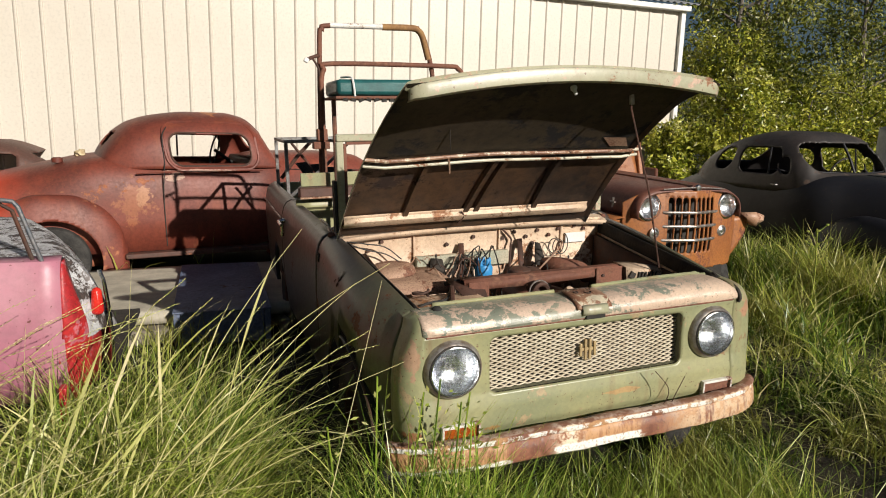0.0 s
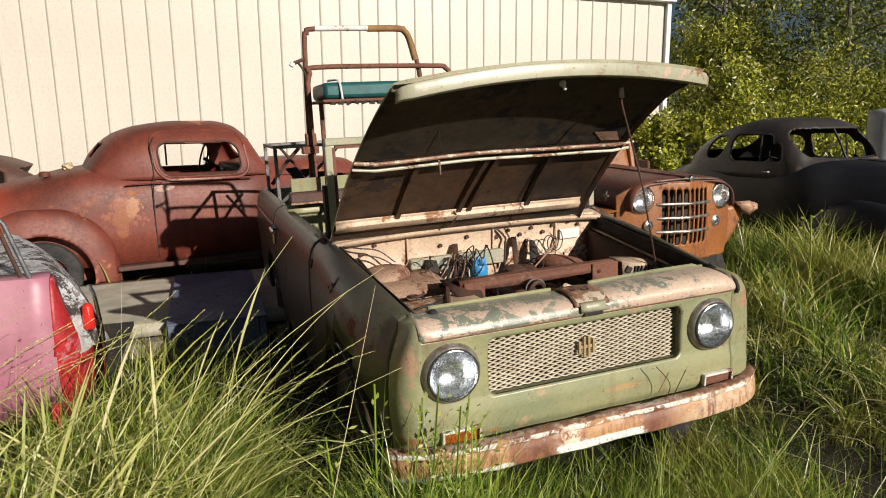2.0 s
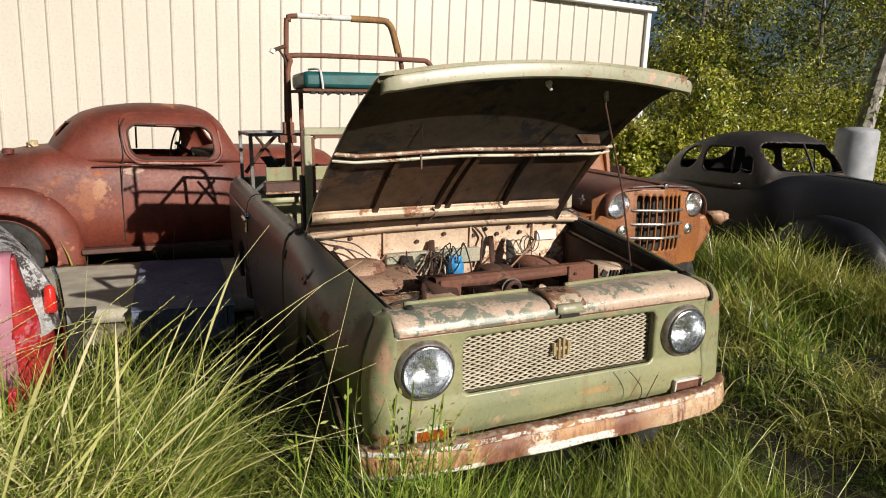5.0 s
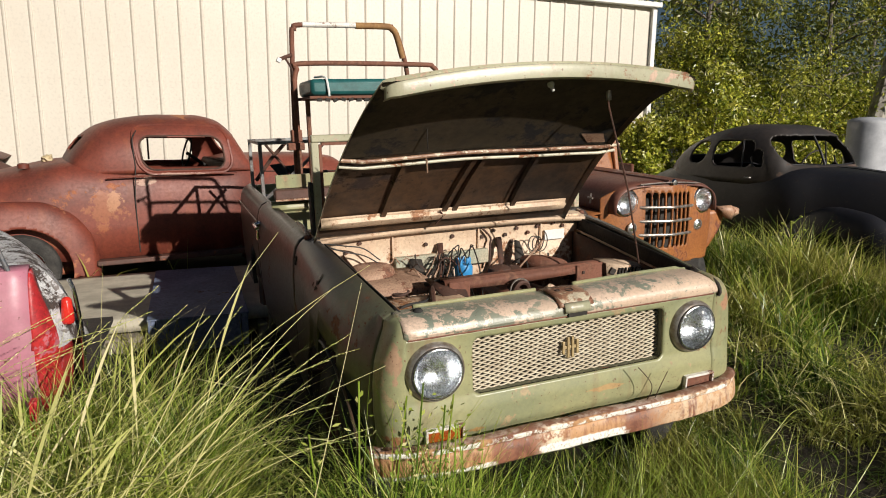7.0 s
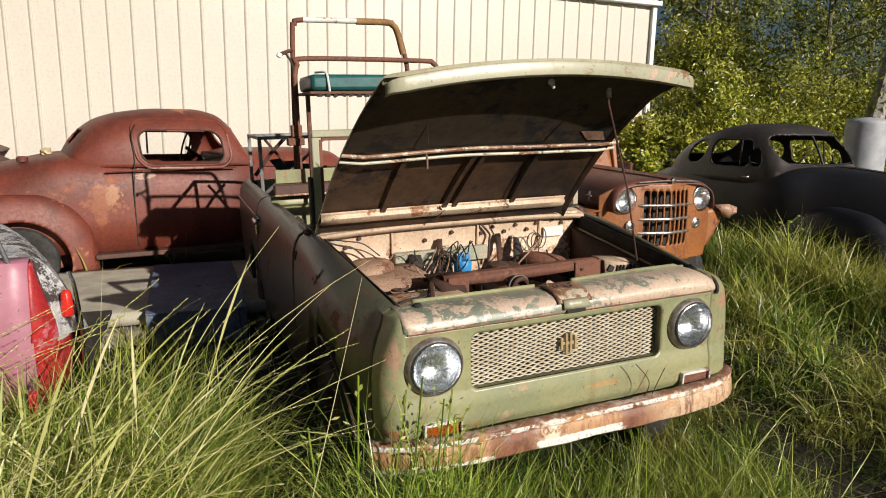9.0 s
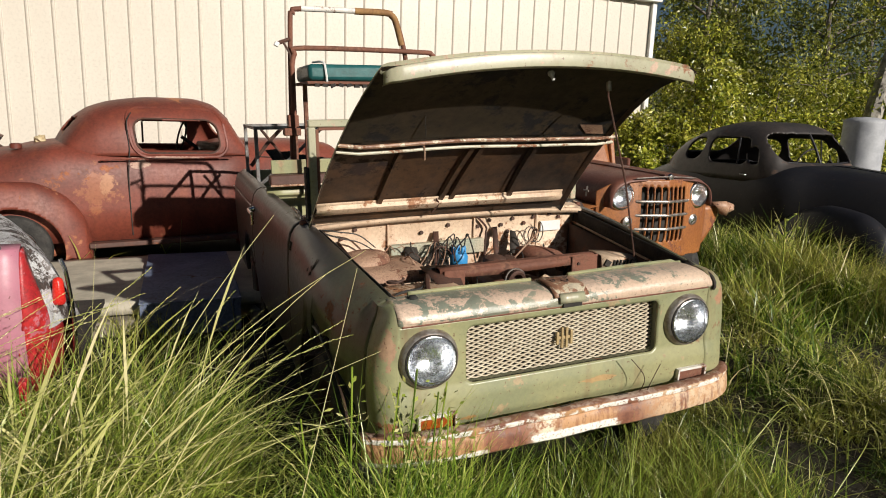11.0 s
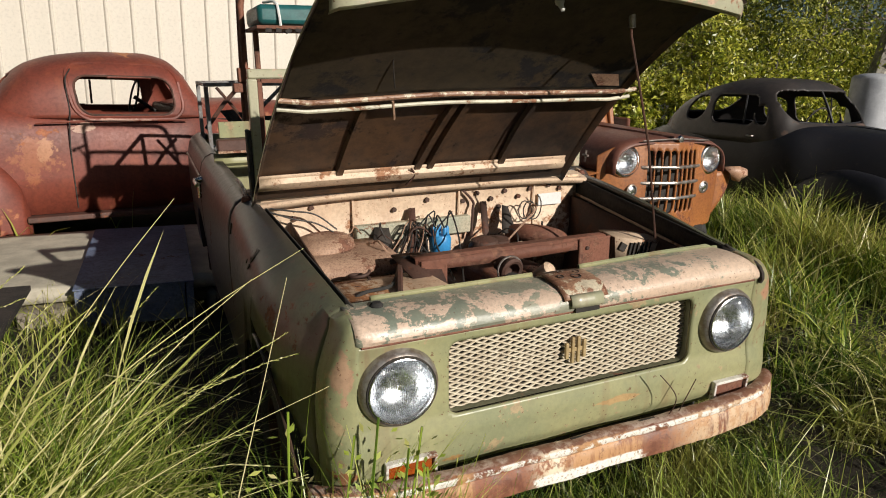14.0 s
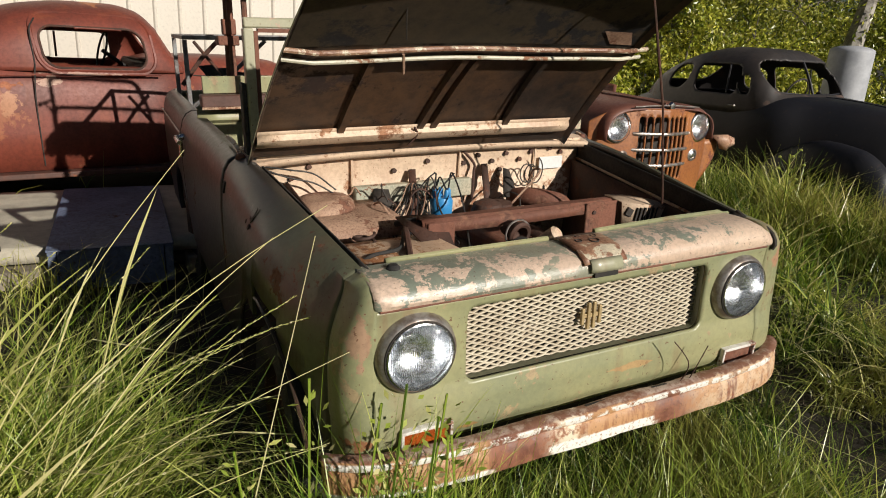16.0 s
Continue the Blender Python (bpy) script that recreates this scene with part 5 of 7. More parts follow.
# ---- rusty coupe by the wall ----
def car_wheels(car, xs, y, r, hub=None):
    for x in xs:
        for s in (-1, 1):
            wheel(car, pose(x, s * y, r * 0.96, s * 90, 0, 0), r, 0.17, hub)


COUPE_CABIN = [(-0.60, 0.40, 1.15, 1.22), (-0.55, 0.55, 1.16, 1.33), (-0.48, 0.62, 1.17, 1.44), (-0.38, 0.665, 1.17, 1.55), (-0.22, 0.71, 1.18, 1.655), (0.02, 0.74, 1.18, 1.725), (0.38, 0.75, 1.18, 1.765), (0.70, 0.75, 1.18, 1.765), (0.90, 0.74, 1.18, 1.725), (1.02, 0.72, 1.18, 1.635), (1.14, 0.69, 1.18, 1.43), (1.24, 0.64, 1.18, 1.26)]


def build_coupe():
    car = thing("coupe", pose(-2.8, 6.78, 0, 0, 0, 30) @ pose(0, 0.80, 0), "rust red vintage coupe without glass, parked along the wall", "car")
    body = shell([(-2.35, 0.25, 0.42, 0.62), (-2.25, 0.52, 0.40, 0.80), (-1.9, 0.64, 0.37, 0.98), (-1.5, 0.70, 0.36, 1.10), (-1.0, 0.765, 0.36, 1.22), (-0.5, 0.79, 0.36, 1.30), (0.0, 0.80, 0.36, 1.28), (0.9, 0.79, 0.36, 1.27), (1.2, 0.72, 0.40, 1.33), (1.8, 0.58, 0.42, 1.34), (2.3, 0.46, 0.44, 1.30), (2.55, 0.30, 0.46, 1.14), (2.60, 0.05, 0.5, 0.8)], 110, 44, box_keys=[(-2.4, 3, 2.6), (-1.2, 4, 3), (-0.6, 6, 5), (1.0, 6, 5), (1.4, 4, 3), (2.7, 3, 2.6)])
    cut(body, lambda x, z: max(abs(x - 0.35) - 0.62, abs(z - 1.30) - 0.08), axes=(0, 2), only=lambda c: abs(c.y) < 0.60, cell=0.0)
    part("body", body, M_COUPE, car, "rust red body with bare orange patches", solid=0.012)
    cab = shell(COUPE_CABIN, 110, 96, 3.4, 2.5)
    cut(cab, rrect(0.485, 1.378, 0.80, 0.325, 0.11, -0.12), only=lambda c: c.y < -0.2, cell=0.03)
    cut(cab, rrect(0.48, 1.365, 0.76, 0.27, 0.09, -0.10), only=lambda c: c.y > 0.2, cell=0.03)
    cut(cab, rrect(0, 1.46, 1.0, 0.22, 0.08), axes=(1, 2), only=lambda c: c.x > 0.80, cell=0.03)
    cut(cab, rrect(0, 1.47, 0.62, 0.14, 0.06), axes=(1, 2), only=lambda c: c.x < -0.30, cell=0.03)
    part("cabin", cab, M_COUPE, car, "rust red rounded roof with empty window openings", solid=0.02)
    for s in (-1, 1):
        rim = [(0.495 + px - 0.12 * pz, s * 0.745, 1.412 + pz) for px, pz in loop_points(0.93, 0.485, 0.15)]
        rim = [(x, s * cabin_width(x, z), z) for x, y, z in rim]
        part("window_moulding", tube(rim + rim[:1], 0.017, 6), M_COUPE, car)
        inner_rim = [(0.485 + px - 0.12 * pz, 0, 1.378 + pz) for px, pz in loop_points(0.81, 0.335, 0.115)]
        part("window_seal", tube([(x, s * (cabin_width(x, z) + 0.002), z) for x, y, z in inner_rim + inner_rim[:1]], 0.010, 6), M_RUST_DARK, car)
        door_edge = [(0.0, s * 0.803, 0.40), (-0.01, s * 0.806, 0.9), (0.005, s * 0.80, 1.15), (0.02, s * 0.745, 1.25), (0.01, s * 0.72, 1.5), (0.06, s * 0.655, 1.60)]
        part("door_seam", tube(door_edge, 0.006, 5, None, 6), M_DARK, car)
        part("belt_moulding", tube([(-0.25, s * 0.790, 1.145), (0.0, s * 0.797, 1.155), (1.0, s * 0.780, 1.165)], 0.009, 6, None, 8), M_COUPE, car)
        part("running_board", box((0.35, s * 0.82, 0.33), (1.5, 0.16, 0.05)), M_COUPE_DARK, car, bevel=0.01)
        rear = shell([(-1.75, 0.02, 0.25, 0.40), (-1.65, 0.12, 0.22, 0.62), (-1.4, 0.17, 0.20, 0.85), (-1.1, 0.19, 0.20, 0.955), (-0.85, 0.19, 0.20, 0.945), (-0.6, 0.17, 0.20, 0.84), (-0.42, 0.13, 0.20, 0.62), (-0.36, 0.05, 0.20, 0.38)], 120, 90, 2.4, 2.4, y0=s * 0.76)
        cut(rear, disc(-1.02, 0.30, 0.42), only=lambda c, s=s: c.y * s > 0.72, cell=0.11)
        part("rear_fender", rear, M_COUPE, car, "rounded rear fender", solid=0.012)
        front = shell([(1.05, 0.05, 0.22, 0.40), (1.25, 0.15, 0.25, 0.66), (1.6, 0.19, 0.30, 0.90), (2.0, 0.20, 0.32, 0.95), (2.4, 0.18, 0.34, 0.86), (2.6, 0.08, 0.38, 0.6)], 50, 36, 2.4, 2.4, y0=s * 0.72)
        cut(front, disc(1.95, 0.32, 0.40), only=lambda c, s=s: c.y * s > 0.68, cell=0.05)
        part("front_fender", front, M_COUPE, car, solid=0.012)
        part("hood_seam", tube([(1.2, s * 0.60, 1.16), (2.4, s * 0.40, 1.12)], 0.006, 5), M_DARK, car)
    car_wheels(car, (-1.02, 1.95), 0.76, 0.33, M_TRIM)
    part("glass_divider", box((0.36, 0.725, 1.365), (0.02, 0.012, 0.25)), M_COUPE_DARK, car)
    part("seat_back", box((-0.10, 0, 1.08), (0.18, 1.2, 0.50), m=pose(0, 0, 0, 0, -12, 0)), M_RUST_DARK, car, bevel=0.05)
    wheelring = [(0.72 + 0.05 * math.sin(a) * 0.9, 0.32 + 0.19 * math.cos(a), 1.33 + 0.17 * math.sin(a)) for a in np.linspace(0, 2 * math.pi, 25)]
    part("steering_wheel", tube(wheelring, 0.011, 6), M_DARK, car)
    part("steering_column", tube([(0.72, 0.32, 1.33), (1.1, 0.32, 1.05)], 0.02, 8), M_DARK, car)
    part("floor_pan", box((0.2, 0, 0.40), (2.6, 1.5, 0.03)), M_RUST_DARK, car)
    part("dashboard", box((1.0, 0, 1.2), (0.10, 1.3, 0.14)), M_COUPE_DARK, car, bevel=0.03)
    part("hinge", turned([(0.05, 0), (0.05, 0.04), (0.03, 0.05), (0, 0.05)], 14, pose(-0.92, -0.42, 1.235)), M_COUPE, car)


def loop_points(w, h, r, n=7):
    pts = []
    for qx, qz, a0 in ((1, 1, 0), (-1, 1, 90), (-1, -1, 180), (1, -1, 270)):
        for k in range(n):
            a = radians(a0 + 90 * k / (n - 1))
            pts.append((qx * (w / 2 - r) + r * math.cos(a), qz * (h / 2 - r) + r * math.sin(a)))
    return pts


def cabin_width(x, z):
    """Half width of the coupe's cabin at a height."""
    _, w, zb, zt = glide(COUPE_CABIN, x)
    s = min(max((z - zb) / (zt - zb), 0), 0.999) ** (2.5 / 2)
    return w * math.sqrt(1 - s * s) ** (2 / 3.4)


build_coupe()


def build_rag():
    """A crumpled pale rag on the coupe's tail."""
    bm = bmesh.new()
    bmesh.ops.create_icosphere(bm, subdivisions=3, radius=0.055)
    for v in bm.verts:
        v.co *= 1 + 0.5 * noise.noise(v.co * 30)
        v.co.z = max(v.co.z * 0.8, -0.035)
    rag = tagged(part("crumpled_rag", bm, M_RAG, smooth=20), "crumpled pale yellow rag on the coupe's tail", "rag")
    rag.matrix_world = pose(-2.8, 6.78, 0, 0, 0, 30) @ pose(-0.70, 0.80, 1.300)


build_rag()


def build_far_sedan():
    """The brown roof behind the coupe's tail."""
    car = thing("old_sedan", pose(-5.75, 8.15, 0, 0, 0, 24), "dull brown rusted sedan behind the coupe", "car")
    part("body", shell([(-2.2, 0.3, 0.4, 0.6), (-1.8, 0.7, 0.36, 0.85), (-0.8, 0.78, 0.35, 0.95), (0.8, 0.78, 0.35, 0.95), (1.9, 0.7, 0.36, 0.9), (2.3, 0.4, 0.4, 0.7)], 60, 30, 5, 4), M_COUPE_DARK, car, solid=0.012)
    roof = shell([(-1.15, 0.62, 0.93, 0.97), (-0.8, 0.66, 0.93, 1.25), (-0.45, 0.66, 0.93, 1.36), (0.4, 0.66, 0.93, 1.38), (0.75, 0.65, 0.93, 1.28), (1.15, 0.62, 0.93, 0.98)], 60, 60, 4.5, 2.6)
    for s in (-1, 1):
        cut(roof, rrect(-0.02, 1.12, 1.25, 0.24, 0.06), only=lambda c, s=s: c.y * s > 0.4, cell=0.02)
    cut(roof, rrect(0, 1.14, 1.0, 0.22, 0.06), axes=(1, 2), only=lambda c: abs(c.x) > 0.7, cell=0.02)
    part("cabin", roof, M_COUPE_DARK, car, "brown rusted roof", solid=0.02)
    car_wheels(car, (-1.3, 1.35), 0.66, 0.32)


build_far_sedan()


# ---- orange truck with the barred grille ----
def build_orange_truck():
    W = pose(1.976, 5.348, 0, 0, 0, 21)
    car = thing("flat_fender_truck", W, "faded orange and maroon truck with barred grille", "truck")
    # front panel
    P = []
    for u in np.linspace(-0.56, 0.56, 160):
        top = 1.235 - 0.10 * max(0, (abs(u) - 0.30) / 0.26) ** 2
        bulge = 0.12 * (abs(u) / 0.56) ** 3 - 0.055 * max(0, 1 - abs(u) / 0.25)
        P.append([(u, bulge - 0.02 * math.sin((z - 0.60) / 0.62 * math.pi), z) for z in np.linspace(0.60, top, 40)])
    bm = sheet(P)
    for i in range(8):
        u = -0.196 + i * 0.056
        cut(bm, rrect(u, 0.960, 0.043, 0.44, 0.020), cell=0.010)
    for s in (-1, 1):
        cut(bm, disc(s * 0.385, 1.104, 0.085), cell=0.012)
    part("front_panel", bm, M_ORANGE, car, "faded orange pressed grille panel", solid=0.02, offset=1)
    part("grille_backing", box((0, 0.07, 0.90), (0.54, 0.01, 0.58)), M_DARK, car)
    for z in (0.845, 0.955, 1.065):
        part("grille_bar", tube([(-0.265, -0.015, z), (-0.235, -0.034, z), (-0.03, -0.080, z), (0.0, -0.086, z), (0.03, -0.080, z), (0.235, -0.034, z), (0.265, -0.015, z)], 0.013, 8), M_STEEL, car, "dull chrome grille bar")
    for s in (-1, 1):
        head = part("headlight", turned([(0.112, -0.01), (0.116, 0.008), (0.108, 0.026), (0.096, 0.032), (0.090, 0.026), (0.088, 0.01)], 36), M_CHROME, car, "chrome rimmed headlight")
        head.matrix_local = pose(s * 0.385, -0.010 + 0.03, 1.104, 90, 0, s * 4)
        part("reflector", turned([(0.087, 0.010), (0.06, -0.03), (0.03, -0.045), (0, -0.05)], 30), M_REFLECT, head)
        part("lens", turned([(0.09, 0.024), (0.06, 0.042), (0.03, 0.05), (0, 0.052)], 30), M_GLASS, head).visible_shadow = False
        park = part("parking_lamp", turned([(0.045, -0.005), (0.045, 0.010), (0.034, 0.016), (0.030, 0.010)], 24), M_STEEL, car)
        park.matrix_local = pose(s * 0.335, -0.014, 0.905, 90, 0, 0)
        part("lens", turned([(0.031, 0.008), (0.018, 0.014), (0, 0.016)], 20), M_REFLECT, park)
        # flat fender
        P = []
        for v in np.linspace(0.04 if s > 0 else -0.02, 1.35, 26):
            out = (0.80 if s > 0 else 0.86) - 0.12 * max(0, 1 - v / 0.35) ** 2
            zt = 1.015 + 0.03 * math.sin(v * 1.6)
            row = [(s * 0.54, v + 0.10, zt + 0.012), (s * 0.68, v + 0.05, zt + 0.006), (s * (out - 0.06), v, zt - 0.002), (s * (out - 0.015), v, zt - 0.02), (s * out, v, zt - 0.045), (s * out, v, zt - (0.05 if s > 0 else 0.16))]
            P.append(row)
        part("fender", sheet(P), M_ORANGE if s < 0 else M_MAROON, car, "flat orange fender" if s < 0 else "dented maroon fender with torn edge", solid=0.008)
        part("fender_apron", sheet([[(s * (0.545 + 0.25 * q), 0.11 + 0.05 * q - 0.04 * math.sin(q * 3.1), z) for z in np.linspace(1.0 - 0.01 * q, 0.60 + 0.36 * q ** 0.8, 8)] for q in np.linspace(0, 1, 10)]), M_ORANGE, car, "curved orange fender apron", solid=0.006)
        wheel(car, pose(s * 0.70, 0.62, 0.35, 0, s * 90, 0), 0.36, 0.18)
        wheel(car, pose(s * 0.70, 3.2, 0.35, 0, s * 90, 0), 0.36, 0.18)
        # windscreen posts and cab sides
        part("windscreen_post", box((s * 0.62, 1.50, 1.46), (0.05, 0.05, 0.46), m=pose(0, 0, 0, -14, 0, 0)), M_ORANGE, car, bevel=0.01)
        part("cab_side", box((s * 0.80, 2.3, 0.98), (0.04, 1.8, 0.66)), M_MAROON, car, bevel=0.02)
    part("fender_tear", sheet([[(0.60, 0.06, 1.035), (0.74, 0.03, 1.040), (0.85, 0.05, 1.010), (0.92, 0.10, 0.985)], [(0.66, 0.04, 0.985), (0.75, 0.01, 0.985), (0.84, 0.03, 0.965), (0.90, 0.09, 0.955)], [(0.70, 0.05, 0.93), (0.76, 0.03, 0.915), (0.80, 0.05, 0.93), (0.86, 0.10, 0.935)]]), M_TORN, car, "torn pale peach fender edge", solid=0.004)
    # hood
    P = []
    for v in np.linspace(-0.03, 1.45, 30):
        k = min(1, (v + 0.03) / 1.45)
        w, zt = 0.50 + 0.13 * k, 1.255 + 0.03 * k - 0.03 * max(0, 1 - (v + 0.03) / 0.08) ** 2
        P.append([(w * math.copysign(abs(math.cos(a)) ** (2 / 4.5), -math.cos(a)), v, 1.02 + (zt - 1.02) * abs(math.sin(a)) ** (2 / 3.2)) for a in np.linspace(0, math.pi, 36)])
    hood = part("hood", sheet(P), M_MAROON, car, "maroon hood with worn paint", solid=0.01)
    part("hood_crease", tube([(0, -0.03, 1.265), (0, 0.5, 1.278), (0, 1.4, 1.296)], 0.012, 6, None, 4), M_MAROON, hood)
    part("hood_badge", turned([(0, 0.02), (0.022, 0.016), (0.03, 0.0)], 20, pose(0.03, -0.045, 1.255, 90, 0, 0)), M_CHROME, hood, "small round chrome badge")
    part("hood_catch", tube([(-0.545, 0.25, 1.16), (-0.55, 0.25, 1.08)], 0.008, 6), M_STEEL, hood)
    part("hood_catch", tube([(-0.55, 0.22, 1.125), (-0.55, 0.28, 1.125)], 0.008, 6), M_STEEL, hood)
    part("cowl", sheet([[(u * (1 - 0.10 * k), 1.44 + 0.10 * k, 1.24 + 0.30 * k - 0.02 * (u / 0.64) ** 2) for k in np.linspace(0, 1, 6)] for u in np.linspace(-0.64, 0.64, 20)]), M_ORANGE, car, "orange cowl with faded paint", solid=0.02)
    part("hood_trim", tube([(-0.30, -0.045, 1.248), (0, -0.05, 1.260), (0.30, -0.045, 1.248)], 0.006, 6, None, 4), M_STEEL, hood, "dull chrome strip")
    part("windscreen_rail", box((0, 1.56, 1.69), (1.30, 0.05, 0.05)), M_ORANGE, car, bevel=0.01)
    part("frame_rail", box((0, 1.9, 0.55), (0.8, 3.8, 0.12)), M_DARK, car)


build_orange_truck()


# ---- black coupe ----
def build_black_car():
    B = pose(4.7, 7.72, 0, 0, 0, 24) @ pose(0, 0, 0, 0, 0, -90)
    car = thing("black_coupe", B, "matt black vintage coupe without glass in long grass", "car")
    # local x points forwards
    body = shell([(-2.75, 0.2, 0.4, 0.55), (-2.6, 0.5, 0.36, 0.80), (-2.2, 0.68, 0.34, 1.05), (-1.7, 0.76, 0.34, 1.19), (-1.0, 0.825, 0.34, 1.24), (-0.2, 0.825, 0.34, 1.25), (0.12, 0.79, 0.36, 1.26), (0.5, 0.66, 0.40, 1.245), (0.9, 0.54, 0.42, 1.205), (1.16, 0.44, 0.45, 1.16), (1.29, 0.34, 0.45, 1.10), (1.37, 0.06, 0.5, 0.92)], 90, 44, box_keys=[(-2.8, 3, 2.6), (-1.9, 4, 3), (-1.5, 6, 5), (0.0, 6, 5), (0.4, 4.2, 3.2), (1.3, 3.6, 2.8), (1.8, 3, 2.6)])
    cut(body, lambda x, z: max(abs(x + 0.72) - 0.60, abs(z - 1.25) - 0.08), axes=(0, 2), only=lambda c: abs(c.y) < 0.60, cell=0.0)
    part("body", body, M_BLACK, car, "matt black body", solid=0.012)
    cab = shell([(-1.95, 0.35, 1.0, 1.14), (-1.75, 0.56, 1.0, 1.33), (-1.45, 0.72, 1.0, 1.53), (-1.10, 0.765, 1.04, 1.67), (-0.72, 0.785, 1.04, 1.735), (-0.42, 0.785, 1.04, 1.73), (-0.26, 0.775, 1.04, 1.70), (-0.15, 0.765, 1.04, 1.635), (-0.05, 0.74, 1.04, 1.50), (0.06, 0.68, 1.04, 1.33), (0.28, 0.46, 1.08, 1.22)], 150, 90, 3.6, 2.8)
    for s in (-1, 1):
        cut(cab, rrect(-0.63, 1.39, 0.56, 0.31, 0.08, -0.05), only=lambda c, s=s: c.y * s > 0.2, cell=0.03)
        cut(cab, rrect(-0.275, 1.345, 0.13, 0.20, 0.05, -0.25), only=lambda c, s=s: c.y * s > 0.5, cell=0.03)
        cut(cab, rrect(-1.16, 1.385, 0.29, 0.28, 0.12, 0.25), only=lambda c, s=s: c.y * s > 0.2, cell=0.03)
    cut(cab, rrect(0, 1.445, 1.32, 0.33, 0.15), axes=(1, 2), only=lambda c: c.x > -0.235, cell=0.03)
    cut(cab, rrect(0, 1.42, 0.85, 0.20, 0.08), axes=(1, 2), only=lambda c: c.x < -1.2, cell=0.03)
    part("cabin", cab, M_BLACK_ROOF, car, "dusty brown black roof with empty window openings", solid=0.02)
    for s in (-1, 1):
        front = shell([(-0.05, 0.05, 0.2, 0.42), (0.15, 0.11, 0.22, 0.60), (0.42, 0.17, 0.25, 0.80), (0.75, 0.20, 0.28, 0.895), (1.06, 0.20, 0.30, 0.86), (1.33, 0.15, 0.34, 0.70), (1.45, 0.03, 0.36, 0.5)], 50, 36, 2.4, 2.4, y0=s * 0.74)
        cut(front, disc(0.8, 0.20, 0.40), only=lambda c, s=s: c.y * s > 0.70, cell=0.05)
        part("front_fender", front, M_BLACK, car, "dull blue black fender", solid=0.012)
        rear = shell([(-2.5, 0.03, 0.25, 0.4), (-2.3, 0.14, 0.22, 0.66), (-1.9, 0.18, 0.2, 0.9), (-1.55, 0.17, 0.2, 0.86), (-1.25, 0.10, 0.2, 0.5)], 44, 30, 2.4, 2.4, y0=s * 0.76)
        part("rear_fender", rear, M_BLACK, car, solid=0.012)
        part("door_handle", tube([(-0.30, s * 0.805, 1.12), (-0.30, s * 0.825, 1.12), (-0.37, s * 0.825, 1.12)], 0.009, 6), M_STEEL, car)
        part("quarter_vent_bar", tube([(-0.46, s * 0.775, 1.24), (-0.48, s * 0.74, 1.54)], 0.009, 6), M_BLACK, car)
    for i in range(13):
        y = -0.24 + 0.04 * i
        part("grille_bar", tube([(1.325 - 1.2 * y * y, y, 1.095 - 0.5 * y * y), (1.385 - 1.2 * y * y, y, 1.00), (1.395 - 1.2 * y * y, y, 0.72)], 0.008, 6, None, 3), M_STEEL, car, "dull chrome grille bar")
    part("windscreen_divider", tube([(0.05, 0, 1.27), (-0.04, 0, 1.45), (-0.15, 0, 1.625)], 0.014, 8, None, 4), M_BLACK, car)
    part("windscreen_rim", tube([(0.00, -0.62, 1.285), (0.06, -0.3, 1.272), (0.075, 0, 1.268), (0.06, 0.3, 1.272), (0.00, 0.62, 1.285)], 0.012, 6, None, 4), M_BLACK, car)
    part("dashboard", box((-0.12, 0, 1.20), (0.14, 1.3, 0.10)), M_DARK, car, bevel=0.03)
    part("hood_crease", tube([(0.2, 0, 1.256), (0.5, 0, 1.244), (0.9, 0, 1.204), (1.16, 0, 1.158), (1.28, 0, 1.10)], 0.010, 6, None, 4), M_BLACK, car)
    car_wheels(car, (-1.9, 0.8), 0.74, 0.30)
    part("seat_back", box((-1.05, 0, 0.74), (0.18, 1.2, 0.5), m=pose(0, 0, 0, 0, -12, 0)), M_DARK, car, bevel=0.05)
    part("floor_pan", box((-0.5, 0, 0.40), (2.6, 1.4, 0.03)), M_DARK, car)
    ringpts = [(-0.36 + 0.06 * math.sin(a), 0.34 + 0.19 * math.cos(a), 1.25 + 0.17 * math.sin(a)) for a in np.linspace(0, 2 * math.pi, 25)]
    part("steering_wheel", tube(ringpts, 0.011, 6), M_DARK, car)


build_black_car()


# ---- grey tank behind the black coupe ----
def build_tank():
    t = tagged(part("water_tank", turned([(0.0, 1.86), (0.15, 1.85), (0.245, 1.825), (0.273, 1.80), (0.278, 1.77), (0.278, 0.0)], 40), M_TANK), "plain grey cylindrical tank with a domed top", "tank")
    t.matrix_world = pose(6.51, 9.59, 0)


build_tank()


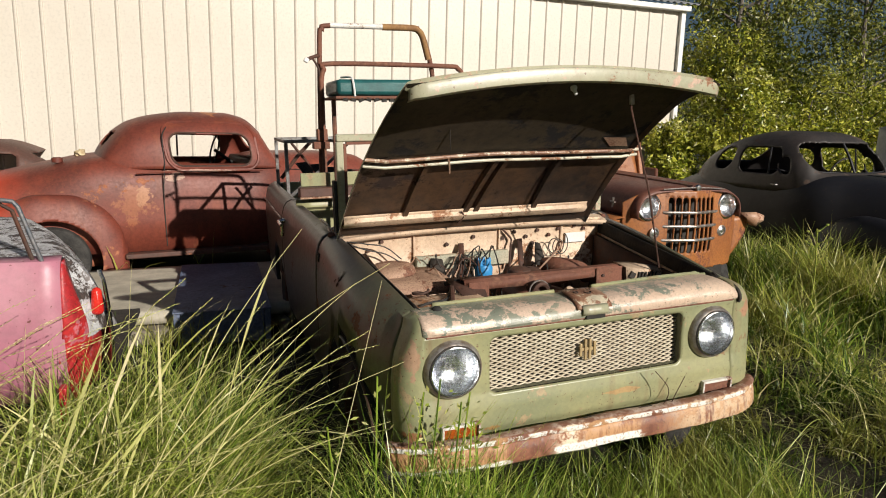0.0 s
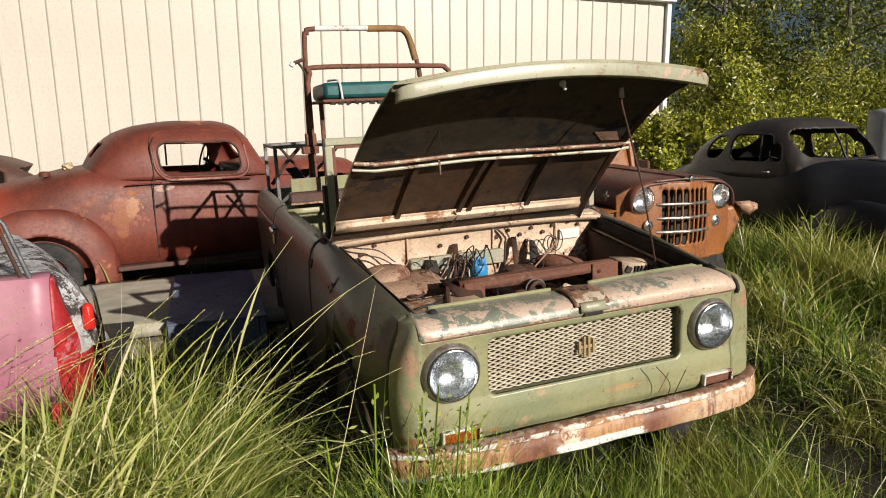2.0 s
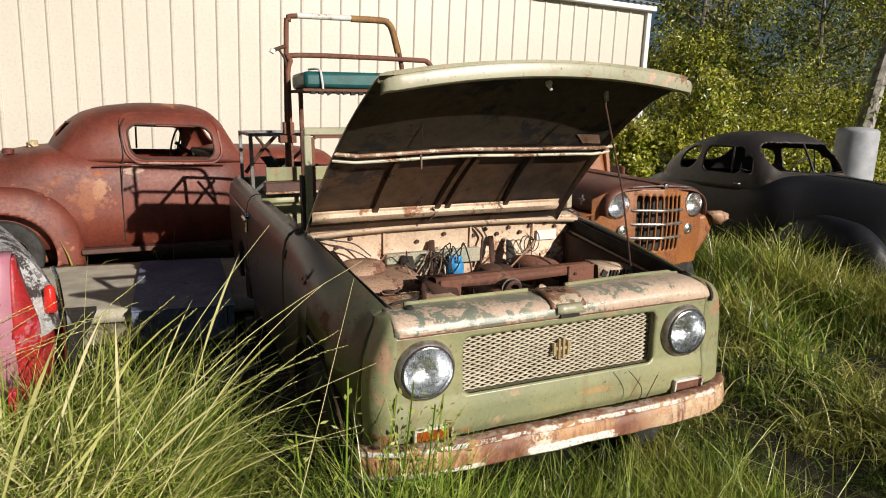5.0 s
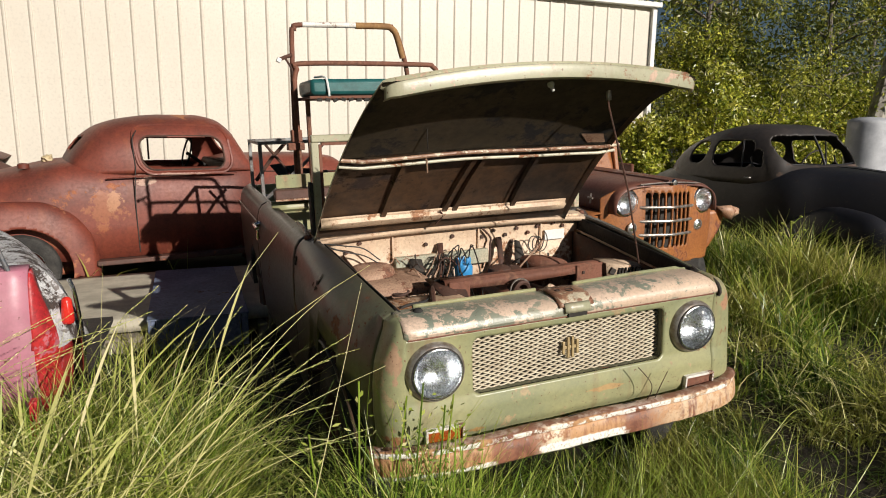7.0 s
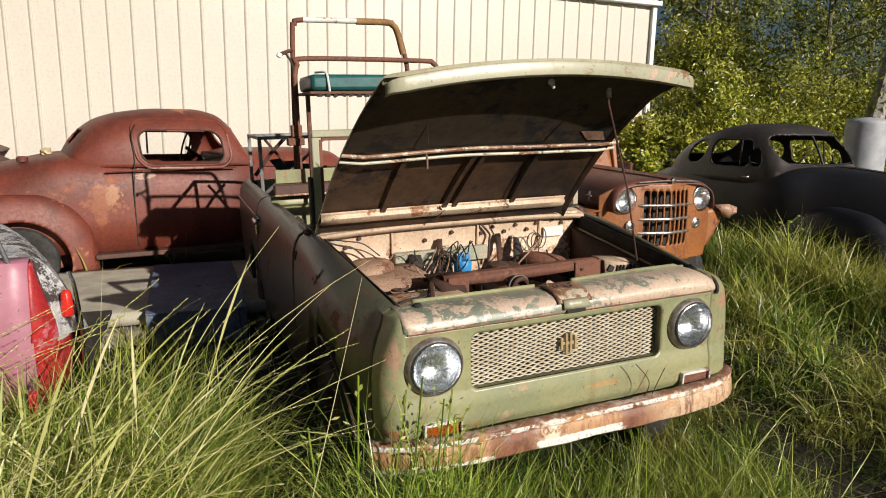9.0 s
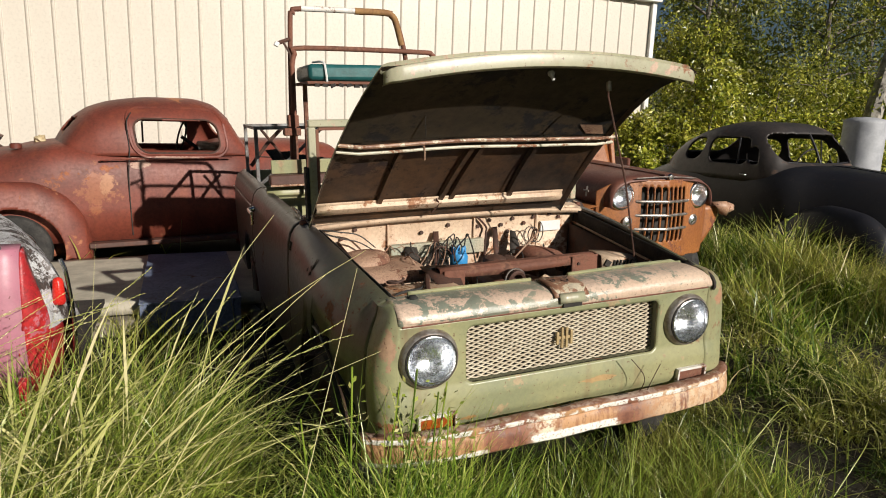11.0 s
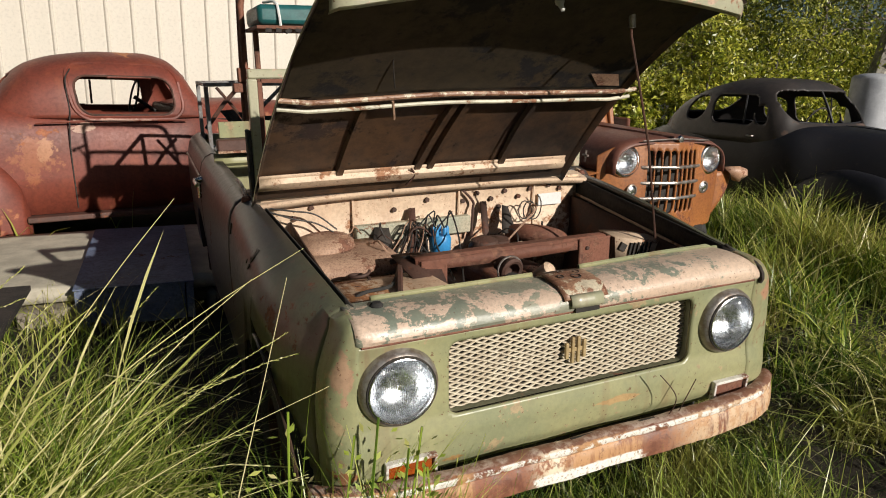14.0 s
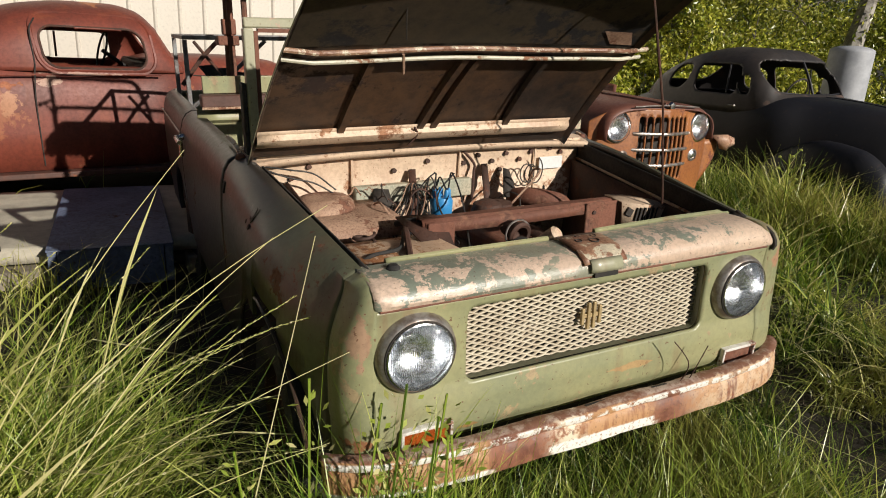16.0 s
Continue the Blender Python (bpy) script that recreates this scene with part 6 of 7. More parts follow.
# ---- red and pink car ----
def build_red_car():
    car = thing("faded_red_car", pose(-1.765, 3.228, 0, 0, 0, 18.5), "faded pink and red car with flaked grey trunk", "car")
    # local x towards its tail, y away across it
    side = [(0.08, 1.005), (0.03, 0.99), (0.005, 0.94), (-0.012, 0.80), (-0.016, 0.68), (0.0, 0.63), (0.0, 0.56), (0.015, 0.44), (0.05, 0.30)]
    part("side_panel", sheet([[(x, y, z) for y, z in side] for x in np.linspace(-2.6, -0.06, 30)]), M_PINK, car, "faded pink side panel", solid=0.02)
    P = []
    for a in np.linspace(0, math.pi / 2, 14):
        P.append([(-0.07 + (0.115 - y * 0.5) * math.sin(a), y + 0.20 * (1 - math.cos(a)), z - 0.40 * math.sin(a) * max(0, (z - 0.55) / 0.45)) for y, z in side])
    part("rear_corner", sheet(P), M_RED, car, "red rear corner with pink edges", solid=0.02)
    def bow(y):
        return 0.095 - 0.22 * (y - 0.1) - 0.08 * (y - 0.1) ** 2
    part("tail_panel", sheet([[(bow(y) + 0.055 - 0.03 * (0.8 - z), y, z) for z in np.linspace(0.30, 0.63, 14)] for y in np.linspace(0.20, 1.42, 26)]), M_RED, car, "red tail panel", solid=0.015)
    P = []
    for y in np.linspace(0.02, 1.60, 34):
        edge = -0.07 + 0.16 * math.sqrt(max(0, 1 - (max(0.2 - y, 0) / 0.2) ** 2)) if y < 0.2 else bow(y) + 0.057
        row = []
        for k in range(30):
            x = -0.95 + (edge + 0.95) * k / 29
            d = max(0, 1 - (edge - x) / 0.26)
            row.append((x, y, 0.995 - 0.375 * d * d - 0.03 * max(0, 1 - y / 0.08) ** 2 + 0.010 * noise.noise(Vector((x * 11, y * 11, 1))) + 0.006 * noise.noise(Vector((x * 40, y * 40, 1)))))
        P.append(row)
    bm = sheet(P)
    cut(bm, rrect(-0.92, 0.78, 0.62, 1.30, 0.08, -0.25), axes=(0, 1), cell=0.03)
    part("trunk_deck", bm, M_FLAKED, car, "flaked grey white trunk deck", solid=0.015)
    part("tail_lamp", box((0.070, 0.115, 0.775), (0.060, 0.06, 0.14), taper=0.75), M_LENS_RED, car, "bright red tail lamp", bevel=0.02)
    part("bumper_guard", tube([(0.085, 0.14, 0.93), (0.108, 0.13, 0.84), (0.125, 0.13, 0.60), (0.115, 0.13, 0.36)], 0.010, 8, None, 5), M_CHROME, car, "pitted chrome guard")
    part("window_frame", tube([(-1.5, 0.03, 1.30), (-0.31, 0.02, 1.305), (-0.235, 0.02, 1.295), (-0.215, 0.02, 1.27), (-0.135, 0.03, 0.99)], 0.011, 8), M_DULL_CHROME, car, "chrome window frame")
    part("window_edge", tube([(-1.5, 0.045, 1.275), (-0.29, 0.04, 1.28), (-0.245, 0.04, 1.25), (-0.175, 0.045, 0.99)], 0.010, 6), M_RUST_DARK, car, "rusty inner window edge")
    part("far_side", box((-1.75, 1.60, 0.60), (1.6, 0.05, 0.62)), M_RED, car, bevel=0.02)
    part("parcel_shelf", box((-0.78, 0.8, 0.90), (0.6, 1.4, 0.03)), M_RUST_DARK, car)
    part("seat_back", box((-1.25, 0.8, 0.78), (0.16, 1.3, 0.40), m=pose(0, 0, 0, 0, -12, 0)), M_FLAKED, car, bevel=0.04)
    part("floor_pan", box((-1.2, 0.8, 0.32), (2.6, 1.5, 0.03)), M_DARK, car)
    for y, t in ((0.16, 90), (1.46, -90)):
        wheel(car, pose(-0.95, y, 0.30, t, 0, 0), 0.32, 0.17)
    part("scratch", tube([(-0.34, -0.010, 0.52), (-0.25, -0.018, 0.72), (-0.12, -0.008, 0.93)], 0.005, 5, None, 4), M_DARK, car)
    part("dent_line", tube([(-0.145, -0.012, 0.90), (-0.10, -0.018, 0.72), (-0.09, -0.012, 0.5)], 0.003, 5, None, 4), M_RED, car)
    # narrow red strip, upright in the grass before the car's rear corner
    board = tagged(part("red_strip", box((0, 0, 0.27), (0.03, 0.05, 0.58)), M_RED, bevel=0.004), "narrow red strip upright in the grass", "board")
    board.matrix_world = pose(-1.765, 3.228, 0, 0, 0, 18.5) @ pose(0, -0.45, 0, 3, 2, 0)


build_red_car()


# ---- plants ----
def blades(name, xs, ys, heights, width, lean, lean_dir, material, label, category, segs=3, seed=1, heads=0.0, base=None, power=1.8, spread=0.55, round_stem=False, droop=0.18, broken=0.0):
    """Grass: tapered bent strips, all in one mesh."""
    rng = np.random.default_rng(seed)
    n = len(xs)
    az = rng.uniform(0, 2 * np.pi, n)
    if lean_dir is not None:
        az = lean_dir + rng.normal(0, spread, n)
    bend = heights * np.abs(rng.normal(lean, lean * 0.45, n))
    face = rng.uniform(0, np.pi, n)
    if round_stem:
        face = SUN_WAY + np.pi / 2 + rng.normal(0, 0.5, n)
    z0 = base if base is not None else np.zeros(n)
    rows = []
    thick = rng.uniform(0.6, 1.4, n)
    # some blades are snapped and hang over
    snap = np.where(rng.random(n) < broken, rng.uniform(0.35, 0.75, n), 2.0)
    turn, fall, reach = rng.normal(0, 1.1, n), rng.uniform(0.9, 1.7, n), rng.uniform(0.3, 0.9, n)
    for k in range(segs + 1):
        t = k / segs
        cx = xs + np.cos(az) * bend * t ** power
        cy = ys + np.sin(az) * bend * t ** power
        cz = z0 + heights * (t - droop * (bend / heights) * t ** 2.4) - 0.02 * (k == 0)
        over = np.maximum(t - snap, 0)
        cx = cx + np.cos(az + turn) * heights * reach * over
        cy = cy + np.sin(az + turn) * heights * reach * over
        cz = np.maximum(cz - heights * fall * over, z0 + 0.005 - 0.03 * (k == 0))
        w = width * (1 - t) ** 0.7 * 0.5 if k < segs else np.zeros(n)
        w = w * thick
        if heads and segs > 3 and k >= segs - 2 and k < segs:
            w = np.where(thick > 1.4 - 0.8 * heads, width * (0.95 if k == segs - 2 else 0.8), w)
        dx, dy = np.cos(face) * w, np.sin(face) * w
        if k < segs:
            rows += [np.stack([cx - dx, cy - dy, cz], 1), np.stack([cx + dx, cy + dy, cz], 1)]
        else:
            rows.append(np.stack([cx, cy, cz], 1))
    per = len(rows)
    V = np.stack(rows, 1).reshape(-1, 3)
    start = np.arange(n) * per
    F = []
    for k in range(segs - 1):
        a = start + 2 * k
        F.append(np.stack([a, a + 1, a + 3, a + 2], 1))
    a = start + 2 * (segs - 1)
    T = np.stack([a, a + 1, a + 2], 1)
    me = bpy.data.meshes.new(name)
    me.from_pydata(V.tolist(), [], np.concatenate(F).tolist() + T.tolist())
    me.materials.append(material)
    me.shade_smooth()
    return tagged(new(name, me), label, category, kind="stuff")


def in_rect(x, y, m, x0, x1, y0, y1):
    """Which points lie in a rectangle of a thing's own plan."""
    i = m.inverted()
    u = i[0][0] * x + i[0][1] * y + i[0][3]
    v = i[1][0] * x + i[1][1] * y + i[1][3]
    return (u > x0) & (u < x1) & (v > y0) & (v < y1)


def field(n, x0, x1, y0, y1, rng):
    return rng.uniform(x0, x1, n), rng.uniform(y0, y1, n)


def build_grass():
    rng = np.random.default_rng(11)

    def keep(x, y):
        bad = in_rect(x, y, TRUCK, -0.84, 0.84, 0.02, 3.85)
        bad |= in_rect(x, y, pose(-1.75, 6.05, 0, 0, 0, 22), -2.2, 2.2, -0.75, 0.75)
        bad |= in_rect(x, y, pose(-2.8, 6.78, 0, 0, 0, 30), -1.7, 2.6, -0.1, 1.7)
        bad |= in_rect(x, y, pose(-1.93, 5.80, 0, 0, 0, 19), -0.4, 0.4, -0.9, 0.9)
        bad |= in_rect(x, y, WALL, -9.6, 8.8, -0.02, 8)
        bad |= in_rect(x, y, pose(-1.86, 3.2, 0, 0, 0, 20), -1.5, 0.0, -1.2, 1.7)
        bad |= in_rect(x, y, pose(1.976, 5.348, 0, 0, 0, 21), -0.8, 0.8, -0.05, 4)
        bad |= in_rect(x, y, pose(4.7, 7.72, 0, 0, 0, 24), -0.8, 0.8, -1.3, 2.6)
        bad |= (np.hypot(x, y) < 0.75)
        bad |= in_rect(x, y, TRUCK, -1.38, -0.84, -0.10, 3.0) & (rng.random(len(x)) < 0.85)
        bad |= in_rect(x, y, TRUCK, -1.15, -0.84, -0.45, -0.10) & (rng.random(len(x)) < 0.60)
        return ~bad

    def patch(n, x0, x1, y0, y1, h, spread, width, lean, name, label, seed, material=M_GRASS, direction=None, segs=3, clump=True, power=1.8, heads=0.0, fan=0.55, rough=False, droop=0.3, broken=0.22):
        x, y = field(n, x0, x1, y0, y1, rng)
        ok = keep(x, y)
        if clump:
            c = np.array([noise.noise(Vector((a * 1.3, b * 1.3, 7))) for a, b in zip(x, y)])
            ok &= rng.random(len(x)) < np.clip(0.60 + 1.1 * c, 0.10, 1)
            hh = h * np.clip(0.9 + 0.8 * c, 0.5, 1.5)
            if rough:
                # tussocks: dense tall tufts with thin hollows between
                d = np.array([noise.noise(Vector((a * 4.2, b * 4.2, 2))) + 0.5 * noise.noise(Vector((a * 10, b * 10, 5))) for a, b in zip(x, y)])
                d = d - 0.30 * np.exp(-((x - 2.25) / 0.42) ** 2 - ((y - 3.45) / 0.40) ** 2) - 0.2 * np.exp(-((x - 1.85) / 0.25) ** 2 - ((y - 3.0) / 0.25) ** 2)
                ok &= rng.random(len(x)) < np.clip(0.55 + 1.5 * d, 0.06, 1)
                hh = hh * np.clip(0.85 + 1.3 * d, 0.40, 1.9)
                segs = 5
        else:
            hh = np.full(len(x), h)
        hh = hh * rng.uniform(1 - spread, 1 + spread, len(x))
        x, y, hh = x[ok], y[ok], hh[ok]
        base = np.array([ground_height(a, b) for a, b in zip(x, y)])
        return blades(name, x, y, hh, width, lean, direction, material, label, "grass", segs, seed, heads, base, power, fan, material is M_STRAW, 0.5 if rough else droop, broken)

    patch(62000, 0.3, 5.0, 0.9, 4.2, 0.17, 0.6, 0.0098, 1.0, "grass", "long green grass beside the truck", 1, M_GRASS_SHADED, rough=True)
    patch(56000, 1.6, 8.5, 4.0, 10.5, 0.27, 0.55, 0.0125, 0.85, "grass", "long green grass round the parked vehicles", 2, rough=True)
    patch(22000, -1.6, 1.6, 0.9, 2.9, 0.23, 0.6, 0.0085, 0.6, "grass", "green grass in front of the bumper", 3, M_GRASS_SHADED, rough=True)
    patch(9000, -4.0, -0.2, 1.5, 6.0, 0.30, 0.5, 0.008, 0.6, "grass", "green grass between the cars", 4)
    patch(24000, -12, 16, 6, 30, 0.5, 0.5, 0.018, 0.45, "grass", "rough grass behind the vehicles", 5)
    patch(60000, -9, 9, -9, 1.2, 0.32, 0.5, 0.020, 0.8, "grass", "rough grass of the yard", 6)
    patch(380, -2.5, -0.90, 1.7, 2.9, 0.88, 0.35, 0.0058, 0.80, "tall_grass", "pale straw coloured stems leaning over", 7, M_STRAW, 0.2, 7, False, 1.6, 0.4, 1.0)
    patch(800, -2.5, -0.95, 1.25, 2.6, 0.66, 0.45, 0.0036, 0.85, "tall_grass", "tangled straw coloured stems", 14, M_STRAW, None, 6, False, 1.5, 0.4)
    patch(2600, -2.4, -0.85, 1.2, 2.6, 0.58, 0.45, 0.0115, 0.85, "tall_grass", "tall yellow green grass clump", 8, M_SEED, None, 6, False, 2.2)
    patch(13500, -2.4, -0.72, 1.1, 2.7, 0.44, 0.5, 0.0100, 0.65, "tall_grass", "green grass at the foot of the clump", 13, M_GREEN, None, 5, False, 1.7)
    patch(1100, -2.2, -0.60, 1.1, 1.9, 0.38, 0.4, 0.010, 0.9, "tall_grass", "broad green blades in the clump", 16, M_GREEN, None, 6, False, 2.2)
    patch(1300, -0.85, 0.25, 1.25, 2.2, 0.50, 0.5, 0.0075, 0.45, "tall_grass", "green grass by the front wheel", 12, M_GREEN, None, 5, False, 1.6)
    patch(2400, 0.5, 5.5, 1.2, 6.5, 0.30, 0.4, 0.0070, 1.4, "dry_grass", "dry pale stalks among the grass", 9, M_STRAW, None, 5, True)
    patch(7200, 2.7, 7.0, 4.9, 7.3, 0.52, 0.4, 0.012, 0.6, "tall_grass", "taller grass against the black coupe", 10, M_GRASS, None, 5, True)
    patch(5000, 4.2, 8.2, 4.9, 6.7, 0.58, 0.4, 0.012, 0.6, "tall_grass", "tall grass round the black fender", 17, M_GRASS, None, 5, False)
    patch(260, -2.4, -1.0, 1.3, 2.2, 0.56, 0.35, 0.0095, 1.1, "tall_grass", "broad yellow green leaves bending over", 18, M_SEED, 0.2, 8, False, 2.6, 0.0, 1.4)
    patch(1500, -2.7, -0.80, 1.35, 2.5, 0.56, 0.45, 0.0052, 1.15, "tall_grass", "dense pale straw blades bent over to one side", 21, M_STRAW, 0.15, 7, False, 1.35, 0.0, 0.95, broken=0.4)
    patch(2600, -2.6, -0.80, 1.35, 2.5, 0.52, 0.45, 0.0105, 1.05, "tall_grass", "dense yellow green blades bent over to one side", 22, M_SEED, 0.2, 7, False, 1.5, 0.0, 1.1, broken=0.45)
    patch(4200, -1.35, -0.20, 1.35, 2.15, 0.44, 0.5, 0.0075, 0.75, "tall_grass", "green blades arching beside the wheel", 23, M_GREEN, None, 6, False, 2.2)
    patch(3600, -1.75, -0.62, 2.25, 3.15, 0.56, 0.45, 0.0090, 0.60, "tall_grass", "fresh green grass at the back of the clump", 28, M_GREEN, None, 7, False, 2.0, broken=0.4)
    patch(900, -1.75, -0.70, 2.15, 3.0, 0.66, 0.40, 0.0090, 0.85, "tall_grass", "yellow green blades at the back of the clump", 29, M_SEED, None, 7, False, 2.2, broken=0.4)
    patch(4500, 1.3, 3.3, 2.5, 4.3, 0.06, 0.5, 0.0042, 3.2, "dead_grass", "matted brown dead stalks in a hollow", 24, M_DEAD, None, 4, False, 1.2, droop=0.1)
    # grass that hides the foot of the black coupe
    side = pose(4.7, 7.72, 0, 0, 0, 24)
    u, v = np.concatenate([rng.uniform(-1.75, -0.90, 6500), rng.uniform(-1.6, 0.9, 2600)]), np.concatenate([rng.uniform(-1.7, 0.5, 6500), rng.uniform(-2.4, -1.45, 2600)])
    x, y = side[0][0] * u + side[0][1] * v + side[0][3], side[1][0] * u + side[1][1] * v + side[1][3]
    c = np.array([noise.noise(Vector((a * 2.6, b * 2.6, 4))) for a, b in zip(x, y)])
    blades("tall_grass", x, y, np.clip(0.60 + 0.35 * c, 0.3, 0.9) * rng.uniform(0.6, 1.3, len(x)), 0.0125, 0.6, None, M_GRASS, "tall green grass before the black coupe", "grass", 5, 26, droop=0.35, broken=0.3)
    # tall scraggly blades before the bumper's end
    u, v = rng.uniform(-0.98, -0.58, 420), rng.uniform(-0.42, -0.22, 420)
    x, y = TRUCK[0][0] * u + TRUCK[0][1] * v + TRUCK[0][3], TRUCK[1][0] * u + TRUCK[1][1] * v + TRUCK[1][3]
    blades("tall_grass", x, y, rng.uniform(0.55, 1.02, 420) - 0.9 * np.clip(u + 0.80, 0, 1), 0.0075, 0.35, None, M_GREEN, "scraggly green grass hiding the end of the bumper", "grass", 7, 27, power=2.0, droop=0.4, broken=0.45)
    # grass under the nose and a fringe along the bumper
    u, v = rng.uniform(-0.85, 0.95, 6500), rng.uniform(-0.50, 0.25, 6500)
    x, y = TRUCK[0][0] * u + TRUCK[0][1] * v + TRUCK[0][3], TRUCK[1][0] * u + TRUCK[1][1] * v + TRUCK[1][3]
    blades("grass", x, y, rng.uniform(0.14, 0.38, 6500), 0.0052, 0.6, None, M_GRASS_SHADED, "fresh green grass under the bumper with shade in its colour", "grass", 4, 25, droop=0.4)
    u, v = np.concatenate([rng.uniform(-0.70, 0.95, 2000), rng.uniform(-1.05, -0.50, 900), rng.uniform(-0.5, 0.9, 200)]), np.concatenate([rng.uniform(-0.55, -0.05, 2000), rng.uniform(-0.50, -0.20, 1100)])
    x, y = TRUCK[0][0] * u + TRUCK[0][1] * v + TRUCK[0][3], TRUCK[1][0] * u + TRUCK[1][1] * v + TRUCK[1][3]
    blades("grass", x, y, np.concatenate([rng.uniform(0.2, 0.46, 2000), rng.uniform(0.35, 0.80, 900), rng.uniform(0.4, 0.62, 200)]), 0.0055, 0.5, None, M_GREEN, "grass standing against the bumper", "grass", 4, 15)


build_grass()


def build_seed_heads():
    """Long stems with seed heads over the tall clump."""
    rnd = random.Random(21)
    for i in range(84):
        x, y = rnd.uniform(-2.3, -0.95), rnd.uniform(1.45, 2.6)
        h = rnd.uniform(0.85, 1.32)
        a = rnd.gauss(0.2, 0.95)
        L = rnd.uniform(0.45, 1.15)
        q = rnd.uniform(1.2, 2.3)
        pts = [Vector((x + math.cos(a) * L * t ** q, y + math.sin(a) * L * t ** q, h * (t - 0.10 * t * t - 0.12 * L * t ** 4))) for t in np.linspace(0, 1, 9)]
        st = thing("grass_plant", Matrix(), "tall pale grass plant with a seed head", "grass", "seeding grass plants")
        part("stem", tube(pts, 0.002, 4, radii=[0.0015 - 0.0009 * k / 8 for k in range(9)]), M_STRAW, st)
        bm = bmesh.new()
        for k in range(34):
            t = 0.74 + 0.26 * k / 34
            j = min(int(t * 8), 7)
            p = pts[j].lerp(pts[j + 1], t * 8 - j)
            along = (pts[j + 1] - pts[j]).normalized()
            out = Vector((rnd.uniform(-1, 1), rnd.uniform(-1, 1), rnd.uniform(-1, 1))).normalized()
            d = (along + out * 0.35).normalized() * rnd.uniform(0.010, 0.020)
            side = d.cross(out).normalized() * 0.0022
            v = [bm.verts.new(q) for q in (p, p + d * 0.5 + side, p + d, p + d * 0.5 - side)]
            bm.faces.new(v)
        part("seed_head", bm, M_STRAW, st)


build_seed_heads()


def build_stalks():
    """Single long blades and dry stalks that stand apart."""
    def stalk(points, r, label, material=M_STRAW, name="grass_stalk"):
        line = spline(points, 8)
        n = len(line)
        ob = part(name, tube(line, r * 0.8, 5, radii=[r * 0.8 * (1 - 0.75 * k / (n - 1)) for k in range(n)]), material)
        tagged(ob, label, "grass", "single long grass stalks")
    for tip, mid, foot in HERO:
        d = Vector(mid) - Vector(tip)
        n = min(5.0, -mid[2] / d.z)
        g = max(0.0, mid[2] + d.z * n) / n ** 2
        stalk([Vector(mid) + d * k - Vector((0, 0, g * k * k)) for k in np.linspace(n, 0, 6)] + [tip], 0.0034, "single long pale grass blade before the fender")
    rnd = random.Random(77)
    for i in range(16):
        x, y = rnd.uniform(1.5, 3.6), rnd.uniform(1.8, 4.8)
        a, L = rnd.uniform(0, 6.28), rnd.uniform(0.3, 0.75)
        h = rnd.uniform(0.12, 0.3)
        stalk([(x, y, 0.03), (x + 0.4 * L * math.cos(a), y + 0.4 * L * math.sin(a), h), (x + L * math.cos(a + 0.2), y + L * math.sin(a + 0.2), h * rnd.uniform(0.5, 1.1))], 0.004, "dry pale bent stalk lying on the grass", M_SEED, "dry_stalk")
    for i in range(22):
        u, v = rnd.uniform(-1.35, -0.80), rnd.uniform(-0.55, 0.15)
        p = TRUCK @ Vector((u, v, 0))
        a, L, h = rnd.gauss(0.4, 0.9), rnd.uniform(0.1, 0.35), rnd.uniform(0.4, 0.75)
        stalk([(p.x, p.y, 0), (p.x + 0.35 * L * math.cos(a), p.y + 0.35 * L * math.sin(a), h * 0.65), (p.x + L * math.cos(a), p.y + L * math.sin(a), h)], 0.0042, "thin green stalk beside the front wheel", M_GRASS)
    # leafy weeds before the bumper's end
    for k, (u, v, h) in enumerate(((-0.80, -0.30, 0.92), (-0.68, -0.30, 0.84), (-0.92, -0.26, 0.90), (-0.57, -0.30, 0.74), (-1.05, -0.10, 0.72), (-0.74, -0.34, 0.86), (-0.86, -0.34, 0.88), (-0.63, -0.34, 0.74))):
        foot = TRUCK @ Vector((u, v, 0))
        herb = thing("leafy_weed", pose(foot.x, foot.y, 0, 0, 0, 70 * k), "thin leafy yellow green weed by the bumper", "weed", "weeds by the bumper")
        line = spline([(0, 0, 0), (0.02, 0.01, h * 0.5), (0.05, -0.02, h)], 8)
        part("stem", tube(line, 0.003, 5), M_GREEN, herb)
        bm = bmesh.new()
        for q in range(46):
            p = line[min(int((0.35 + 0.65 * q / 46) * 16), 16)]
            d = Vector((rnd.uniform(-1, 1), rnd.uniform(-1, 1), rnd.uniform(-0.2, 0.9))).normalized()
            p = p + d * rnd.uniform(0.0, 0.07)
            w = d.cross(Vector((rnd.uniform(-1, 1), rnd.uniform(-1, 1), 1))).normalized() * 0.0055
            L = rnd.uniform(0.018, 0.034)
            bm.faces.new([bm.verts.new(c) for c in (p, p + d * L * 0.5 + w, p + d * L, p + d * L * 0.5 - w)])
        part("leaves", bm, M_SEED, herb)
    sprig = thing("dry_sprig", TRUCK @ pose(0.30, -0.118, 0.600), "dark dry sprig growing through the bumper", "weed")
    for pts in (((0, 0, 0), (0.012, -0.012, 0.04), (0.010, -0.016, 0.075), (-0.012, -0.012, 0.11), (-0.045, 0.0, 0.150)), ((0.04, 0, 0), (0.055, -0.01, 0.05), (0.09, -0.012, 0.115))):
        part("twig", tube(pts, 0.0018, 5, None, 5), M_RUST_DARK, sprig)
    # a flowering weed by the orange truck
    weed = thing("tall_weed", pose(3.15, 5.55, 0), "thin green weed with small pale heads", "weed")
    part("stem", tube([(0, 0, 0), (0.02, 0, 0.5), (0.0, 0.02, 0.92)], 0.006, 6, None, 5), M_GRASS, weed)
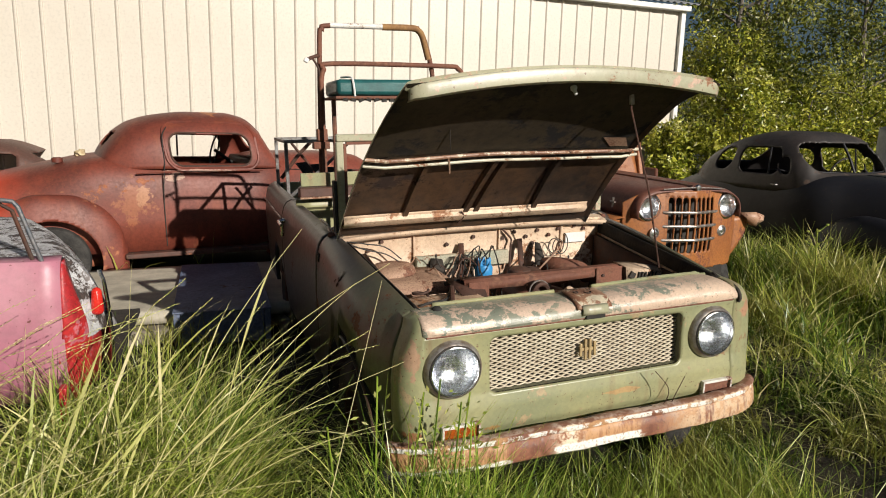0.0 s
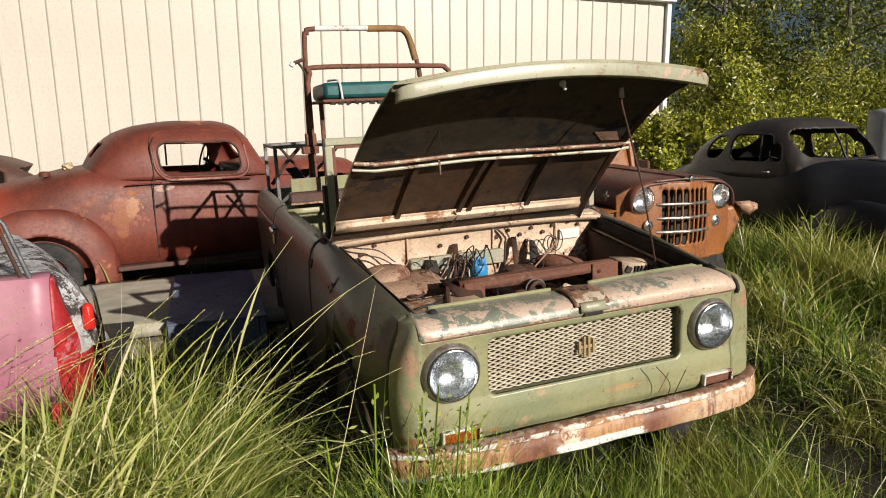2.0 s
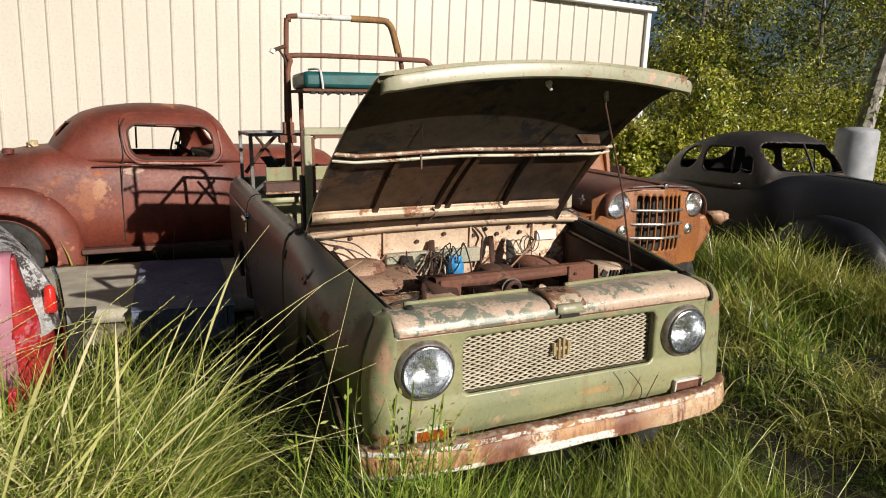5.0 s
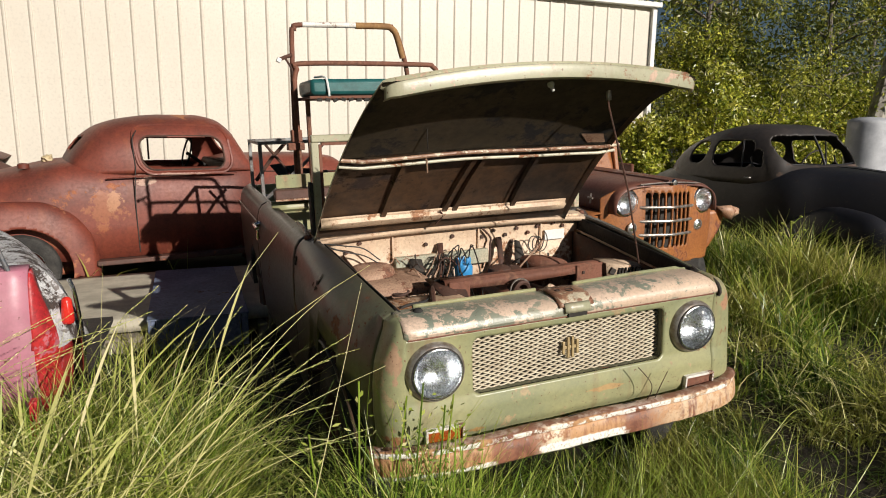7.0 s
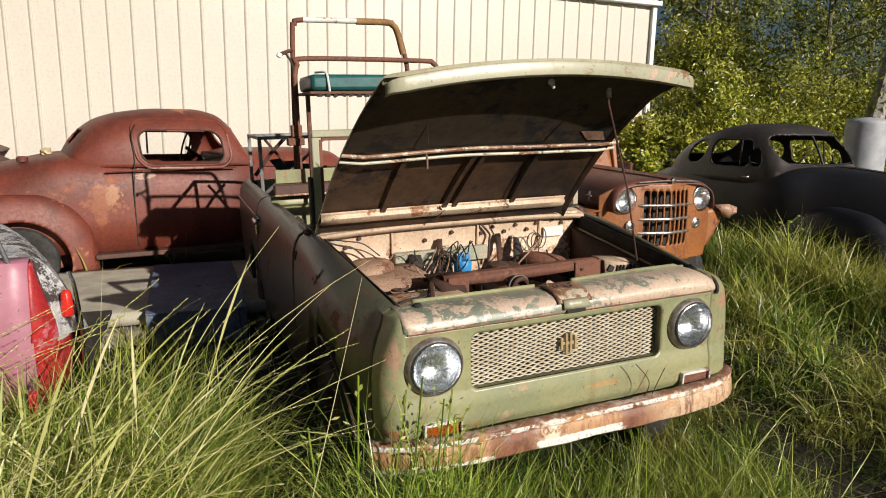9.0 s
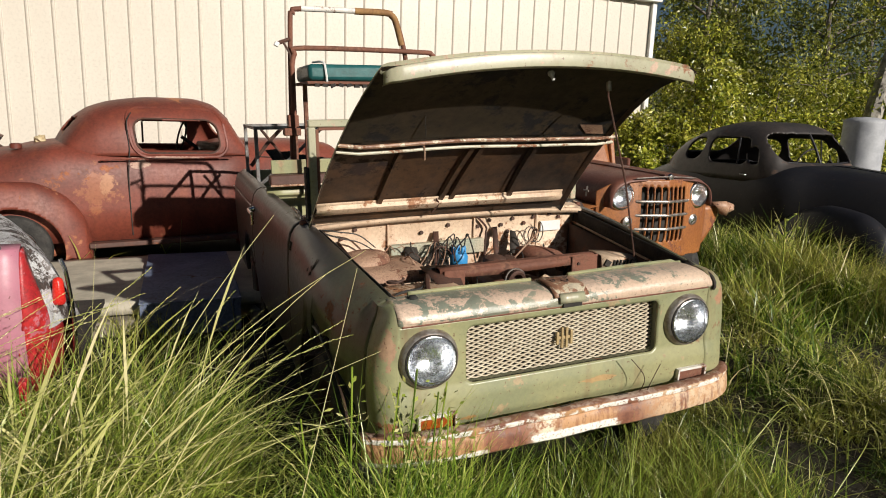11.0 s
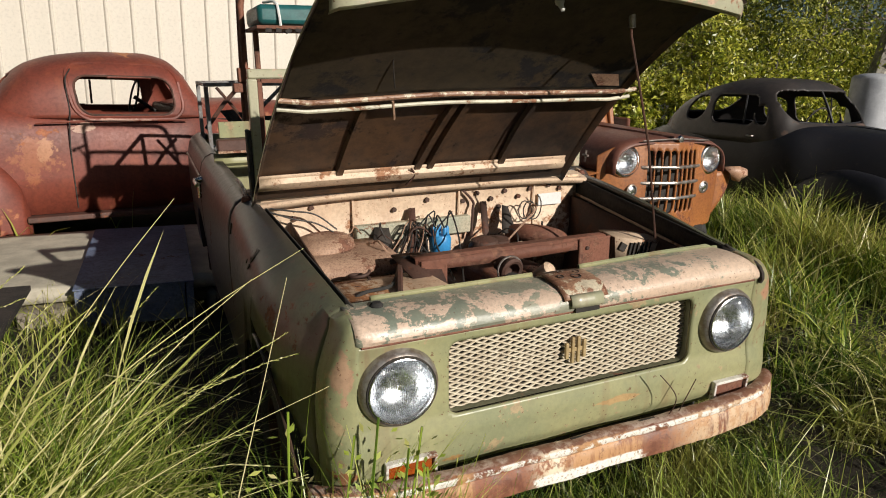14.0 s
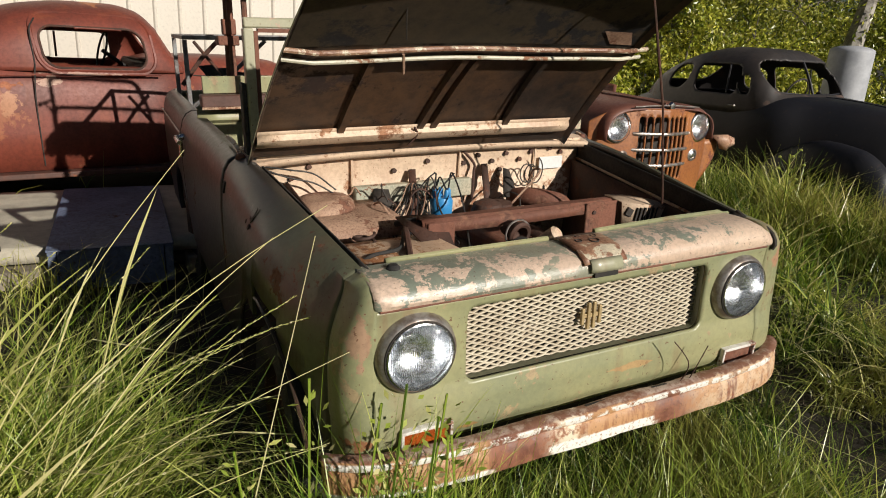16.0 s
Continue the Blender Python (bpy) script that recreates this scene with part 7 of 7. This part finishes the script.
    for i in range(9):
        z, a = 0.62 + 0.034 * i, i * 2.4
        e = Vector((0.10 * math.cos(a), 0.10 * math.sin(a), z + 0.06))
        part("twig", tube([(0.01, 0.01, z), e], 0.003, 5), M_GRASS, weed)
        part("flower_head", turned([(0, 0.012), (0.014, 0.006), (0.012, -0.004), (0, -0.008)], 8, Matrix.Translation(e)), M_SEED, weed)


HERO = [((-0.178, 2.05, 1.235), (-0.23, 2.0, 0.994), (-0.331, 1.905, 0.0)), ((-0.165, 2.2, 1.256), (-0.34, 2.1, 1.156), (-0.676, 1.91, 0.0)), ((-0.268, 2.15, 1.2), (-0.374, 2.05, 1.115), (-0.746, 1.86, 0.0)), ((-0.115, 2.2, 0.923), (-0.315, 2.1, 0.86), (-0.777, 1.91, 0.0)), ((-0.152, 2.1, 0.758), (-0.325, 2.05, 0.72), (-0.709, 1.955, 0.0)), ((-0.468, 2.3, 1.343), (-0.567, 2.2, 1.199), (-0.765, 2.01, 0.0))]
build_stalks()


def leaf_mesh(centres, radii, count, size, seed, squash=1.0):
    """Leaves scattered in uneven clumps."""
    rng = np.random.default_rng(seed)
    C = np.array(centres)
    k = rng.integers(0, len(C), count)
    d = rng.normal(0, 1, (count, 3))
    d /= np.linalg.norm(d, axis=1)[:, None]
    r = np.array(radii)[k] * rng.uniform(0.25, 1.0, count) ** 0.5
    P = C[k] + d * r[:, None] * np.array([1, 1, squash])
    P = P[P[:, 2] > 0.05]
    n = len(P)
    a = rng.normal(0, 1, (n, 3))
    a[:, 2] -= 0.4
    a /= np.linalg.norm(a, axis=1)[:, None]
    b = np.cross(a, rng.normal(0, 1, (n, 3)))
    b /= np.linalg.norm(b, axis=1)[:, None]
    s = (size * rng.uniform(0.6, 1.35, n))[:, None]
    c = np.cross(a, b) * s * 0.12
    V = np.stack([P, P + a * s * 0.5 + b * s * 0.24 + c, P + a * s, P + a * s * 0.5 - b * s * 0.24 + c], 1).reshape(-1, 3)
    i = np.arange(n)[:, None] * 4
    return V, np.concatenate([i + np.array([0, 1, 2]), i + np.array([0, 2, 3])])


def leaf_object(name, V, F, material, parent=None):
    me = bpy.data.meshes.new(name)
    me.from_pydata(V.tolist(), [], F.tolist())
    me.materials.append(material)
    ob = new(name, me)
    ob.parent = parent
    return ob


def tree(kind, x, y, h, spread, leaves, size, seed, low=0.4, material=None, trunk_r=0.07, lean=(0, 0), label="", limbs=9, bark=None):
    rnd = random.Random(seed)
    t = thing(kind, pose(x, y, 0), label, "tree" if kind == "tree" else "bush", "woods behind the yard")
    top = Vector((lean[0], lean[1], h * 0.86))
    tr = [Vector((0, 0, -0.05)), top * 0.35 + Vector((rnd.uniform(-0.1, 0.1), rnd.uniform(-0.1, 0.1), 0)), top * 0.7, top]
    line = spline(tr, 6)
    bm = tube(line, trunk_r, 8, radii=[trunk_r * (1.15 - 0.95 * i / (len(line) - 1)) for i in range(len(line))])
    centres, radii = [], []
    for i in range(limbs):
        f = rnd.uniform(low, 0.95)
        p = line[int(f * (len(line) - 1))]
        a = rnd.uniform(0, 6.28)
        L = spread * rnd.uniform(0.45, 1.0) * (1.15 - 0.5 * f)
        e = p + Vector((math.cos(a) * L, math.sin(a) * L, L * rnd.uniform(0.1, 0.7)))
        mid = (p + e) / 2 + Vector((0, 0, 0.1 * L))
        tube([p, mid, e], 0.02, 6, bm, 4, [trunk_r * 0.4 * (1 - 0.8 * k / 8) for k in range(9)])
        for q in (0.5, 0.75, 1.0):
            centres.append(tuple(p.lerp(e, q) + Vector((rnd.uniform(-0.2, 0.2), rnd.uniform(-0.2, 0.2), rnd.uniform(-0.1, 0.2)))))
            radii.append(spread * rnd.uniform(0.18, 0.36))
    part("trunk", bm, bark or M_BARK, t, "grey bark trunk and limbs")
    V, F = leaf_mesh(centres, radii, leaves, size, seed)
    leaf_object("crown", V, F, material or M_LEAF, t)
    return t


def build_woods():
    rnd = random.Random(8)
    i = 0
    # thicket along the shed's end and behind the black coupe
    for x, y, h, s in ((4.15, 11.75, 2.0, 0.62), (4.9, 11.6, 2.3, 0.9), (5.3, 12.3, 3.0, 1.2), (6.6, 12.4, 2.7, 1.3), (8.0, 12.6, 2.9, 1.4), (9.6, 13.0, 2.7, 1.5), (11.3, 13.0, 2.9, 1.6), (13.2, 13.0, 3.0, 1.7), (15.2, 13.0, 3.0, 1.8), (6.0, 13.6, 4.2, 1.5), (8.8, 14.4, 3.6, 1.7), (12.0, 15.0, 3.8, 1.9), (15.5, 16.0, 4.2, 2.0)):
        tree("bush", x, y, h, s, 9500, 0.082, 40 + i, 0.08, M_LEAF, 0.04, (rnd.uniform(-0.3, 0.3), 0), "dense yellow green leafy bush", 22)
        i += 1
    for x, y, h, s in ((5.9, 14.5, 6.5, 1.7), (7.8, 16.5, 7.5, 2.2), (10.5, 17.0, 7.0, 2.4), (13.5, 18.0, 8.0, 2.6), (17.0, 17.0, 7.5, 2.6), (20.0, 15.0, 7.0, 2.6), (9.0, 20.0, 9.0, 2.8), (15.0, 22.0, 9.0, 3.0), (21.0, 20.0, 9.0, 3.0)):
        tree("tree", x, y, h, s, 5200, 0.11, 80 + i, 0.25, M_LEAF_DARK, 0.10, (rnd.uniform(-0.5, 0.5), 0), "dark green tree with gaps of sky", 16)
        i += 1
    # unseen trees, added to hold skylight off the truck's left side
    for x, y, h, s in ((-7.5, -4.5, 8.0, 2.8), (-9.5, -1.0, 9.0, 3.0), (-9.0, 2.5, 8.5, 2.8), (-11.5, 5.0, 9.0, 3.0), (-5.0, -8.0, 8.0, 2.8), (-12.0, 1.0, 9.5, 3.0), (-9.0, -7.5, 9.0, 3.0)):
        tree("tree", x, y, h, s, 5000, 0.20, 80 + i, 0.12, M_LEAF_DARK, 0.12, (0, 0), "unseen dark green tree added to block skylight", 22)
        i += 1
    tree("tree", 7.62, 11.6, 5.6, 1.2, 2200, 0.09, 120, 0.6, M_LEAF, 0.19, (0.95, 0.1), "pale barked tree with sparse leaves", 10, M_PALE_BARK)


build_woods()
